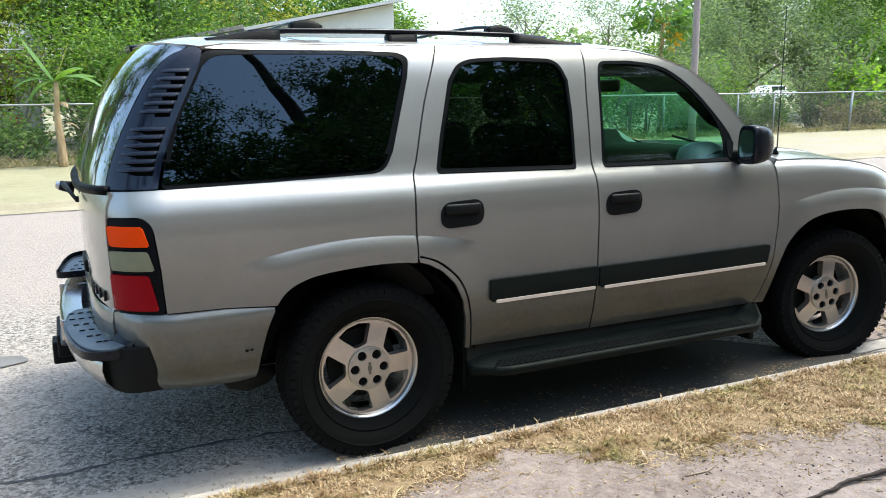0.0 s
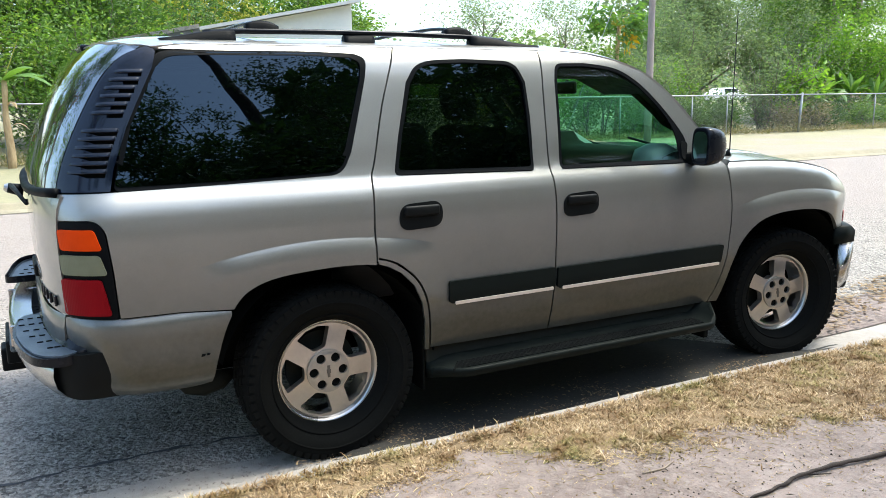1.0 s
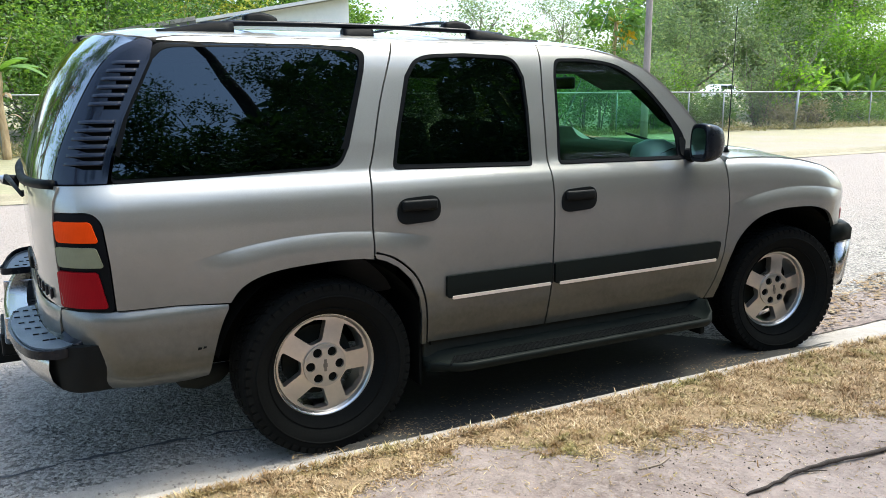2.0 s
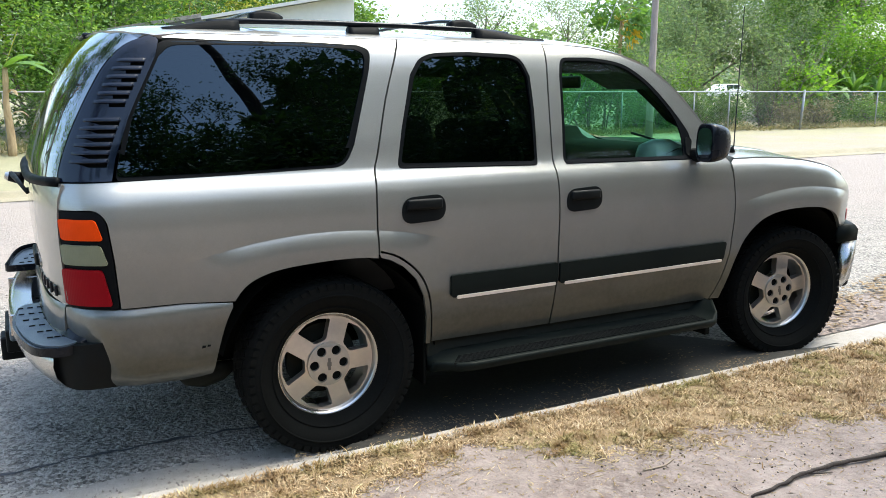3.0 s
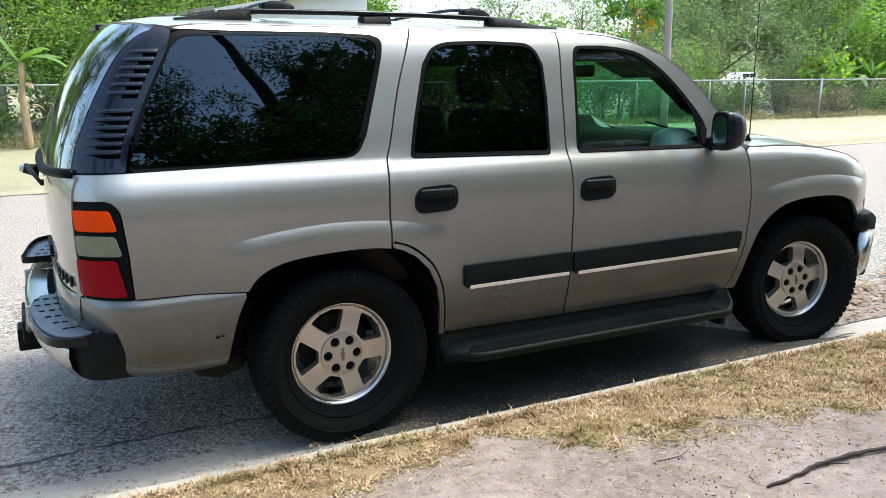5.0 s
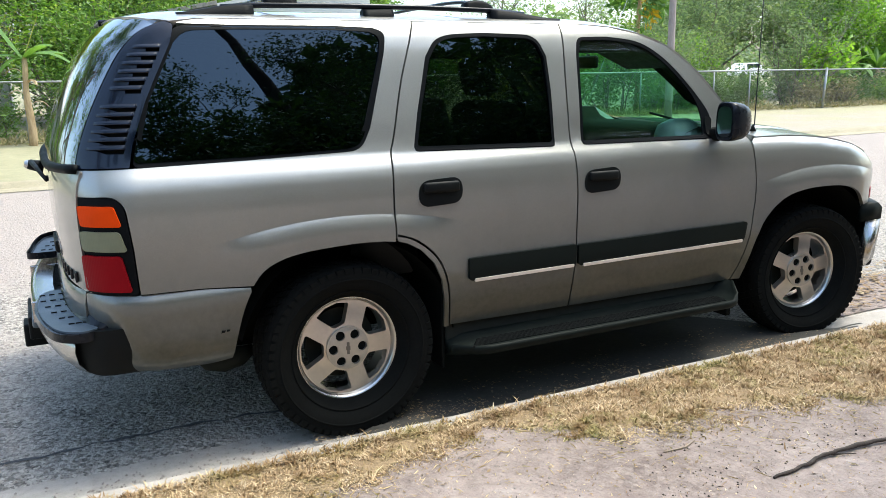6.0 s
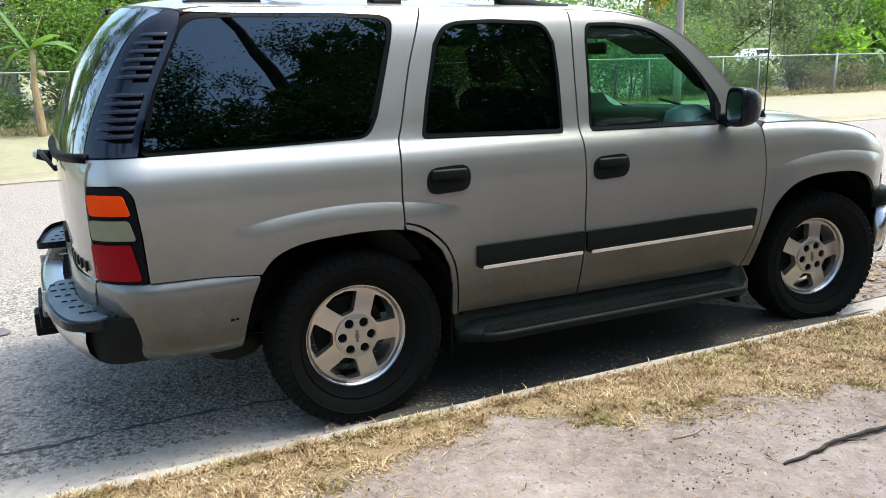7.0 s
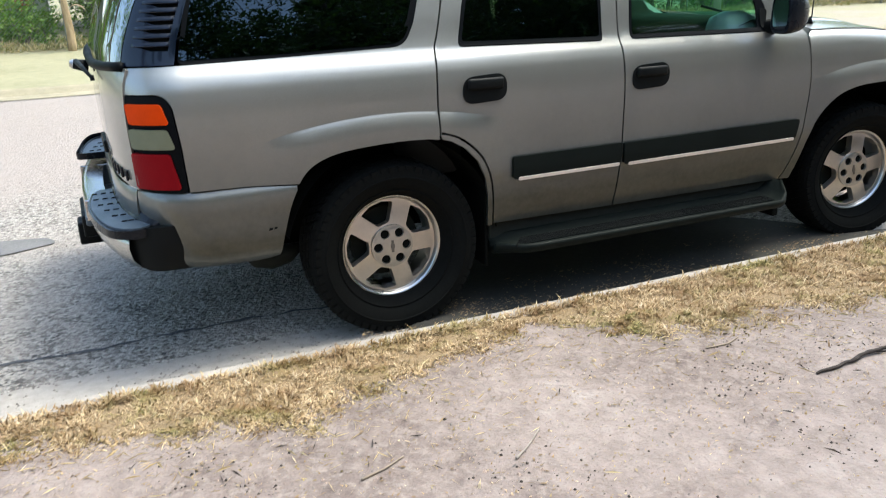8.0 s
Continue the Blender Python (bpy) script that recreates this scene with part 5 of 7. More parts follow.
    for k in range(58):
        for row, (y0, y1, r0, r1) in enumerate(((0.078, 0.131, 0.360, 0.4005), (0.03, 0.070, 0.39, 0.403), (-0.02, 0.022, 0.39, 0.403), (-0.070, -0.03, 0.39, 0.403), (-0.131, -0.078, 0.360, 0.4005))):
            a = (k + 0.5 * (row % 2)) * math.tau / 58
            h = 0.041 if (k + row) % 2 else 0.035
            vs = []
            for da in (-h, h):
                for yy in (y0, y1):
                    for r in (r0, r1):
                        aa = a + da + (0.02 if yy == y0 else -0.02)
                        rr = r - (0.016 if (abs(yy) > 0.12 and r == r1) else 0)
                        vs.append(b.verts.new(at + Vector((rr * math.cos(aa), s * yy, rr * math.sin(aa)))))
            for f in ((0, 1, 3, 2), (4, 6, 7, 5), (1, 5, 7, 3), (0, 4, 5, 1), (2, 3, 7, 6)):
                b.faces.new([vs[i] for i in f])
    for v in b.verts:
        if v.co.z < 0.002:
            v.co.z = 0.002
    bmesh.ops.recalc_face_normals(b, faces=b.faces)
    part("tread", b, M["rubber"], ty)
    return rim


wheel(0.0, -1, 0.0)
wheel(0.0, 1, 0.4)
for s, turn in ((-1, radians(10)), (1, 0.7)):          # the front wheels stand steered to the right
    at = Vector((WHEELBASE, s * TRACK, AXLE))
    wheel(WHEELBASE, s, turn).matrix_local = Matrix.Translation(at) @ Matrix.Rotation(radians(-9), 4, "Z") @ Matrix.Translation(-at)

# ---- ground, road, kerbs ----
def kerb_y(x):
    """The near kerb's back edge; it runs almost along the vehicle."""
    return -1.282 - 0.006 * max(-3.0, min(3.0, x))


def strip_mesh(name, xs, ys, zf, mat, label, cat, kind="structure"):
    V = np.array([[(x, y, zf(x, y)) for y in ys] for x in xs]).reshape(-1, 3)
    n = len(ys)
    F = [(i * n + j, (i + 1) * n + j, (i + 1) * n + j + 1, i * n + j + 1) for i in range(len(xs) - 1) for j in range(n - 1)]
    ob = raw(name, V, F, mat, smooth=True)
    return tagged(ob, label, cat, kind=kind)


FAR_KERB, VERGE_END, FENCE_Y = 9.4, 30.0, 17.6
far = [-2500, -600, -150, -60]
GX = far + [-40, -30, -20, -14, -10] + list(np.arange(-7, 9, 0.16)) + [10, 12, 15, 20, 28, 40, 60, 150, 600, 2500]


def ground_z(x, y):
    h = noise.noise(Vector((x * 0.9, y * 0.9, 3.0))) * 0.018 + noise.noise(Vector((x * 3.1, y * 3.1, 7.0))) * 0.008
    if y > FAR_KERB:
        return 0.10 + 0.4 * h + 0.022 * max(0.0, min(80.0, y - 19.0))
    if y > -1.2:
        return -0.10
    return 0.115 + h * smooth01((-1.36 - y) / 0.3) - 0.02 * smooth01((-1.7 - y) / 1.5)


GY = [-2500, -600, -150, -50, -25, -15, -11, -9] + list(np.arange(-7.5, -1.44, 0.12)) + [-1.40, -1.36, -1.2901, -1.29, 9.55, 9.5501, 10.5, 12, 14, 16, 18, 22, 28, 40, 80, 200, 600, 2500]


def zz(x, y):
    if -1.30 < y < -1.2900001:
        return 0.112
    if -1.29 <= y <= 9.55:
        return -0.10
    return ground_z(x, y)


ground = strip_mesh("ground", GX, GY, zz, M["soil"], "pale sandy soil of the verge, trodden and littered with twigs", "soil")
# far lawn lies over the soil beyond the far kerb
lawn = strip_mesh("lawn", [-400, -100, -40] + list(np.arange(-20, 40, 1.0)) + [60, 120, 400], [9.6, 10.2] + list(np.arange(10.8, 30, 0.8)) + [40, 80, 300], lambda x, y: ground_z(x, y) + 0.012, M["turf_far"], "dry yellow-green lawn of the verge across the road", "lawn")
road = strip_mesh("road", far + list(np.arange(-20, -5, 0.5)) + list(np.arange(-5, 6, 0.08)) + list(np.arange(6, 30, 0.5)) + [40, 60, 150, 600, 2500], [-0.92, -0.88, -0.84, -0.80, -0.76, -0.72, -0.66, -0.55, -0.45] + list(np.arange(-0.25, 9.4, 0.35)) + [9.12], lambda x, y: 0.004 - 0.022 * smooth01((-0.76 - y + 0.05 * noise.noise(Vector((x * 3.1, 0, 6)))) / 0.10) + 0.03 * smooth01((y + 0.6) / 3) * smooth01((9.2 - y) / 3) + 0.003 * noise.noise(Vector((x * 1.7, y * 1.7, 0))), M["asphalt"], "coarse grey chip-seal asphalt street", "road")


def sweep_x(name, prof, yf, mat, label, cat, kind="structure", step=0.25, x0=-30, x1=60, rough=0.0):
    xs = [-600, -100] + list(np.arange(x0, x1, step)) + [120, 600]
    b = []
    for x in xs:
        for d, z in prof:
            j = noise.noise(Vector((x * 2.3, d * 9, z * 9))) * rough
            b.append((x, yf(x) + d + j, z + 0.6 * j))
    n = len(prof)
    F = [(i * n + k, (i + 1) * n + k, (i + 1) * n + k + 1, i * n + k + 1) for i in range(len(xs) - 1) for k in range(n - 1)]
    ob = raw(name, b, F, mat, smooth=False)
    return tagged(ob, label, cat, kind=kind)


gutter = sweep_x("gutter", [(-0.05, -0.06), (0.07, -0.004), (0.30, -0.003), (0.50, -0.001), (0.62, -0.05)], kerb_y, M["concrete"], "pale concrete gutter pan beside the street", "gutter", rough=0.004)
near_kerb = sweep_x("kerb_near", [(-0.06, 0.02), (-0.055, 0.118), (-0.02, 0.124), (0.045, 0.121), (0.066, 0.104), (0.082, 0.0), (0.085, -0.06)], kerb_y, M["concrete"], "worn pale concrete kerb with grass creeping over it", "kerb", rough=0.006)
M["dust"] = turf_material("pale_roadside_dust", (0.32, 0.28, 0.19), (0.25, 0.225, 0.14))
far_kerb = sweep_x("kerb_far", [(-0.30, -0.05), (-0.30, 0.012), (0.0, 0.03), (0.13, 0.10), (0.21, 0.118), (0.23, -0.02)], lambda x: FAR_KERB, M["dust"], "low dusty kerb across the street", "kerb", rough=0.004)

# dark sheet laid over the gutter as painted shade under the car
M["silt"] = plain("under_car_shade", (0.035, 0.032, 0.026), 0.95, grain=40, vary=0.45, bump=0.6)
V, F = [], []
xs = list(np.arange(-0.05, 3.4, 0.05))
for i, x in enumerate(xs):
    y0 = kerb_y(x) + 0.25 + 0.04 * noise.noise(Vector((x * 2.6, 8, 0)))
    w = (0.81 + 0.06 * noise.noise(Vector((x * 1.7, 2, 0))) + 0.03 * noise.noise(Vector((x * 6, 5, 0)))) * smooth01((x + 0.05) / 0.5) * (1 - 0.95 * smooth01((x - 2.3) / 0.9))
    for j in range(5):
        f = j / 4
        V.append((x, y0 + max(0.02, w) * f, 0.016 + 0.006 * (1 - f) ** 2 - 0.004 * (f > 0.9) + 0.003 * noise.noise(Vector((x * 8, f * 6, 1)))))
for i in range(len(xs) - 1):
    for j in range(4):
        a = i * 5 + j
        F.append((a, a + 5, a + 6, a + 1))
tagged(raw("gutter_shade", V, F, M["silt"], smooth=True), "dark sheet painting the car's shade over the gutter", "silt", kind="structure")

V, F = [], []
xs = list(np.arange(3.1, 7.6, 0.06))
for x in xs:
    y0 = kerb_y(x) + 0.47 + 0.05 * noise.noise(Vector((x * 2.1, 4, 0)))
    w = (0.62 + 0.14 * noise.noise(Vector((x * 1.4, 9, 0))) + 0.07 * noise.noise(Vector((x * 5, 2, 0)))) * smooth01((x - 3.1) / 0.5) * smooth01((7.6 - x) / 1.5)
    for j in range(7):
        f = j / 6
        V.append((x, y0 + max(0.02, w) * f, 0.006 + 0.022 * math.sin(math.pi * f) * (0.6 + 0.5 * noise.noise(Vector((x * 3, f * 3, 1)))) + 0.004 * noise.noise(Vector((x * 14, f * 12, 1)))))
for i in range(len(xs) - 1):
    for j in range(6):
        a = i * 7 + j
        F.append((a, a + 7, a + 8, a + 1))
tagged(raw("dirt_drift", V, F, M["soil"], smooth=True), "brown dirt drifted in the gutter ahead of the vehicle", "dirt", kind="structure")

# ---- plants ----
def leaf_cloud(name, centres, size, mat, parent=None, label="", aspect=0.45, up=0.3, droop=0.0, seed=1, vary=0.35):
    """Many small folded leaves, one at each centre."""
    r = np.random.RandomState(seed)
    C = np.asarray(centres, float)
    n = len(C)
    d = r.normal(size=(n, 3))
    d[:, 2] = d[:, 2] * 0.6 - droop
    d /= np.linalg.norm(d, axis=1)[:, None]
    nrm = r.normal(size=(n, 3))
    nrm[:, 2] += up * 2
    side = np.cross(d, nrm)
    side /= np.linalg.norm(side, axis=1)[:, None] + 1e-9
    upv = np.cross(side, d)
    L = size * (1 + vary * r.uniform(-1, 1, n))[:, None]
    W = L * aspect * 0.5
    V = np.stack([C, C + d * L * 0.45 + side * W + upv * W * 0.35, C + d * L, C + d * L * 0.45 - side * W + upv * W * 0.35], 1).reshape(-1, 3)
    i = np.arange(n) * 4
    F = np.concatenate([np.stack([i, i + 1, i + 2], 1), np.stack([i, i + 2, i + 3], 1)])
    me = bpy.data.meshes.new(name)
    me.from_pydata(V, [], F)
    return link_mesh(name, me, mat, parent, label)


def grow(r, start, direction, length, radius, depth, tips, bm, bend=0.25, split=3, lift=0.12):
    pts, rad = [Vector(start)], [radius]
    d = Vector(direction).normalized()
    n = 5
    for k in range(n):
        d = (d + Vector((r.uniform(-1, 1), r.uniform(-1, 1), r.uniform(-0.5, 1) * 0.6 + lift)) * bend).normalized()
        pts.append(pts[-1] + d * length / n)
        rad.append(radius * (1 - 0.75 * (k + 1) / n) + 0.004)
    add_tube(bm, pts, rad, 6 if depth > 1 else 4, caps=False)
    if depth <= 1:
        tips += [pts[-1], pts[-2], pts[-3]]
        return
    tips.append(pts[-1])
    for k in range(split):
        j = r.choice([2, 3, 4, 5])
        a = r.uniform(0, math.tau)
        nd = (d * 0.6 + Vector((math.cos(a), math.sin(a), r.uniform(-0.1, 0.7)))).normalized()
        grow(r, pts[j], nd, length * r.uniform(0.55, 0.8), rad[j] * 0.75, depth - 1, tips, bm, bend, split, lift)


def tree(name, label, at, height, spread, trunk_r, leaf, n, size, seed, bark="bark", lean=(0, 0), first=0.35, limbs=7, fuzz=0.5, cat="tree", droop=0.1, depth=3, group=""):
    r = random.Random(seed)
    root = thing(name, label, cat, at, group)
    bm = bmesh.new()
    pts, rad = [], []
    k = 8
    for i in range(k + 1):
        f = i / k
        pts.append(Vector((lean[0] * f + 0.12 * math.sin(f * 4 + seed) * f, lean[1] * f + 0.12 * math.cos(f * 3 + seed) * f, height * 0.72 * f - 0.05 * (1 - f))))
        rad.append(trunk_r * (1.25 if i == 0 else 1 - 0.7 * f))
    add_tube(bm, pts, rad, 10, caps=False)
    tips = []
    for i in range(limbs):
        f = first + (1 - first) * (i + 0.5) / limbs
        p = pts[min(k, int(f * k))]
        a = i * 2.4 + r.uniform(-0.4, 0.4)
        nd = Vector((math.cos(a), math.sin(a), 0.35 + 0.6 * f))
        grow(r, p, nd, spread * r.uniform(0.55, 0.95) * (1.1 - 0.35 * f), trunk_r * 0.42 * (1.2 - 0.6 * f), depth, tips, bm)
    part("trunk", bm, M[bark], root, smooth=True)
    nr = np.random.RandomState(seed)
    T = np.array([tuple(t) for t in tips])
    c = T[nr.randint(0, len(T), n)] + nr.normal(size=(n, 3)) * fuzz * (0.4 + 0.9 * nr.rand(n)[:, None])
    c[:, 2] = np.maximum(c[:, 2], height * 0.12)
    leaf_cloud("crown", c, size, M[leaf], root, seed=seed, droop=droop)
    return root


def shrub(name, label, at, rx, ry, h, leaf, n, size, seed, stems=9, cat="shrub", droop=0.0, aspect=0.45, low=0.05, group=""):
    r = random.Random(seed)
    root = thing(name, label, cat, at, group)
    bm = bmesh.new()
    tips = []
    for i in range(stems):
        a, q = r.uniform(0, math.tau), math.sqrt(r.random())
        base = Vector((rx * 0.5 * q * math.cos(a), ry * 0.5 * q * math.sin(a), -0.05))
        grow(r, base, (math.cos(a) * 0.5 * q, math.sin(a) * 0.5 * q, 1.0), h * r.uniform(0.55, 0.9), 0.03, 2, tips, bm, 0.22, 3, 0.25)
    part("stem", bm, M["bark"], root)
    nr = np.random.RandomState(seed)
    T = np.array([tuple(t) for t in tips])
    m = n // 2
    a = T[nr.randint(0, len(T), m)] + nr.normal(size=(m, 3)) * 0.28
    k = 40
    cl = np.stack([nr.normal(0, 0.42, k) * rx, nr.normal(0, 0.42, k) * ry, (low + (1 - low) * nr.rand(k) ** 0.8 * 0.9) * h], 1)
    b = cl[nr.randint(0, k, n - m)] + nr.normal(size=(n - m, 3)) * np.array([rx, ry, h]) * 0.14
    c = np.concatenate([a, b])
    c[:, 2] = np.abs(c[:, 2]) + 0.03
    leaf_cloud("foliage", c, size, M[leaf], root, seed=seed, droop=droop, aspect=aspect)
    return root


def blade_leaf(name, base, direction, length, width, mat, parent, sag=0.5, seg=9, torn=0.0, seed=0):
    """A long arching leaf with a folded midrib."""
    r = random.Random(seed)
    d = Vector(direction).normalized()
    side = d.cross(Vector((0, 0, 1))).normalized()
    p = Vector(base)
    V, F = [], []
    for i in range(seg + 1):
        f = i / seg
        w = width * 0.5 * math.sin(math.pi * min(1, 0.06 + 0.94 * f)) ** 0.6 * (1 - torn * r.random())
        upv = side.cross(d).normalized()
        V += [p - side * w - upv * w * 0.35, p + upv * 0.0, p + side * w - upv * w * 0.35]
        d = (d + Vector((0, 0, -sag / seg))).normalized()
        p = p + d * length / seg
    for i in range(seg):
        a = i * 3
        F += [(a, a + 1, a + 4, a + 3), (a + 1, a + 2, a + 5, a + 4)]
    return raw(name, V, F, mat, parent)


def banana(at, h, leaves, label, seed, stem_r=0.09, group=""):
    r = random.Random(seed)
    root = thing("banana_plant", label, "banana plant", at, group)
    pts = [(0.02 * math.sin(i), 0.0, h * i / 8 - 0.03) for i in range(9)]
    part("stem", tube(pts, [stem_r * (1.15 - 0.5 * i / 8) * (1 + 0.12 * r.uniform(-1, 1)) for i in range(9)], 10), M["bark_pale"], root, "tan papery stem", smooth=True)
    for i in range(5):
        z = h * (0.35 + 0.12 * i)
        a = r.uniform(0, math.tau)
        blade_leaf("dead_sheath", (0.07 * math.cos(a), 0.07 * math.sin(a), z), (math.cos(a) * 0.35, math.sin(a) * 0.35, 0.6), 0.45, 0.12, M["bark_pale"], root, sag=2.6, seed=seed + i)
    for dx, dy, dz, ln, wd, sg, mt in leaves:
        blade_leaf("leaf", (0, 0, h - 0.05), (dx, dy, dz), ln, wd, M[mt], root, sag=sg, torn=0.25, seed=seed + int(ln * 100))
    return root


def at_ray(ratio, y):
    """x where a sight line of this sideways ratio reaches the depth y."""
    return -1.19 + ratio * (y + 4.21)


# ---- things along the near verge ----
GRASS_EDGE = [(-9, -1.75), (-4, -1.70), (-1.6, -1.60), (-1.4, -1.68), (-1.1, -1.78), (-0.7, -1.80), (-0.2, -1.77), (0.0, -1.68), (0.22, -1.57), (0.4, -1.54), (0.52, -1.58), (0.62, -1.73), (0.8, -1.84), (1.0, -1.90), (1.43, -1.90), (1.7, -1.95), (2.2, -2.05), (3.2, -2.18), (5.0, -2.3), (9, -2.4)]


def grass_strip():
    r = np.random.RandomState(5)
    P, H, A = [], [], []
    count = 0
    while count < 210000:
        n = 20000
        x = np.where(r.rand(n) < 0.72, r.uniform(-2.6, 4.2, n), r.uniform(-7, 11, n))
        y = r.uniform(-2.6, -1.05, n)
        e = np.interp(x, [p[0] for p in GRASS_EDGE], [p[1] for p in GRASS_EDGE])
        k = np.array([kerb_y(a) for a in x])
        wob = np.array([noise.noise(Vector((a * 2.2, b * 2.2, 1))) * 0.16 + noise.noise(Vector((a * 7, b * 7, 4))) * 0.10 for a, b in zip(x, y)])
        clump = np.array([0.6 * noise.noise(Vector((a * 9, b * 9, 9))) + 0.6 * noise.noise(Vector((a * 24, b * 24, 2))) for a, b in zip(x, y)])
        inner = (y - e + wob)
        keep = (y < k - 0.024 + 0.045 * r.rand(n) ** 3 + 0.06 * wob) & (r.rand(n) < np.clip(inner / 0.20, 0.02, 1)) & (r.rand(n) < np.clip(0.85 + 1.2 * clump, 0.30, 1))
        P.append(np.stack([x, y], 1)[keep])
        H.append(((0.012 + 0.024 * r.rand(n) ** 2.0) * np.clip(0.95 + 0.7 * clump, 0.5, 1.4))[keep] * np.clip(0.5 + inner[keep] * 1.6, 0.45, 1.0))
        count += keep.sum()
    P, H = np.concatenate(P), np.concatenate(H)
    longer = (r.rand(len(H)) < 0.05) & (P[:, 1] < -1.46)
    H[longer] *= r.uniform(1.4, 2.4, longer.sum())
    n = len(P)
    a = r.rand(n) * math.tau
    tilt = r.rand(n) ** 0.7 * 1.9
    tilt[longer] *= 2.2
    d = np.stack([np.cos(a) * tilt, np.sin(a) * tilt, np.ones(n)], 1)
    d /= np.linalg.norm(d, axis=1)[:, None]
    s = np.stack([-np.sin(a), np.cos(a), np.zeros(n)], 1) * (0.0018 + 0.0034 * r.rand(n) ** 1.4)[:, None]
    z = np.array([max(ground_z(x, y), 0.122 if y > kerb_y(x) - 0.06 else 0.0) for x, y in P]) - 0.004
    B = np.stack([P[:, 0], P[:, 1], z], 1)
    L = H[:, None] * 1.25
    mid_ = B + d * L * 0.55
    tip = mid_ + (d + np.stack([np.cos(a), np.sin(a), -0.5 * np.ones(n)], 1) * 0.5) * L * 0.5
    tip[:, 2] = np.maximum(tip[:, 2], z + 0.003)
    V = np.stack([B - s, B + s, mid_ + s * 0.8, mid_ - s * 0.8, tip], 1).reshape(-1, 3)
    i = np.arange(n) * 5
    F = [tuple(f) for f in np.stack([i, i + 1, i + 2, i + 3], 1)] + [tuple(f) for f in np.stack([i + 3, i + 2, i + 4], 1)]
    me = bpy.data.meshes.new("dry_grass")
    me.from_pydata(V, [], F)
    ob = link_mesh("dry_grass", me, M["grass"])
    tagged(ob, "short straw-coloured dry grass along the kerb with green tufts", "grass", kind="stuff")


def turf_strip():
    xs = list(np.arange(-9, 11, 0.08))
    V, F = [], []
    for x in xs:
        e = hermite(GRASS_EDGE, x) + 0.10 + 0.05 * noise.noise(Vector((x * 3, 0, 2))) + 0.03 * noise.noise(Vector((x * 11, 0, 5)))
        k = kerb_y(x) - 0.05
        for j in range(7):
            y = k + (e + 0.06 - k) * j / 6
            V.append((x, y, ground_z(x, y) + (0.007 if j < 6 else -0.006)))
    for i in range(len(xs) - 1):
        for j in range(6):
            a = i * 7 + j
            F.append((a, a + 7, a + 8, a + 1))
    ob = raw("turf", V, F, M["turf_near"], smooth=True)
    tagged(ob, "matted straw thatch under the dry grass", "turf", kind="structure")


M["turf_near"] = turf_material("straw_thatch", (0.27, 0.19, 0.105), (0.15, 0.115, 0.055))
turf_strip()
grass_strip()


def stick_thing(name, label, pts, r0, r1, mat="stick", twigs=()):
    p0 = pts[0]
    zs = [(x, y, ground_z(x, y) + h) for x, y, h in pts]
    base = Vector((p0[0], p0[1], ground_z(p0[0], p0[1])))
    # crooked between its knots, uneven in thickness
    line = []
    for i in range(len(zs) - 1):
        for j in range(4):
            p = Vector(zs[i]).lerp(Vector(zs[i + 1]), j / 4)
            w = noise.noise(p * 19) * r1 * 0.9 + noise.noise(p * 47) * r1 * 0.35
            line.append(p + Vector((0, w, abs(w) * 0.4)))
    line.append(Vector(zs[-1]))
    n = len(line)
    b = tube([p - base for p in line], [(r0 + (r1 - r0) * i / (n - 1)) * (1 + 0.32 * noise.noise(p * 31)) for i, p in enumerate(line)], 7)
    for a, c, r in twigs:
        add_tube(b, [Vector((*a[:2], ground_z(a[0], a[1]) + a[2])) - base, Vector((*c[:2], ground_z(c[0], c[1]) + c[2])) - base], [r, r * 0.5], 5)
    ob = part(name, b, M[mat], smooth=True)
    ob.location = base
    return tagged(ob, label, "stick")


stick_thing("fallen_branch", "dark dead branch lying on the bare soil", [(1.13, -2.282, 0.006), (1.22, -2.280, 0.008), (1.31, -2.275, 0.010), (1.40, -2.262, 0.013), (1.50, -2.260, 0.014), (1.65, -2.270, 0.014), (1.85, -2.287, 0.012), (2.2, -2.32, 0.012), (2.6, -2.39, 0.012)], 0.006, 0.0105,
            twigs=(((1.44, -2.260, 0.012), (1.56, -2.298, 0.006), 0.004),))
M["bleached"] = bark_material("bleached_twig", (0.20, 0.17, 0.14), (0.40, 0.35, 0.30))
M["twig"] = bark_material("grey_brown_twig", (0.16, 0.12, 0.085), (0.34, 0.28, 0.21))
for k, pts in enumerate(([(-0.137, -2.276, 0.006), (-0.085, -2.245, 0.008), (-0.035, -2.205, 0.009), (0.011, -2.16, 0.005)], [(-0.605, -2.16, 0.005), (-0.526, -2.141, 0.007), (-0.446, -2.102, 0.005)], [(0.9, -1.95, 0.003), (1.0, -1.96, 0.004), (1.08, -1.93, 0.003)])):
    stick_thing("twig", "thin pale bleached twig on the soil" if k == 0 else "thin dry brown twig on the soil", pts, 0.0042, 0.0025, "bleached" if k == 0 else "twig")


M["straw"] = leaf_material("broken_straw", [(0.42, 0.30, 0.14), (0.60, 0.47, 0.26), (0.30, 0.20, 0.09), (0.70, 0.58, 0.36)], 0.8, 0.1)


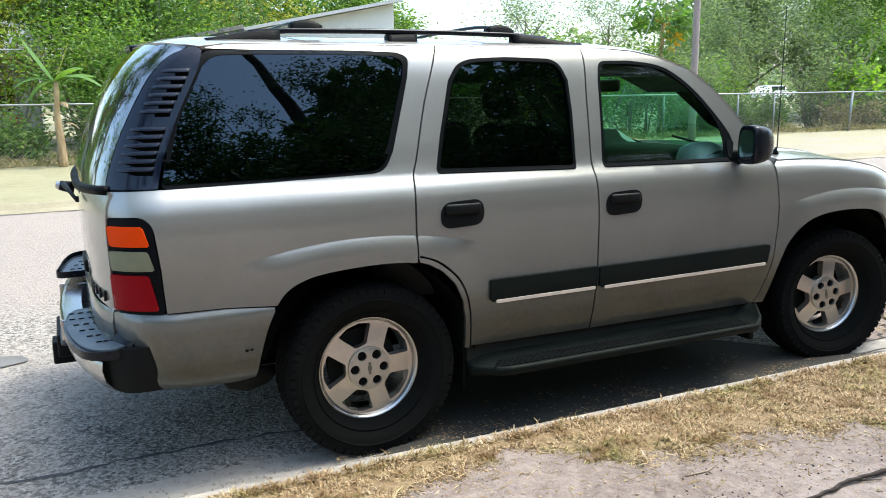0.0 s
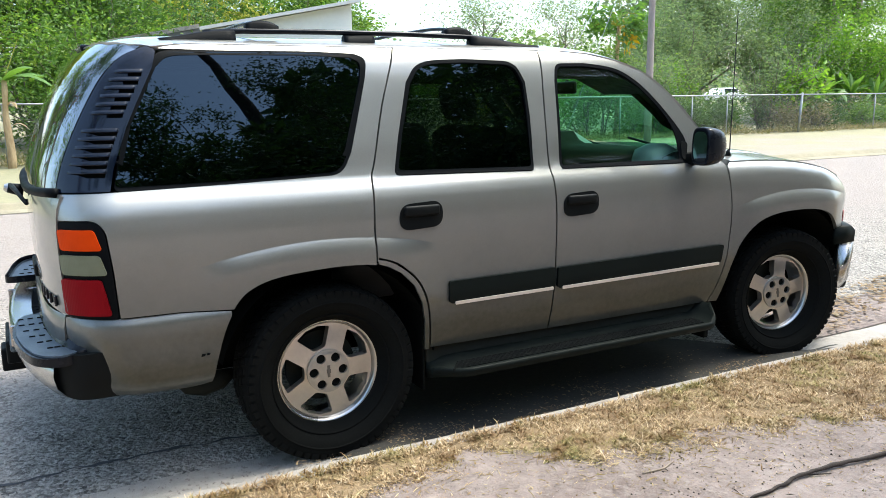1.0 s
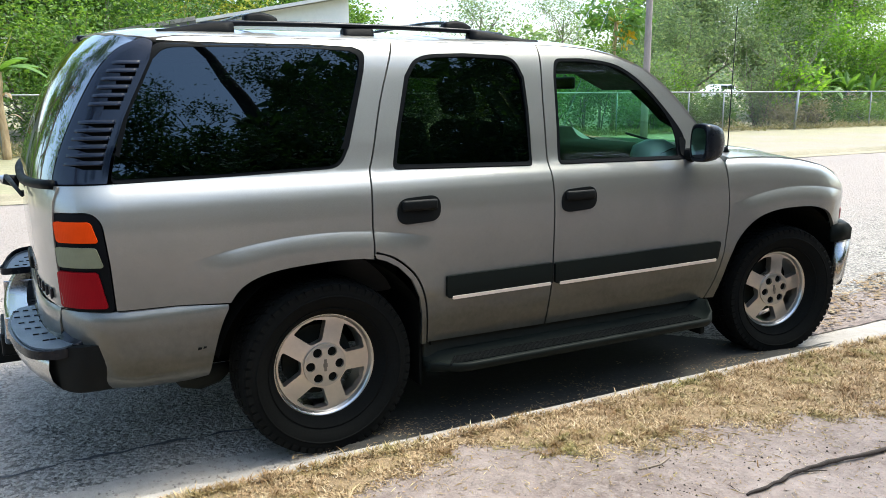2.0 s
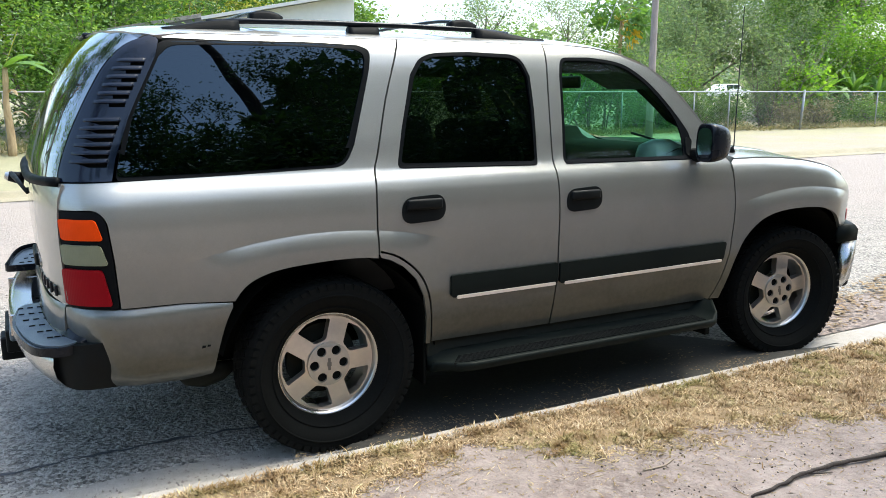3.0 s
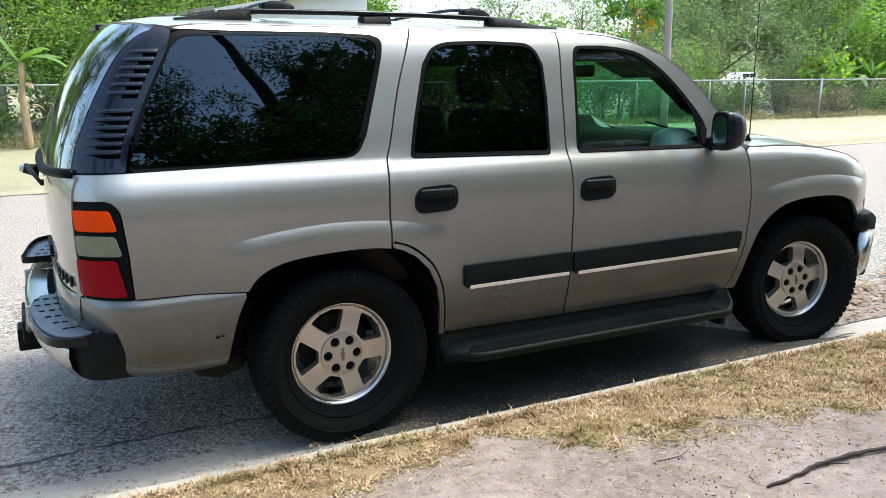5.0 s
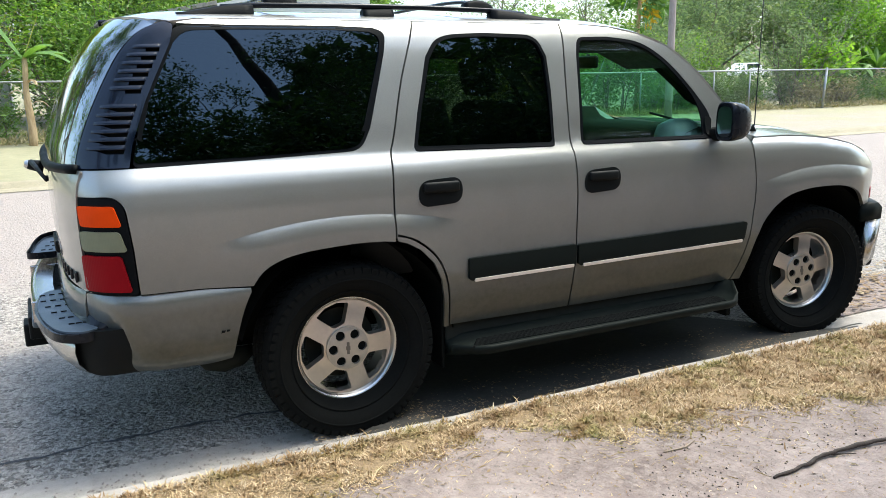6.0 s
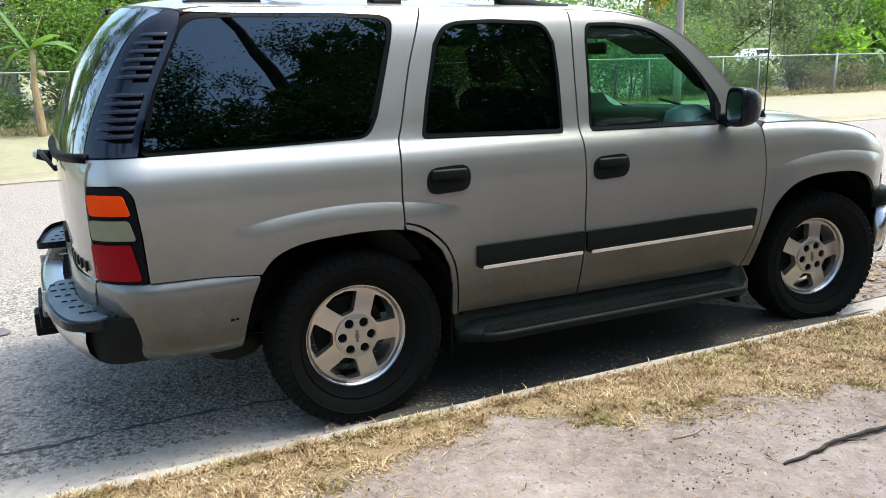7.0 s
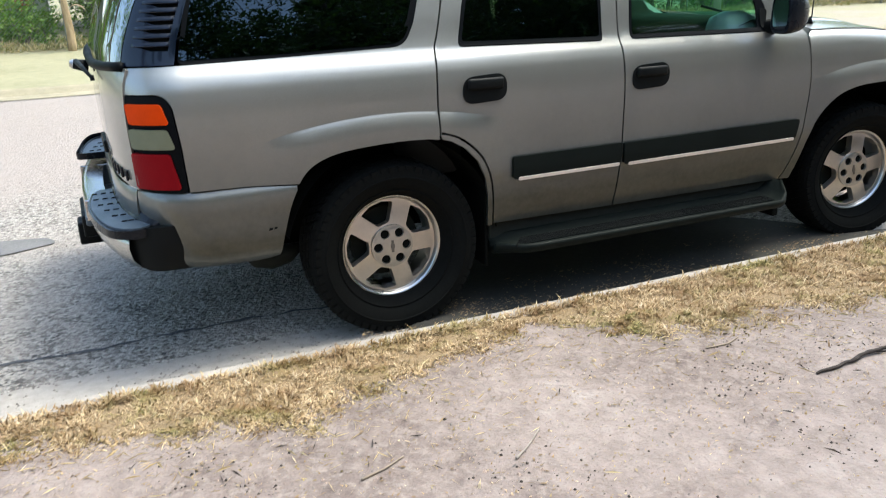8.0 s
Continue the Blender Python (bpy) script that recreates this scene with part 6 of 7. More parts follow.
def scatter(name, label, cat, n, xr, yr, size, mat, seed, flat=True, thin=1.0, zf=ground_z, dens=None, off=0.001):
    """Small angular bits lying about, joined."""
    r = np.random.RandomState(seed)
    V, F = [], []
    k = 0
    while k < n:
        x, y = r.uniform(*xr), r.uniform(*yr)
        if dens and r.rand() > dens(x, y):
            continue
        s = size * (0.35 + r.rand() ** 2.5 * 1.6)
        z = zf(x, y) + off
        a = r.rand() * math.tau
        o = len(V)
        if flat:
            ca, sa = math.cos(a), math.sin(a)
            w = s * r.uniform(0.25, 0.6) * thin
            for u, v, h in ((-s, 0, 0), (0, w, 0.25 * s * r.rand()), (s, 0, 0.35 * s * r.rand()), (0, -w, 0.25 * s * r.rand())):
                V.append((x + u * ca - v * sa, y + u * sa + v * ca, z + h + 0.002))
            F += [(o, o + 1, o + 2), (o, o + 2, o + 3)]
        else:
            for j in range(4):
                aa = a + j * math.pi / 2
                V.append((x + s * math.cos(aa) * r.uniform(0.7, 1.1), y + s * math.sin(aa) * r.uniform(0.7, 1.1), z - 0.3 * s))
            V.append((x + 0.3 * s * r.normal() * 0.5, y + 0.3 * s * r.normal() * 0.5, z + s * r.uniform(0.4, 0.8)))
            F += [(o, o + 1, o + 4), (o + 1, o + 2, o + 4), (o + 2, o + 3, o + 4), (o + 3, o, o + 4)]
        k += 1
    ob = raw(name, V, F, M[mat])
    return tagged(ob, label, cat, kind="stuff")


scatter("pebbles", "small grey pebbles and clods scattered on the soil", "pebbles", 6500, (-2.2, 4.5), (-3.6, -1.5), 0.0036, "pebble", 3, flat=False, dens=lambda x, y: 0.35 + 0.6 * (noise.noise(Vector((x * 2, y * 2, 1))) > 0))
scatter("soil_specks", "tiny dark crumbs and bark bits on the soil", "soil crumbs", 4500, (-2.2, 4.2), (-3.5, -1.5), 0.0050, "litter", 14)
scatter("soil_litter", "brown leaf bits and straw on the soil", "leaf litter", 1500, (-2.4, 4.5), (-3.4, -1.4), 0.007, "litter", 4)
M["clod"] = plain("soil_clods", (0.34, 0.255, 0.205), 0.95, grain=30, vary=0.3)
scatter("soil_clods", "small crumbled clods lying on the bare soil", "clods", 1500, (-2.2, 4.2), (-3.5, -1.6), 0.0085, "clod", 23, flat=False, dens=lambda x, y: 0.2 + 0.8 * (noise.noise(Vector((x * 1.3, y * 1.3, 6))) > 0.05), off=-0.001)
scatter("dark_crumbs", "dark crumbs of bark and soil in drifts on the bare ground", "soil crumbs", 1500, (-1.4, 3.6), (-3.3, -1.75), 0.0048, "stick", 37, flat=False, dens=lambda x, y: 0.04 + 0.96 * (noise.noise(Vector((x * 1.6, y * 2.2, 9))) > 0.12))
scatter("twig_bits", "short dark broken twig bits on the soil", "twigs", 190, (-2.2, 4.2), (-3.3, -1.7), 0.019, "stick", 29, thin=0.12)
scatter("loose_straw", "loose broken straw along the edge of the grass", "straw", 10000, (-2.4, 4.4), (-2.9, -1.45), 0.016, "straw", 15, thin=0.1, dens=lambda x, y: math.exp(-max(0.0, hermite(GRASS_EDGE, x) + 0.05 - y) * 5.0))
road_z = lambda x, y: 0.006
scatter("gutter_litter", "dead leaves and dirt drifted in the gutter", "leaf litter", 2600, (3.2, 7.5), (-1.0, 0.1), 0.022, "litter", 6, zf=lambda x, y: 0.018 + 0.02 * max(0, noise.noise(Vector((x * 2, y * 3, 0)))), dens=lambda x, y: max(0, 1 - abs(y + 0.42 - 0.16 * (x - 4)) * 2.6))
scatter("kerb_litter", "dry grass bits and leaves against the kerb", "leaf litter", 4200, (-0.2, 3.0), (-1.19, -0.62), 0.0065, "litter", 8, zf=lambda x, y: 0.004 if y < -1.02 else 0.018, dens=lambda x, y: (0.15 + 0.85 * (noise.noise(Vector((x * 3, y * 4, 2))) > 0.0)) * max(0.05, 1 - abs(y + 1.0) * 3))
scatter("road_gravel", "loose gravel chips on the asphalt", "gravel", 6000, (-4.5, 1.5), (-0.75, 3.2), 0.006, "pebble", 9, flat=False, zf=lambda x, y: 0.006 + 0.03 * smooth01((y + 0.6) / 3), dens=lambda x, y: 0.8 if y < 1 else 0.35)


scatter("gutter_grit", "grit and crumbs washed along the gutter", "grit", 3200, (-4.5, 0.4), (-1.12, -0.5), 0.005, "pebble", 19, flat=False, zf=lambda x, y: 0.0, dens=lambda x, y: 0.25 + 0.75 * (noise.noise(Vector((x * 1.5, y * 5, 3))) > 0.1))


def flat_patch(name, label, cat, pts, mat, z):
    V = [(p.x, p.y, z(p.x, p.y)) for p in outline(pts, 0.08)]
    b = bmesh.new()
    f = b.faces.new([b.verts.new(v) for v in V])
    ob = part(name, b, mat)
    return tagged(ob, label, cat, kind="structure")


M["patch"] = plain("grey_patch_asphalt", (0.125, 0.12, 0.115), 0.85, grain=70, vary=0.35, bump=0.4)
M["tar"] = plain("dark_patch_asphalt", (0.055, 0.055, 0.058), 0.8, grain=90, vary=0.3, bump=0.4)
rz = lambda x, y: 0.004 + 0.03 * smooth01((y + 0.6) / 3) * smooth01((9.2 - y) / 3) + 0.007
flat_patch("road_patch", "darker asphalt repair patch in the street", "road patch", [(-3.4, 1.05, .1), (-1.75, 1.1, .1), (-1.46, 1.22, .05), (-1.52, 1.36, .05), (-2.2, 1.5, .1), (-3.4, 1.55, .1)], M["patch"], rz)
V, F = [], []
xs = list(np.arange(-6.0, 0.6, 0.02))
for x in xs:
    c = -0.52 + 0.035 * noise.noise(Vector((x * 1.9, 0, 0))) + 0.030 * noise.noise(Vector((x * 9, 3, 0))) + 0.012 * noise.noise(Vector((x * 31, 3, 0)))
    w = max(0.0015, 0.007 + 0.014 * noise.noise(Vector((x * 7, 8, 0))))
    V += [(x, c - w, 0.0075), (x, c + w, 0.0095)]
F = [(2 * i, 2 * i + 2, 2 * i + 3, 2 * i + 1) for i in range(len(xs) - 1)]
tagged(raw("road_crack", V, F, M["tar"]), "dark ragged crack along the asphalt's edge", "road crack", kind="structure")

# ---- across the street: fence ----
fence = thing("chain_link_fence", "galvanised chain-link fence with a top rail, weeds along its foot", "fence", (0, FENCE_Y, 0.1))
F_TOP = 1.47
posts = [-14.5, -11.4, -8.3, -5.2, -2.1 + 0.9, 2.0, 5.1, 8.2, 11.3, 14.4, 17.3, 20.6, 22.35, 26.4, 30.9, 34, 37, 40, 44, 48]
for x in posts:
    big = abs(x - 26.4) < 0.1
    r = 0.048 if big else 0.024
    pst = part("post", tube([(x - (0.12 if big else 0), 0, -0.1), (x, 0, F_TOP + (0.04 if big else -0.02))], r, 10), M["galv"], fence, smooth=True)
    if big:
        part("post_cap", tube([(x, 0, F_TOP + 0.03), (x, 0, F_TOP + 0.08)], [0.055, 0.02], 10), M["galv"], pst)
part("top_rail", tube([(x, 0.0, F_TOP + 0.012 * noise.noise(Vector((x * 0.5, 0, 0)))) for x in np.arange(-18, 52, 2.0)], 0.024, 8), M["galv"], fence, smooth=True)


def chain_link(x0, x1, z0, z1, pitch, w):
    V, F = [], []
    h = z1 - z0
    n = int((x1 - x0 + h) / pitch)
    for k in range(n):
        for sgn in (1, -1):
            xa = x0 + k * pitch - (h if sgn > 0 else 0)
            a, b = Vector((xa, 0, z0)), Vector((xa + h if sgn > 0 else xa - h, 0, z1))
            y = 0.003 * sgn
            o = len(V)
            V += [(a.x - w, y, a.z), (a.x + w, y, a.z), (b.x + w, y, b.z), (b.x - w, y, b.z)]
            F.append((o, o + 1, o + 2, o + 3))
    return V, F


V, F = chain_link(-17, 51, 0.02, F_TOP - 0.03, 0.085, 0.0022)
tagged(raw("wire_mesh", V, F, M["galv"], fence), kind="stuff")

# ---- utility pole, wires ----
PX, PY = at_ray(0.905, 16.3), 16.3
pole = thing("utility_pole", "weathered grey wooden utility pole behind the verge", "utility pole", (PX, PY, 0.1))
part("shaft", tube([(0.03 * i / 9, 0, i - 0.2) for i in range(10)], [0.128 - 0.005 * i for i in range(10)], 12), M["pole"], pole, smooth=True)
part("crossarm", box((-0.9, -0.06, 8.1), (0.9, 0.06, 8.22), 0.01), M["pole"], pole)
for ex in (-5.1, -3.6):
    part("guy_wire", tube([(0, 0, 7.6), (ex, -0.1, -0.1)], 0.010, 5), M["galv"], pole)
line = thing("service_cable", "pale service cable sagging to the shed's eave", "cable", (0.75, 22.0, 3.1))
part("strand", tube([(-14 * f, 0.0, 0.06 + 0.10 * f - 0.35 * math.sin(math.pi * f) * 0.4) for f in np.linspace(0, 1, 15)], 0.022, 6), M["cable"], line)

# ---- buildings ----
shed = thing("shed", "white-sided shed with a dark-edged low sloping roof and open porch", "shed", (6.0, 22.0, 0.17))
zroof = lambda x: 2.93 + 0.2 * (x + 5.25)                # height above the base, along the front
b = bmesh.new()
for x0, x1 in ((-2.4, 3.4),):
    q = [b.verts.new(p) for p in ((x0, 0, -0.1), (x1, 0, -0.1), (x1, 0, zroof(x1) - 0.12), (x0, 0, zroof(x0) - 0.12), (x0, 5, -0.1), (x1, 5, -0.1), (x1, 5, zroof(x1) - 0.12), (x0, 5, zroof(x0) - 0.12))]
    for f in ((0, 1, 2, 3), (5, 4, 7, 6), (1, 5, 6, 2), (4, 0, 3, 7), (3, 2, 6, 7)):
        b.faces.new([q[i] for i in f])
part("wall", b, M["whitewall"], shed)
for k in range(9):
    z = 0.35 + 0.36 * k
    x0 = max(-2.4, -5.25 + (z + 0.2 - 2.93) / 0.2)
    part("siding_board", box((x0, -0.02, z), (3.4, 0.001, z + 0.33), 0.004), M["whitewall"], shed)
b = bmesh.new()
q = [b.verts.new(p) for p in ((-5.35, -0.45, zroof(-5.35) - 0.10), (3.6, -0.45, zroof(3.6) - 0.10), (3.6, -0.45, zroof(3.6)), (-5.35, -0.45, zroof(-5.35)), (-5.35, 5.4, zroof(-5.35) - 0.10), (3.6, 5.4, zroof(3.6) - 0.10), (3.6, 5.4, zroof(3.6)), (-5.35, 5.4, zroof(-5.35)))]
for f in ((0, 1, 2, 3), (5, 4, 7, 6), (1, 5, 6, 2), (4, 0, 3, 7), (3, 2, 6, 7), (4, 5, 1, 0)):
    b.faces.new([q[i] for i in f])
rf = part("roof", b, M["roofmetal"], shed, "pale sheet roof")
part("soffit", box((0, 0.01, -0.24), (3.7, 0.05, -0.03), 0.005, Matrix.Translation((-5.36, -0.47, zroof(-5.36))) @ Matrix.Rotation(-math.atan(0.2), 4, "Y")), M["roofing"], rf)
M["board"] = plain("weathered_grey_board", (0.27, 0.245, 0.22), 0.8, grain=12, vary=0.6)
part("fascia", box((0, -0.02, -0.04), (3.7, 0.02, 0.08), 0.005, Matrix.Translation((-5.36, -0.47, zroof(-5.36))) @ Matrix.Rotation(-math.atan(0.2), 4, "Y")), M["board"], rf, "weathered grey fascia")
for k in range(7):
    part("rafter", box((-5.2 + 0.5 * k, -0.42, zroof(-5.2 + 0.5 * k) - 0.22), (-5.14 + 0.5 * k, 5.2, zroof(-5.2 + 0.5 * k) - 0.10)), M["roofing"], rf)
for x in (-5.0, -2.6):
    part("porch_post", box((x - 0.06, -0.1, -0.1), (x + 0.06, 0.02, zroof(x) - 0.1), 0.01), M["whitewall"], shed)

hl = thing("house", "grey-walled house with white trim half hidden by trees", "house", (-5.6, 27.0, 0.28))
part("wall", box((-5, 0, -0.2), (4.0, 6, 3.0), 0.01), M["greywall"], hl)
b = bmesh.new()
q = [b.verts.new(p) for p in ((-5.4, -0.6, 2.95), (4.3, -0.6, 2.95), (4.3, 3, 4.3), (-5.4, 3, 4.3), (4.3, 6.6, 2.95), (-5.4, 6.6, 2.95))]
for f in ((0, 1, 2, 3), (3, 2, 4, 5), (1, 4, 2), (0, 3, 5), (0, 5, 4, 1)):
    b.faces.new([q[i] for i in f])
part("roof", b, M["roofmetal"], hl)
part("fascia", box((-5.4, -0.64, 2.78), (4.3, -0.60, 2.98), 0.005), M["whitewall"], hl)
for x in (-1.0, 2.2):
    w = part("window", box((x, -0.04, 1.0), (x + 1.1, 0.02, 2.2), 0.01), M["whitewall"], hl)
    part("pane", box((x + 0.08, -0.05, 1.08), (x + 1.02, -0.03, 2.12)), M["glass_dark"], w)
part("door", box((3.35, -0.04, 0.0), (3.95, 0.02, 2.0), 0.01), M["whitewall"], hl)
red = thing("garden_chair", "red plastic garden chair by the house wall", "chair", (-2.42, 26.3, 0.28))
part("seat", box((-0.25, -0.25, 0.40), (0.25, 0.25, 0.45), 0.015), M["red_plastic"], red)
part("backrest", box((-0.25, 0.20, 0.45), (0.25, 0.25, 0.95), 0.015), M["red_plastic"], red)
for dx in (-0.22, 0.22):
    for dy in (-0.22, 0.22):
        part("leg", tube([(dx, dy, 0), (dx * 0.95, dy * 0.95, 0.41)], 0.02, 6), M["red_plastic"], red)

hr = thing("house", "pale house with a blue-grey shingle roof behind the trees", "house", (64.0, 30.0, 0.34))
part("wall", box((-5, 0, -0.3), (8, 7, 2.6), 0.01), M["whitewall"], hr)
b = bmesh.new()
q = [b.verts.new(p) for p in ((-5.6, -0.6, 2.5), (8.6, -0.6, 2.5), (8.6, 3.5, 4.5), (-5.6, 3.5, 4.5), (8.6, 7.6, 2.5), (-5.6, 7.6, 2.5))]
for f in ((0, 1, 2, 3), (3, 2, 4, 5), (1, 4, 2), (0, 3, 5), (0, 5, 4, 1)):
    b.faces.new([q[i] for i in f])
part("roof", b, M["blueroof"], hr)
for x in (-3.5, 0.5, 4.0):
    w = part("window", box((x, -0.04, 0.9), (x + 1.2, 0.02, 2.0), 0.01), M["whitewall"], hr)
    part("pane", box((x + 0.08, -0.05, 0.98), (x + 1.12, -0.03, 1.92)), M["glass_dark"], w)

# parked white car far behind the fence
wc = thing("parked_car", "white sedan parked far behind the fence", "car", (57.0, 50.0, 0.80))
b = bmesh.new()
prof = [(-2.2, 0.35), (-2.25, 0.75), (-1.7, 0.90), (-1.0, 1.42), (0.4, 1.46), (1.1, 0.98), (2.1, 0.85), (2.25, 0.60), (2.2, 0.32)]
L = [b.verts.new((x, -0.85 + 0.12 * (z > 1), z)) for x, z in prof]
R = [b.verts.new((x, 0.85 - 0.12 * (z > 1), z)) for x, z in prof]
b.faces.new(L)
b.faces.new(R[::-1])
for i in range(len(prof)):
    j = (i + 1) % len(prof)
    b.faces.new((L[j], L[i], R[i], R[j]))
bmesh.ops.bevel(b, geom=list(b.edges), offset=0.05, segments=2, affect="EDGES")
part("body", b, M["whitecar"], wc, smooth=False)
for x0, x1 in ((-0.95, -0.2), (-0.12, 0.62)):
    part("window", box((x0, -0.84, 1.0), (x1, -0.76, 1.34), 0.02), M["glass_dark"], wc)
for x in (-1.4, 1.4):
    for s in (-1, 1):
        part("wheel", revolve([(0.0, 0.1 * s), (0.2, 0.1 * s), (0.32, 0.08 * s), (0.32, -0.1 * s)], (x, s * 0.78, 0.32), 20), M["rubber"], wc)

# ---- planting across the street ----
banana((at_ray(0.003, 17.1), 17.1, 0.1), 2.05,
       [(-0.5, 0.1, 1.0, 1.15, 0.36, 0.35, "leaf_banana"), (0.38, 0.0, 1.0, 1.05, 0.14, 0.1, "leaf_yellow"), (0.9, -0.1, 0.8, 1.35, 0.36, 1.9, "leaf_banana"), (0.8, 0.2, 0.6, 1.0, 0.40, 1.0, "leaf_banana"), (0.5, -0.5, 0.9, 1.0, 0.36, 1.3, "leaf_banana"), (-0.4, -0.1, 0.2, 0.9, 0.30, 2.4, "leaf_banana"), (-0.8, 0.0, 0.6, 1.0, 0.32, 1.6, "leaf_banana")],
       "tan-stemmed banana plant with a few ragged leaves", 3)
pap = thing("papaya_tree", "slim papaya tree with yellowing leaves", "tree", (at_ray(0.84, 19.8), 19.8, 0.1))
pap.scale = (1.2, 1.2, 1.2)
part("trunk", tube([(0.05 * math.sin(i), 0, 0.5 * i - 0.1) for i in range(8)], [0.10 - 0.006 * i for i in range(8)], 8), M["bark_pale"], pap, smooth=True)
nr = np.random.RandomState(4)
pts = []
for k in range(16):
    a, e = k * 2.4, nr.uniform(-0.5, 0.9)
    tip = Vector((math.cos(a) * 0.75, math.sin(a) * 0.75, 3.3 + 0.5 * e))
    stalk = part("stalk", tube([(0, 0, 3.35), (tip.x * 0.5, tip.y * 0.5, 3.45 + 0.35 * e), tip], [0.02, 0.014, 0.010], 5), M["leaf_yellow"], pap)
    for j in range(40):
        pts.append(tuple(tip + Vector(nr.normal(size=3)) * 0.17))
leaf_cloud("crown", pts, 0.24, M["leaf_banana"], pap, seed=8, droop=0.5)
leaf_cloud("dying_leaves", [(0.15 + 0.12 * a, -0.3 + 0.1 * b, 3.05 + 0.18 * c) for a, b, c in nr.normal(size=(40, 3))], 0.26, M["leaf_gold"], pap, "golden dying leaves", seed=9, droop=0.8)

TREES = [  # sight ratio, depth, height, spread, trunk, leaf, leaves, size, seed
    (-0.075, 24.6, 7.6, 2.8, 0.14, "leaf_lime", 9000, 0.17, 21), (0.06, 27.5, 7.6, 3.4, 0.22, "leaf_dark", 17000, 0.19, 22), (-0.05, 36.0, 10.0, 4.4, 0.22, "leaf_mid", 22000, 0.22, 31), (0.20, 28.5, 7.2, 3.2, 0.20, "leaf_mid", 16000, 0.19, 23),
    (0.33, 31.0, 7.4, 3.0, 0.20, "leaf_mid", 12000, 0.20, 24), (0.995, 26.0, 7.6, 3.0, 0.16, "leaf_olive", 22000, 0.13, 25), (1.185, 27.0, 7.4, 2.5, 0.16, "leaf_olive", 17000, 0.13, 26),
    (1.29, 29.5, 9.5, 3.6, 0.24, "leaf_mid", 24000, 0.18, 27), (1.72, 30.0, 8.5, 4.0, 0.25, "leaf_mid", 12000, 0.2, 29), (-0.35, 29.0, 8.5, 4.0, 0.25, "leaf_dark", 12000, 0.2, 30)]
WORDS = {"leaf_mid": "broad-leaved green tree behind the fence", "leaf_dark": "dense dark green tree behind the houses", "leaf_olive": "feathery olive-green tree behind the fence", "leaf_lime": "sunlit yellow-green tree overhanging the house"}
for ratio, y, h, sp, tr, lf, n, sz, sd in TREES:
    tree("tree", WORDS[lf], (at_ray(ratio, y), y, 0.1 + 0.022 * (y - 19)), h, sp, tr, lf, n, sz, sd, lean=(0.2, 0), first=(0.26 if lf == "leaf_olive" else 0.62 if lf == "leaf_lime" else 0.45 if sd == 27 else 0.36), fuzz=(0.7 if lf == "leaf_olive" else 0.42), group="trees behind the fence")
tree("bare_tree", "pale thin-leaved tree with bare twigs against the sky", (at_ray(0.60, 34), 34, 0.4), 7.2, 3.4, 0.14, "leaf_olive", 3600, 0.14, 41, depth=3, fuzz=0.5)
tree("bare_tree", "pale thin-leaved tree with bare twigs against the sky", (at_ray(0.74, 36), 36, 0.4), 7.6, 3.6, 0.14, "leaf_olive", 4200, 0.14, 42, depth=3, fuzz=0.5)
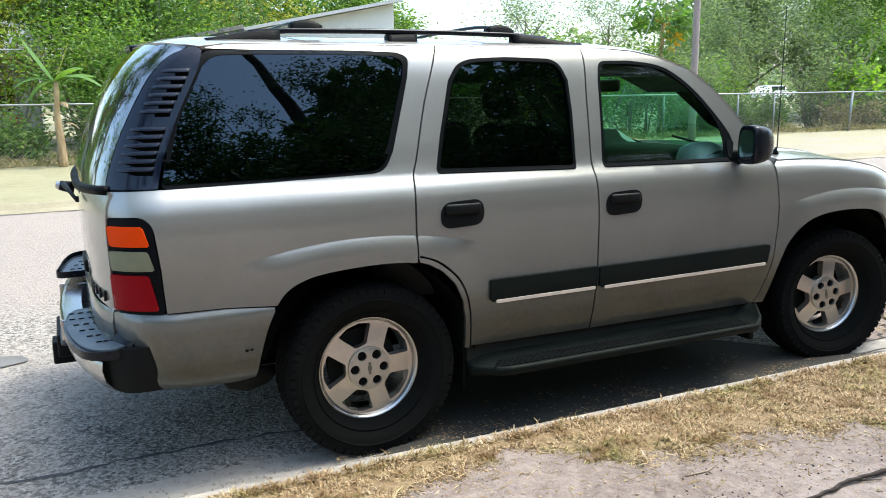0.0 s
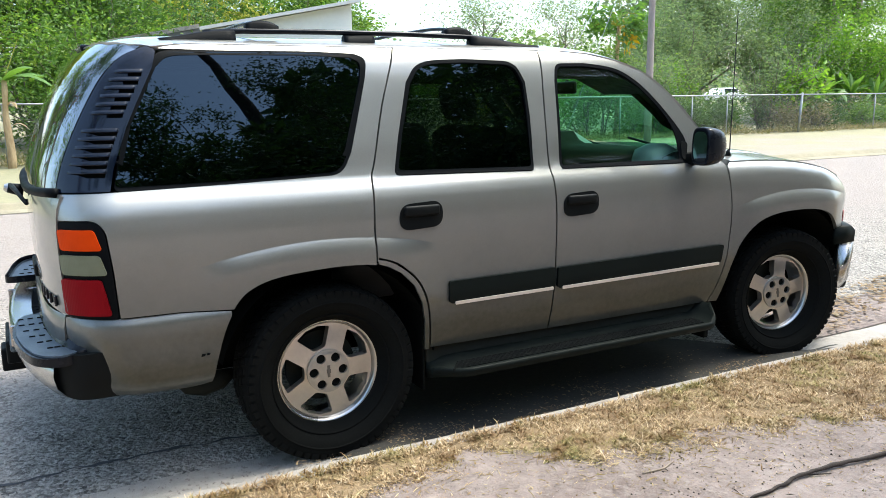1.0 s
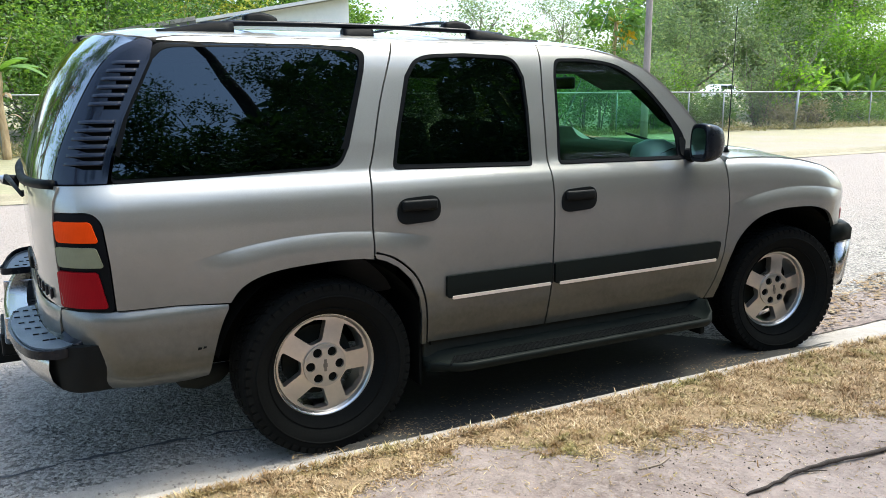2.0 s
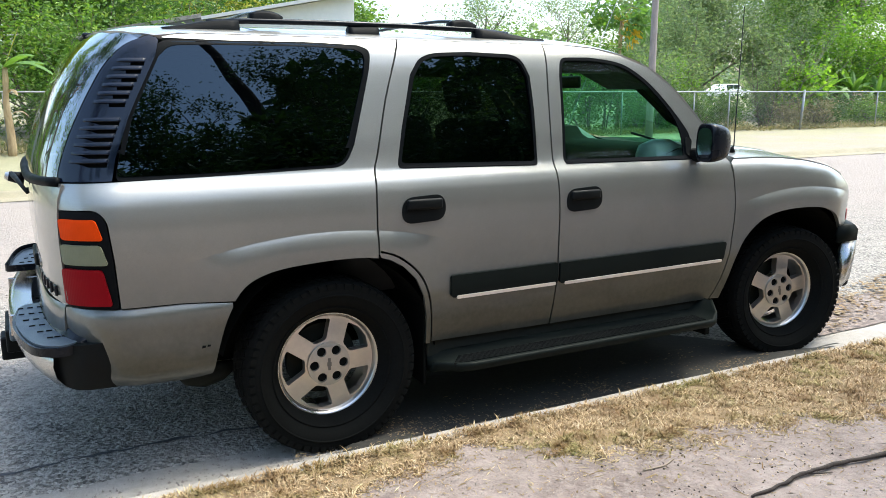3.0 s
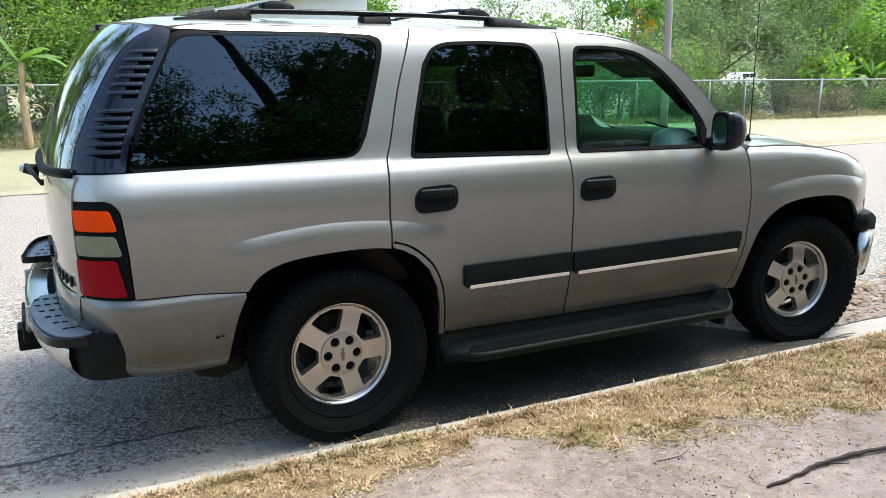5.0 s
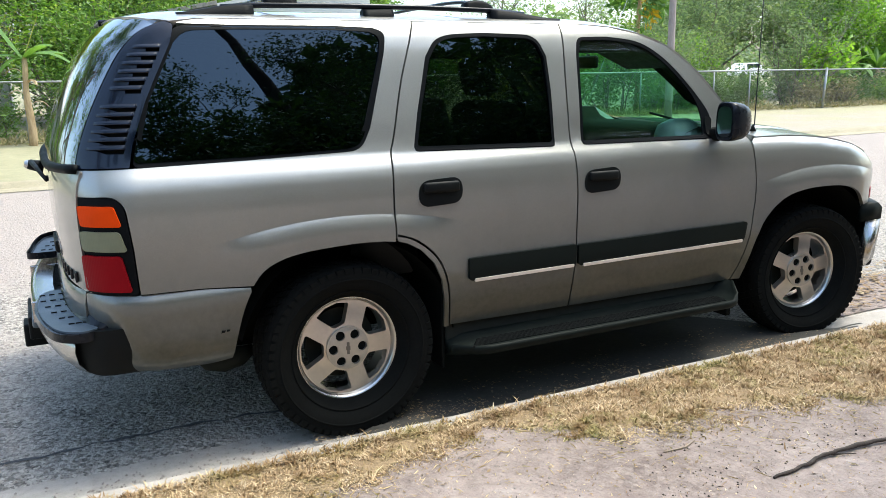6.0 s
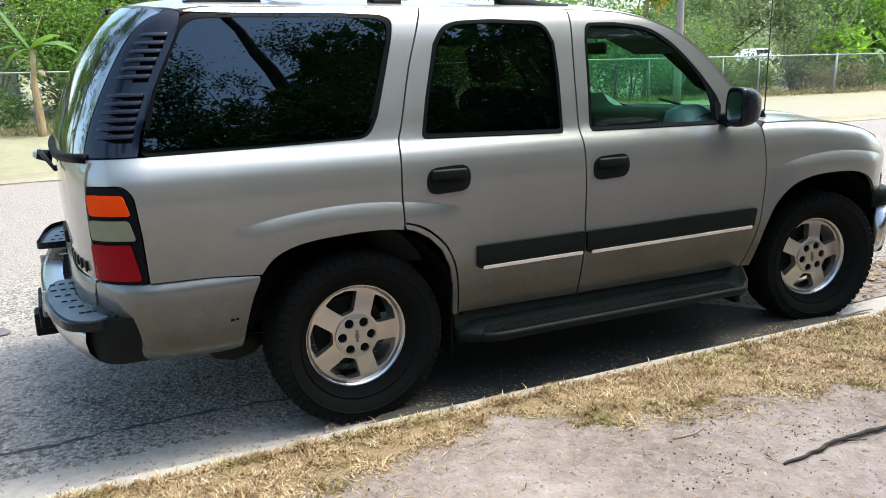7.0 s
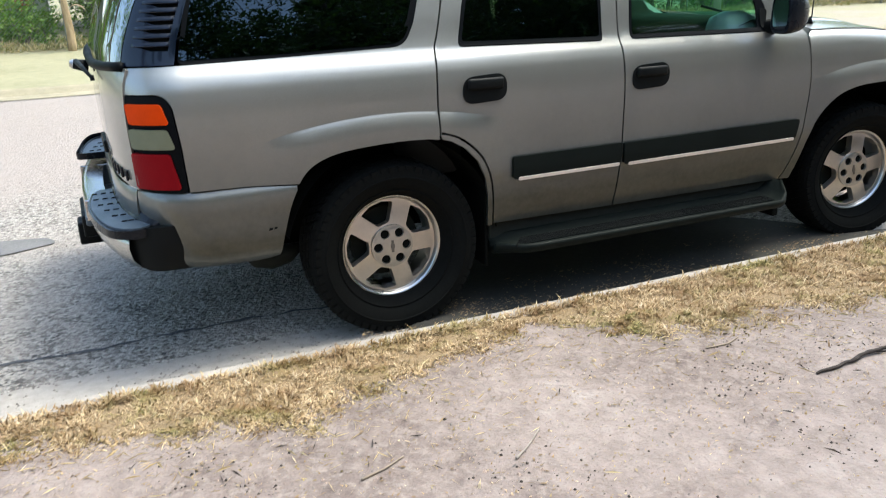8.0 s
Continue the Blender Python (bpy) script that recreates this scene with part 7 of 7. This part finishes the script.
SHRUBS = [(-0.30, 25.5, 2.0, 1.2, 4.4, "leaf_mid", 9000, 0.17, 151), (0.10, 24.5, 1.8, 1.2, 4.0, "leaf_dark", 7000, 0.17, 152), (0.13, 25.0, 2.2, 1.2, 4.6, "leaf_dark", 9000, 0.17, 153), (0.24, 26.5, 2.4, 1.2, 5.0, "leaf_yellow", 6500, 0.17, 154), (0.34, 29.0, 2.4, 1.2, 5.4, "leaf_mid", 8000, 0.18, 155),
    (0.93, 23.5, 1.8, 1.2, 4.9, "leaf_olive", 11000, 0.13, 160), (0.985, 24.0, 1.4, 1.2, 5.3, "leaf_olive", 10000, 0.13, 161), (1.19, 23.5, 1.6, 1.2, 4.4, "leaf_olive", 12000, 0.13, 162),
    (1.25, 24.5, 1.7, 1.2, 5.2, "leaf_mid", 12000, 0.16, 163), (0.085, 23.5, 1.5, 0.9, 4.2, "leaf_mid", 10000, 0.18, 172), (0.052, 20.9, 1.2, 0.7, 3.2, "leaf_mid", 8000, 0.15, 184), (-0.045, 24.0, 0.7, 0.6, 5.2, "leaf_lime", 2600, 0.15, 185), (0.045, 25.2, 1.4, 0.8, 5.2, "leaf_dark", 7000, 0.17, 186), (0.17, 22.8, 2.0, 0.9, 3.4, "leaf_mid", 11000, 0.17, 173), 
    (0.93, 28.0, 3.0, 1.0, 5.4, "leaf_olive", 6500, 0.34, 175), (1.225, 28.5, 2.2, 1.0, 4.6, "leaf_olive", 5500, 0.30, 177),
    (1.33, 18.75, 1.5, 0.4, 0.85, "leaf_dark", 4500, 0.11, 164), (1.46, 18.8, 1.5, 0.4, 0.8, "leaf_mid", 4000, 0.11, 165),
    (1.32, 23.0, 1.8, 1.2, 3.0, "leaf_mid", 7000, 0.16, 158), (1.352, 21.3, 1.5, 1.0, 4.1, "leaf_bright", 8000, 0.17, 181), (1.47, 21.8, 1.7, 1.0, 4.2, "leaf_bright", 7000, 0.17, 182), (0.945, 20.6, 0.9, 0.7, 2.6, "leaf_bright", 2600, 0.15, 183), (1.62, 24.0, 2.0, 1.2, 3.0, "leaf_mid", 7000, 0.17, 159),
      # sight ratio, depth, rx, ry, height, leaf, leaves, size, seed
    (-0.05, 19.6, 1.4, 0.8, 0.8, "leaf_mid", 3500, 0.13, 51), (0.07, 19.4, 1.5, 0.8, 1.5, "leaf_mid", 6500, 0.13, 52), (0.14, 20.4, 1.6, 0.9, 1.6, "leaf_mid", 7000, 0.14, 53), (-0.18, 19.8, 1.0, 0.8, 1.4, "leaf_dark", 5000, 0.13, 54),
    (0.25, 19.5, 1.5, 0.8, 1.5, "leaf_mid", 4500, 0.13, 55), (0.36, 19.4, 1.5, 0.8, 1.9, "leaf_mid", 4500, 0.13, 56), (0.48, 19.6, 1.6, 0.8, 2.1, "leaf_mid", 5000, 0.13, 57), (0.59, 19.6, 1.6, 0.8, 2.3, "leaf_yellow", 5500, 0.13, 58),
    (0.70, 19.8, 1.7, 0.9, 2.9, "leaf_mid", 6500, 0.14, 59), (0.80, 20.2, 1.7, 0.9, 2.6, "leaf_mid", 6000, 0.14, 60), (0.90, 20.0, 1.6, 0.9, 2.5, "leaf_olive", 6000, 0.13, 61), (0.95, 21.5, 1.2, 0.9, 2.7, "leaf_olive", 5000, 0.13, 62),
    (0.97, 18.8, 1.6, 0.6, 1.15, "leaf_dark", 5000, 0.11, 63), (1.06, 18.9, 1.6, 0.6, 1.2, "leaf_dark", 5000, 0.11, 64), (1.17, 19.4, 0.9, 0.7, 1.6, "leaf_olive", 2600, 0.12, 65), (1.22, 19.8, 1.2, 0.8, 1.6, "leaf_olive", 3600, 0.12, 66),
    (1.34, 20.6, 1.2, 0.8, 1.2, "leaf_dark", 4200, 0.13, 67), (1.47, 20.6, 1.4, 0.8, 1.1, "leaf_mid", 4200, 0.13, 68), (1.62, 19.6, 1.6, 0.8, 2.0, "leaf_mid", 4200, 0.13, 69), (1.80, 19.8, 1.8, 0.9, 2.2, "leaf_mid", 4200, 0.14, 70),
    (0.90, 18.7, 1.3, 0.6, 1.3, "leaf_mid", 3500, 0.12, 71), (-0.30, 20, 1.8, 0.9, 2.3, "leaf_mid", 4500, 0.14, 72)]
SW = {"leaf_mid": "tangled green shrub growing behind the wire fence", "leaf_dark": "low dark green hedge shrub at the fence", "leaf_olive": "straggly olive shrub behind the fence", "leaf_yellow": "yellow-green shrub behind the fence", "leaf_bright": "vivid green leafy shrub behind the fence", "leaf_lime": "yellow-green shrub before the house wall"}
for ratio, y, rx, ry, h, lf, n, sz, sd in SHRUBS:
    shrub("shrub", SW[lf], (at_ray(ratio, y), y, 0.1 + 0.022 * max(0, y - 19)), rx, ry, h, lf, n, sz, sd, group="shrubs along the fence")
for ratio, y, h, sd in ((1.285, 19.3, 0.9, 5), (1.315, 19.7, 1.3, 6), (1.355, 19.2, 1.1, 7), (1.40, 19.9, 1.5, 8), (1.47, 19.6, 1.3, 9)):
    r = random.Random(sd)
    banana((at_ray(ratio, y), y, 0.13), h, [(math.cos(a), math.sin(a), r.uniform(0.8, 3.0), r.uniform(1.1, 1.7), r.uniform(0.22, 0.38), r.uniform(0.8, 2.4), "leaf_banana") for a in [r.uniform(0, 6.3) for _ in range(11)]] + [(0.05, 0, 1, 1.9, 0.13, 0.0, "leaf_banana")] * (sd == 6) + [(0.8, -0.4, 0.4, 0.9, 0.3, 1.0, "leaf_gold")] * (sd == 8),
           "broad-leaved banana clump behind the fence", sd, group="banana clump")
shrub("vine", "bright green broad-leaved vine hanging over the fence", (at_ray(1.262, 18.9), 18.9, 0.1), 0.9, 0.35, 2.3, "leaf_bright", 700, 0.22, 187, stems=5, cat="vine", aspect=0.7, low=0.5)
for ratio, y, h, sd in ((1.185, 19.4, 3.2, 191), (1.215, 19.8, 3.4, 192)):
    shrub("bare_shrub", "bare grey-stemmed shrub with few leaves behind the fence", (at_ray(ratio, y), y, 0.1), 0.9, 0.5, h, "leaf_olive", 1400, 0.12, sd, stems=8, group="bare shrubs behind the fence")

# a forked tree whose two pale trunks lean apart above the shrubs
ft = thing("forked_tree", "broad green tree with two pale trunks leaning apart", "tree", (37.5, 24.0, 0.2), "trees behind the fence")
b = bmesh.new()
add_tube(b, [(0, 0, -0.1), (-0.05, 0, 2.2), (-0.35, 0, 4.2), (-1.1, 0, 5.5), (-1.7, 0.1, 7.2), (-2.2, 0.3, 9.0)], [0.30, 0.22, 0.20, 0.18, 0.13, 0.06], 10)
add_tube(b, [(0.05, 0, 1.4), (0.2, 0.1, 3.2), (0.35, 0.1, 4.5), (0.85, 0.1, 5.6), (1.6, 0.2, 7.4), (2.2, 0.2, 9.2)], [0.22, 0.22, 0.21, 0.19, 0.13, 0.06], 10)
part("trunk", b, M["pole"], ft, smooth=True)
nr = np.random.RandomState(61)
cl = np.stack([nr.normal(-0.6, 2.4, 70), nr.normal(0, 1.4, 70), nr.uniform(5.2, 10.0, 70)], 1)
leaf_cloud("crown", cl[nr.randint(0, 70, 16000)] + nr.normal(size=(16000, 3)) * 0.42, 0.17, M["leaf_mid"], ft, seed=61, droop=0.1)

for ratio, y, h, sd in ((1.235, 18.3, 0.8, 31), (1.31, 18.4, 1.0, 32)):
    shrub("dry_thicket", "brown dried thicket tangled at the fence", (at_ray(ratio, y), y, 0.1), 0.8, 0.35, h, "weed", 2600, 0.13, sd, aspect=0.2, group="dry thickets at the fence")

# weeds along the fence foot and far woods
r = np.random.RandomState(2)
x = np.concatenate([r.uniform(-9, 5, 7000), r.uniform(5, 40, 9000)])
y = FENCE_Y + r.normal(0.25, 0.28, len(x))
cl = np.array([max(0.05, 0.5 + noise.noise(Vector((a * 0.8, 1, 0)))) for a in x])
z = 0.12 + np.abs(r.normal(0, 0.16, len(x))) * cl
ob = leaf_cloud("fence_weeds", np.stack([x, y, z], 1), 0.17, M["weed"], seed=3, aspect=0.16, up=0.0, droop=-0.8)
tagged(ob, "dry brown weeds and tall grass at the foot of the fence", "weeds", kind="stuff")
cx, cy = r.uniform(-70, 170, 420), r.uniform(62, 100, 420)
ch = r.uniform(1.5, 6.5, 420)
k = r.randint(0, 420, 32000)
c = np.stack([cx[k], cy[k], 1.2 + ch[k] * r.rand(len(k)) ** 0.6], 1) + r.normal(size=(len(k), 3)) * np.array([2.2, 2.0, 0.8])
c[:, 2] = np.maximum(c[:, 2], 0.8)
ob = leaf_cloud("far_woods", c, 0.75, M["leaf_olive"], seed=6, aspect=0.6)
tagged(ob, "hazy olive-green woods in the distance", "woods", kind="stuff")

# ---- shade trees of the yard: they stand over the parked vehicle, out of sight ----
for x, y, h, sp, n, sd, ln in ((9.2, -5.8, 10.0, 5.0, 8000, 91, (-1.2, 0.4)), (11.5, -8.6, 10.5, 4.6, 5000, 93, (-0.8, 0.6)), (-7.0, -4.6, 9.5, 4.6, 2200, 92, (1.0, 1.8))):
    tree("shade_tree", "broad shade tree standing over the verge", (x, y, 0.09), h, sp, 0.30, "leaf_dark", n, 0.20, sd, lean=ln, first=0.55, limbs=9, fuzz=0.55, group="yard trees")

lt = thing("leaning_tree", "old tree with a thick bare leaning trunk in the yard", "tree", (8.6, -19.5, 0.09), "yard trees")
b = tube([(0, 0, -0.1), (-0.9, 0, 3.6), (-2.0, 0.1, 7.4), (-2.9, 0.0, 10.4), (-3.3, 0.0, 12.0), (-3.62, 0.0, 12.9), (-3.95, 0.1, 14.1), (-4.45, 0.1, 15.2), (-5.5, 0.1, 17.2), (-7.4, 0.3, 20.5)], [0.30, 0.28, 0.27, 0.25, 0.23, 0.20, 0.16, 0.15, 0.12, 0.09], 10)
# bark colour darkened so that the sunlit trunk reads as a backlit silhouette
M["bark_dark"] = bark_material("silhouette_bark", (0.018, 0.015, 0.012), (0.05, 0.042, 0.035))
part("trunk", b, M["bark_dark"], lt, smooth=True)
nr = np.random.RandomState(17)
leaf_cloud("crown", np.array([-7.8, 0.3, 21.2]) + nr.normal(size=(1500, 3)) * (1.5, 1.4, 0.8), 0.26, M["leaf_shade"], lt, seed=17)

# ---- behind the camera: trees that stand round the yard and show in the windows ----
for x, y, h, sp, tr, lf, n, sz, sd, ln in ((-10.0, -19, 7.0, 4.0, 0.26, "leaf_shade", 10000, 0.28, 81, (0.5, 0)), (3.2, -21.5, 14.6, 4.4, 0.22, "leaf_shade", 8000, 0.14, 82, (-0.3, 0)), (9.5, -20.5, 15, 5.2, 0.32, "leaf_shade", 40000, 0.14, 83, (0.3, 0.5)),
                                          (15, -18, 17.5, 5.6, 0.32, "leaf_shade", 44000, 0.14, 84, (0, 0)), (18.5, -15, 14.5, 5.2, 0.30, "leaf_shade", 30000, 0.14, 85, (0, 0)), (-17, -13, 7.5, 4, 0.3, "leaf_mid", 8000, 0.28, 86, (0, 0))):
    tree("yard_tree", "spreading shade tree in the yard behind", (x, y, 0.09), h, sp, tr, lf, n, sz, sd, lean=ln, first=0.3, limbs=10, fuzz=(0.20 if sd == 82 else 0.42), group="yard trees")

HEDGE = [(-13, -13.5, 61), (-9.5, -14.5, 62), (-5.5, -15.5, 63), (-1.5, -16.5, 64), (3, -16.0, 65), (7, -14.5, 66), (11, -12.5, 67), (15, -10.5, 68), (18.5, -8.0, 69), (22, -5.5, 70)]
for x, y, sd in HEDGE:
    shrub("yard_hedge", "tall dark hedge round the yard behind", (x, y - 1.5, 0.09), 3.2, 1.6, 8.0, "leaf_shade", 28000 if x < 5 else 20000, 0.19, sd, stems=6, cat="hedge", group="yard hedge")

for x, y, sd in HEDGE[2:]:
    shrub("yard_hedge", "tall dark hedge round the yard behind", (x + 1.5, y - 5.0, 0.09), 3.4, 1.2, 7.6, "leaf_shade", 9000, 0.50, sd + 40, stems=6, cat="hedge", group="yard hedge")

r = np.random.RandomState(44)
x = r.uniform(-10, 34, 12000)
top = np.array([11.5 + 8.0 * smooth01((a - 6) / 6) + 1.8 * noise.noise(Vector((a * 0.45, 3, 0))) for a in x])
ob = leaf_cloud("yard_woods", np.stack([x, r.uniform(-31, -26, len(x)), 0.2 + top * r.rand(len(x)) ** 0.8], 1), 1.1, M["leaf_shade"], seed=12, aspect=0.6)
tagged(ob, "dark dense woods closing the yard behind", "woods", kind="stuff")

for x, y, h, n, sd in ((-15.0, 11.5, 8.0, 2400, 95), (-21.0, 14.0, 9.0, 3000, 96), (-26.0, 11.0, 9.0, 2600, 97), (-12.5, 21.0, 9.0, 5000, 98), (-9.0, 11.8, 15.5, 6500, 99), (-6.6, 15.5, 9.0, 5200, 100)):
    tree("street_tree", "tall green tree farther along the street", (x, y, 0.1 if y > 9.6 else 0.0), h, 4.2, 0.26, "leaf_shade" if sd == 99 else "leaf_mid", n, 0.24, sd, first=0.34, limbs=8, fuzz=0.5, group="street trees")
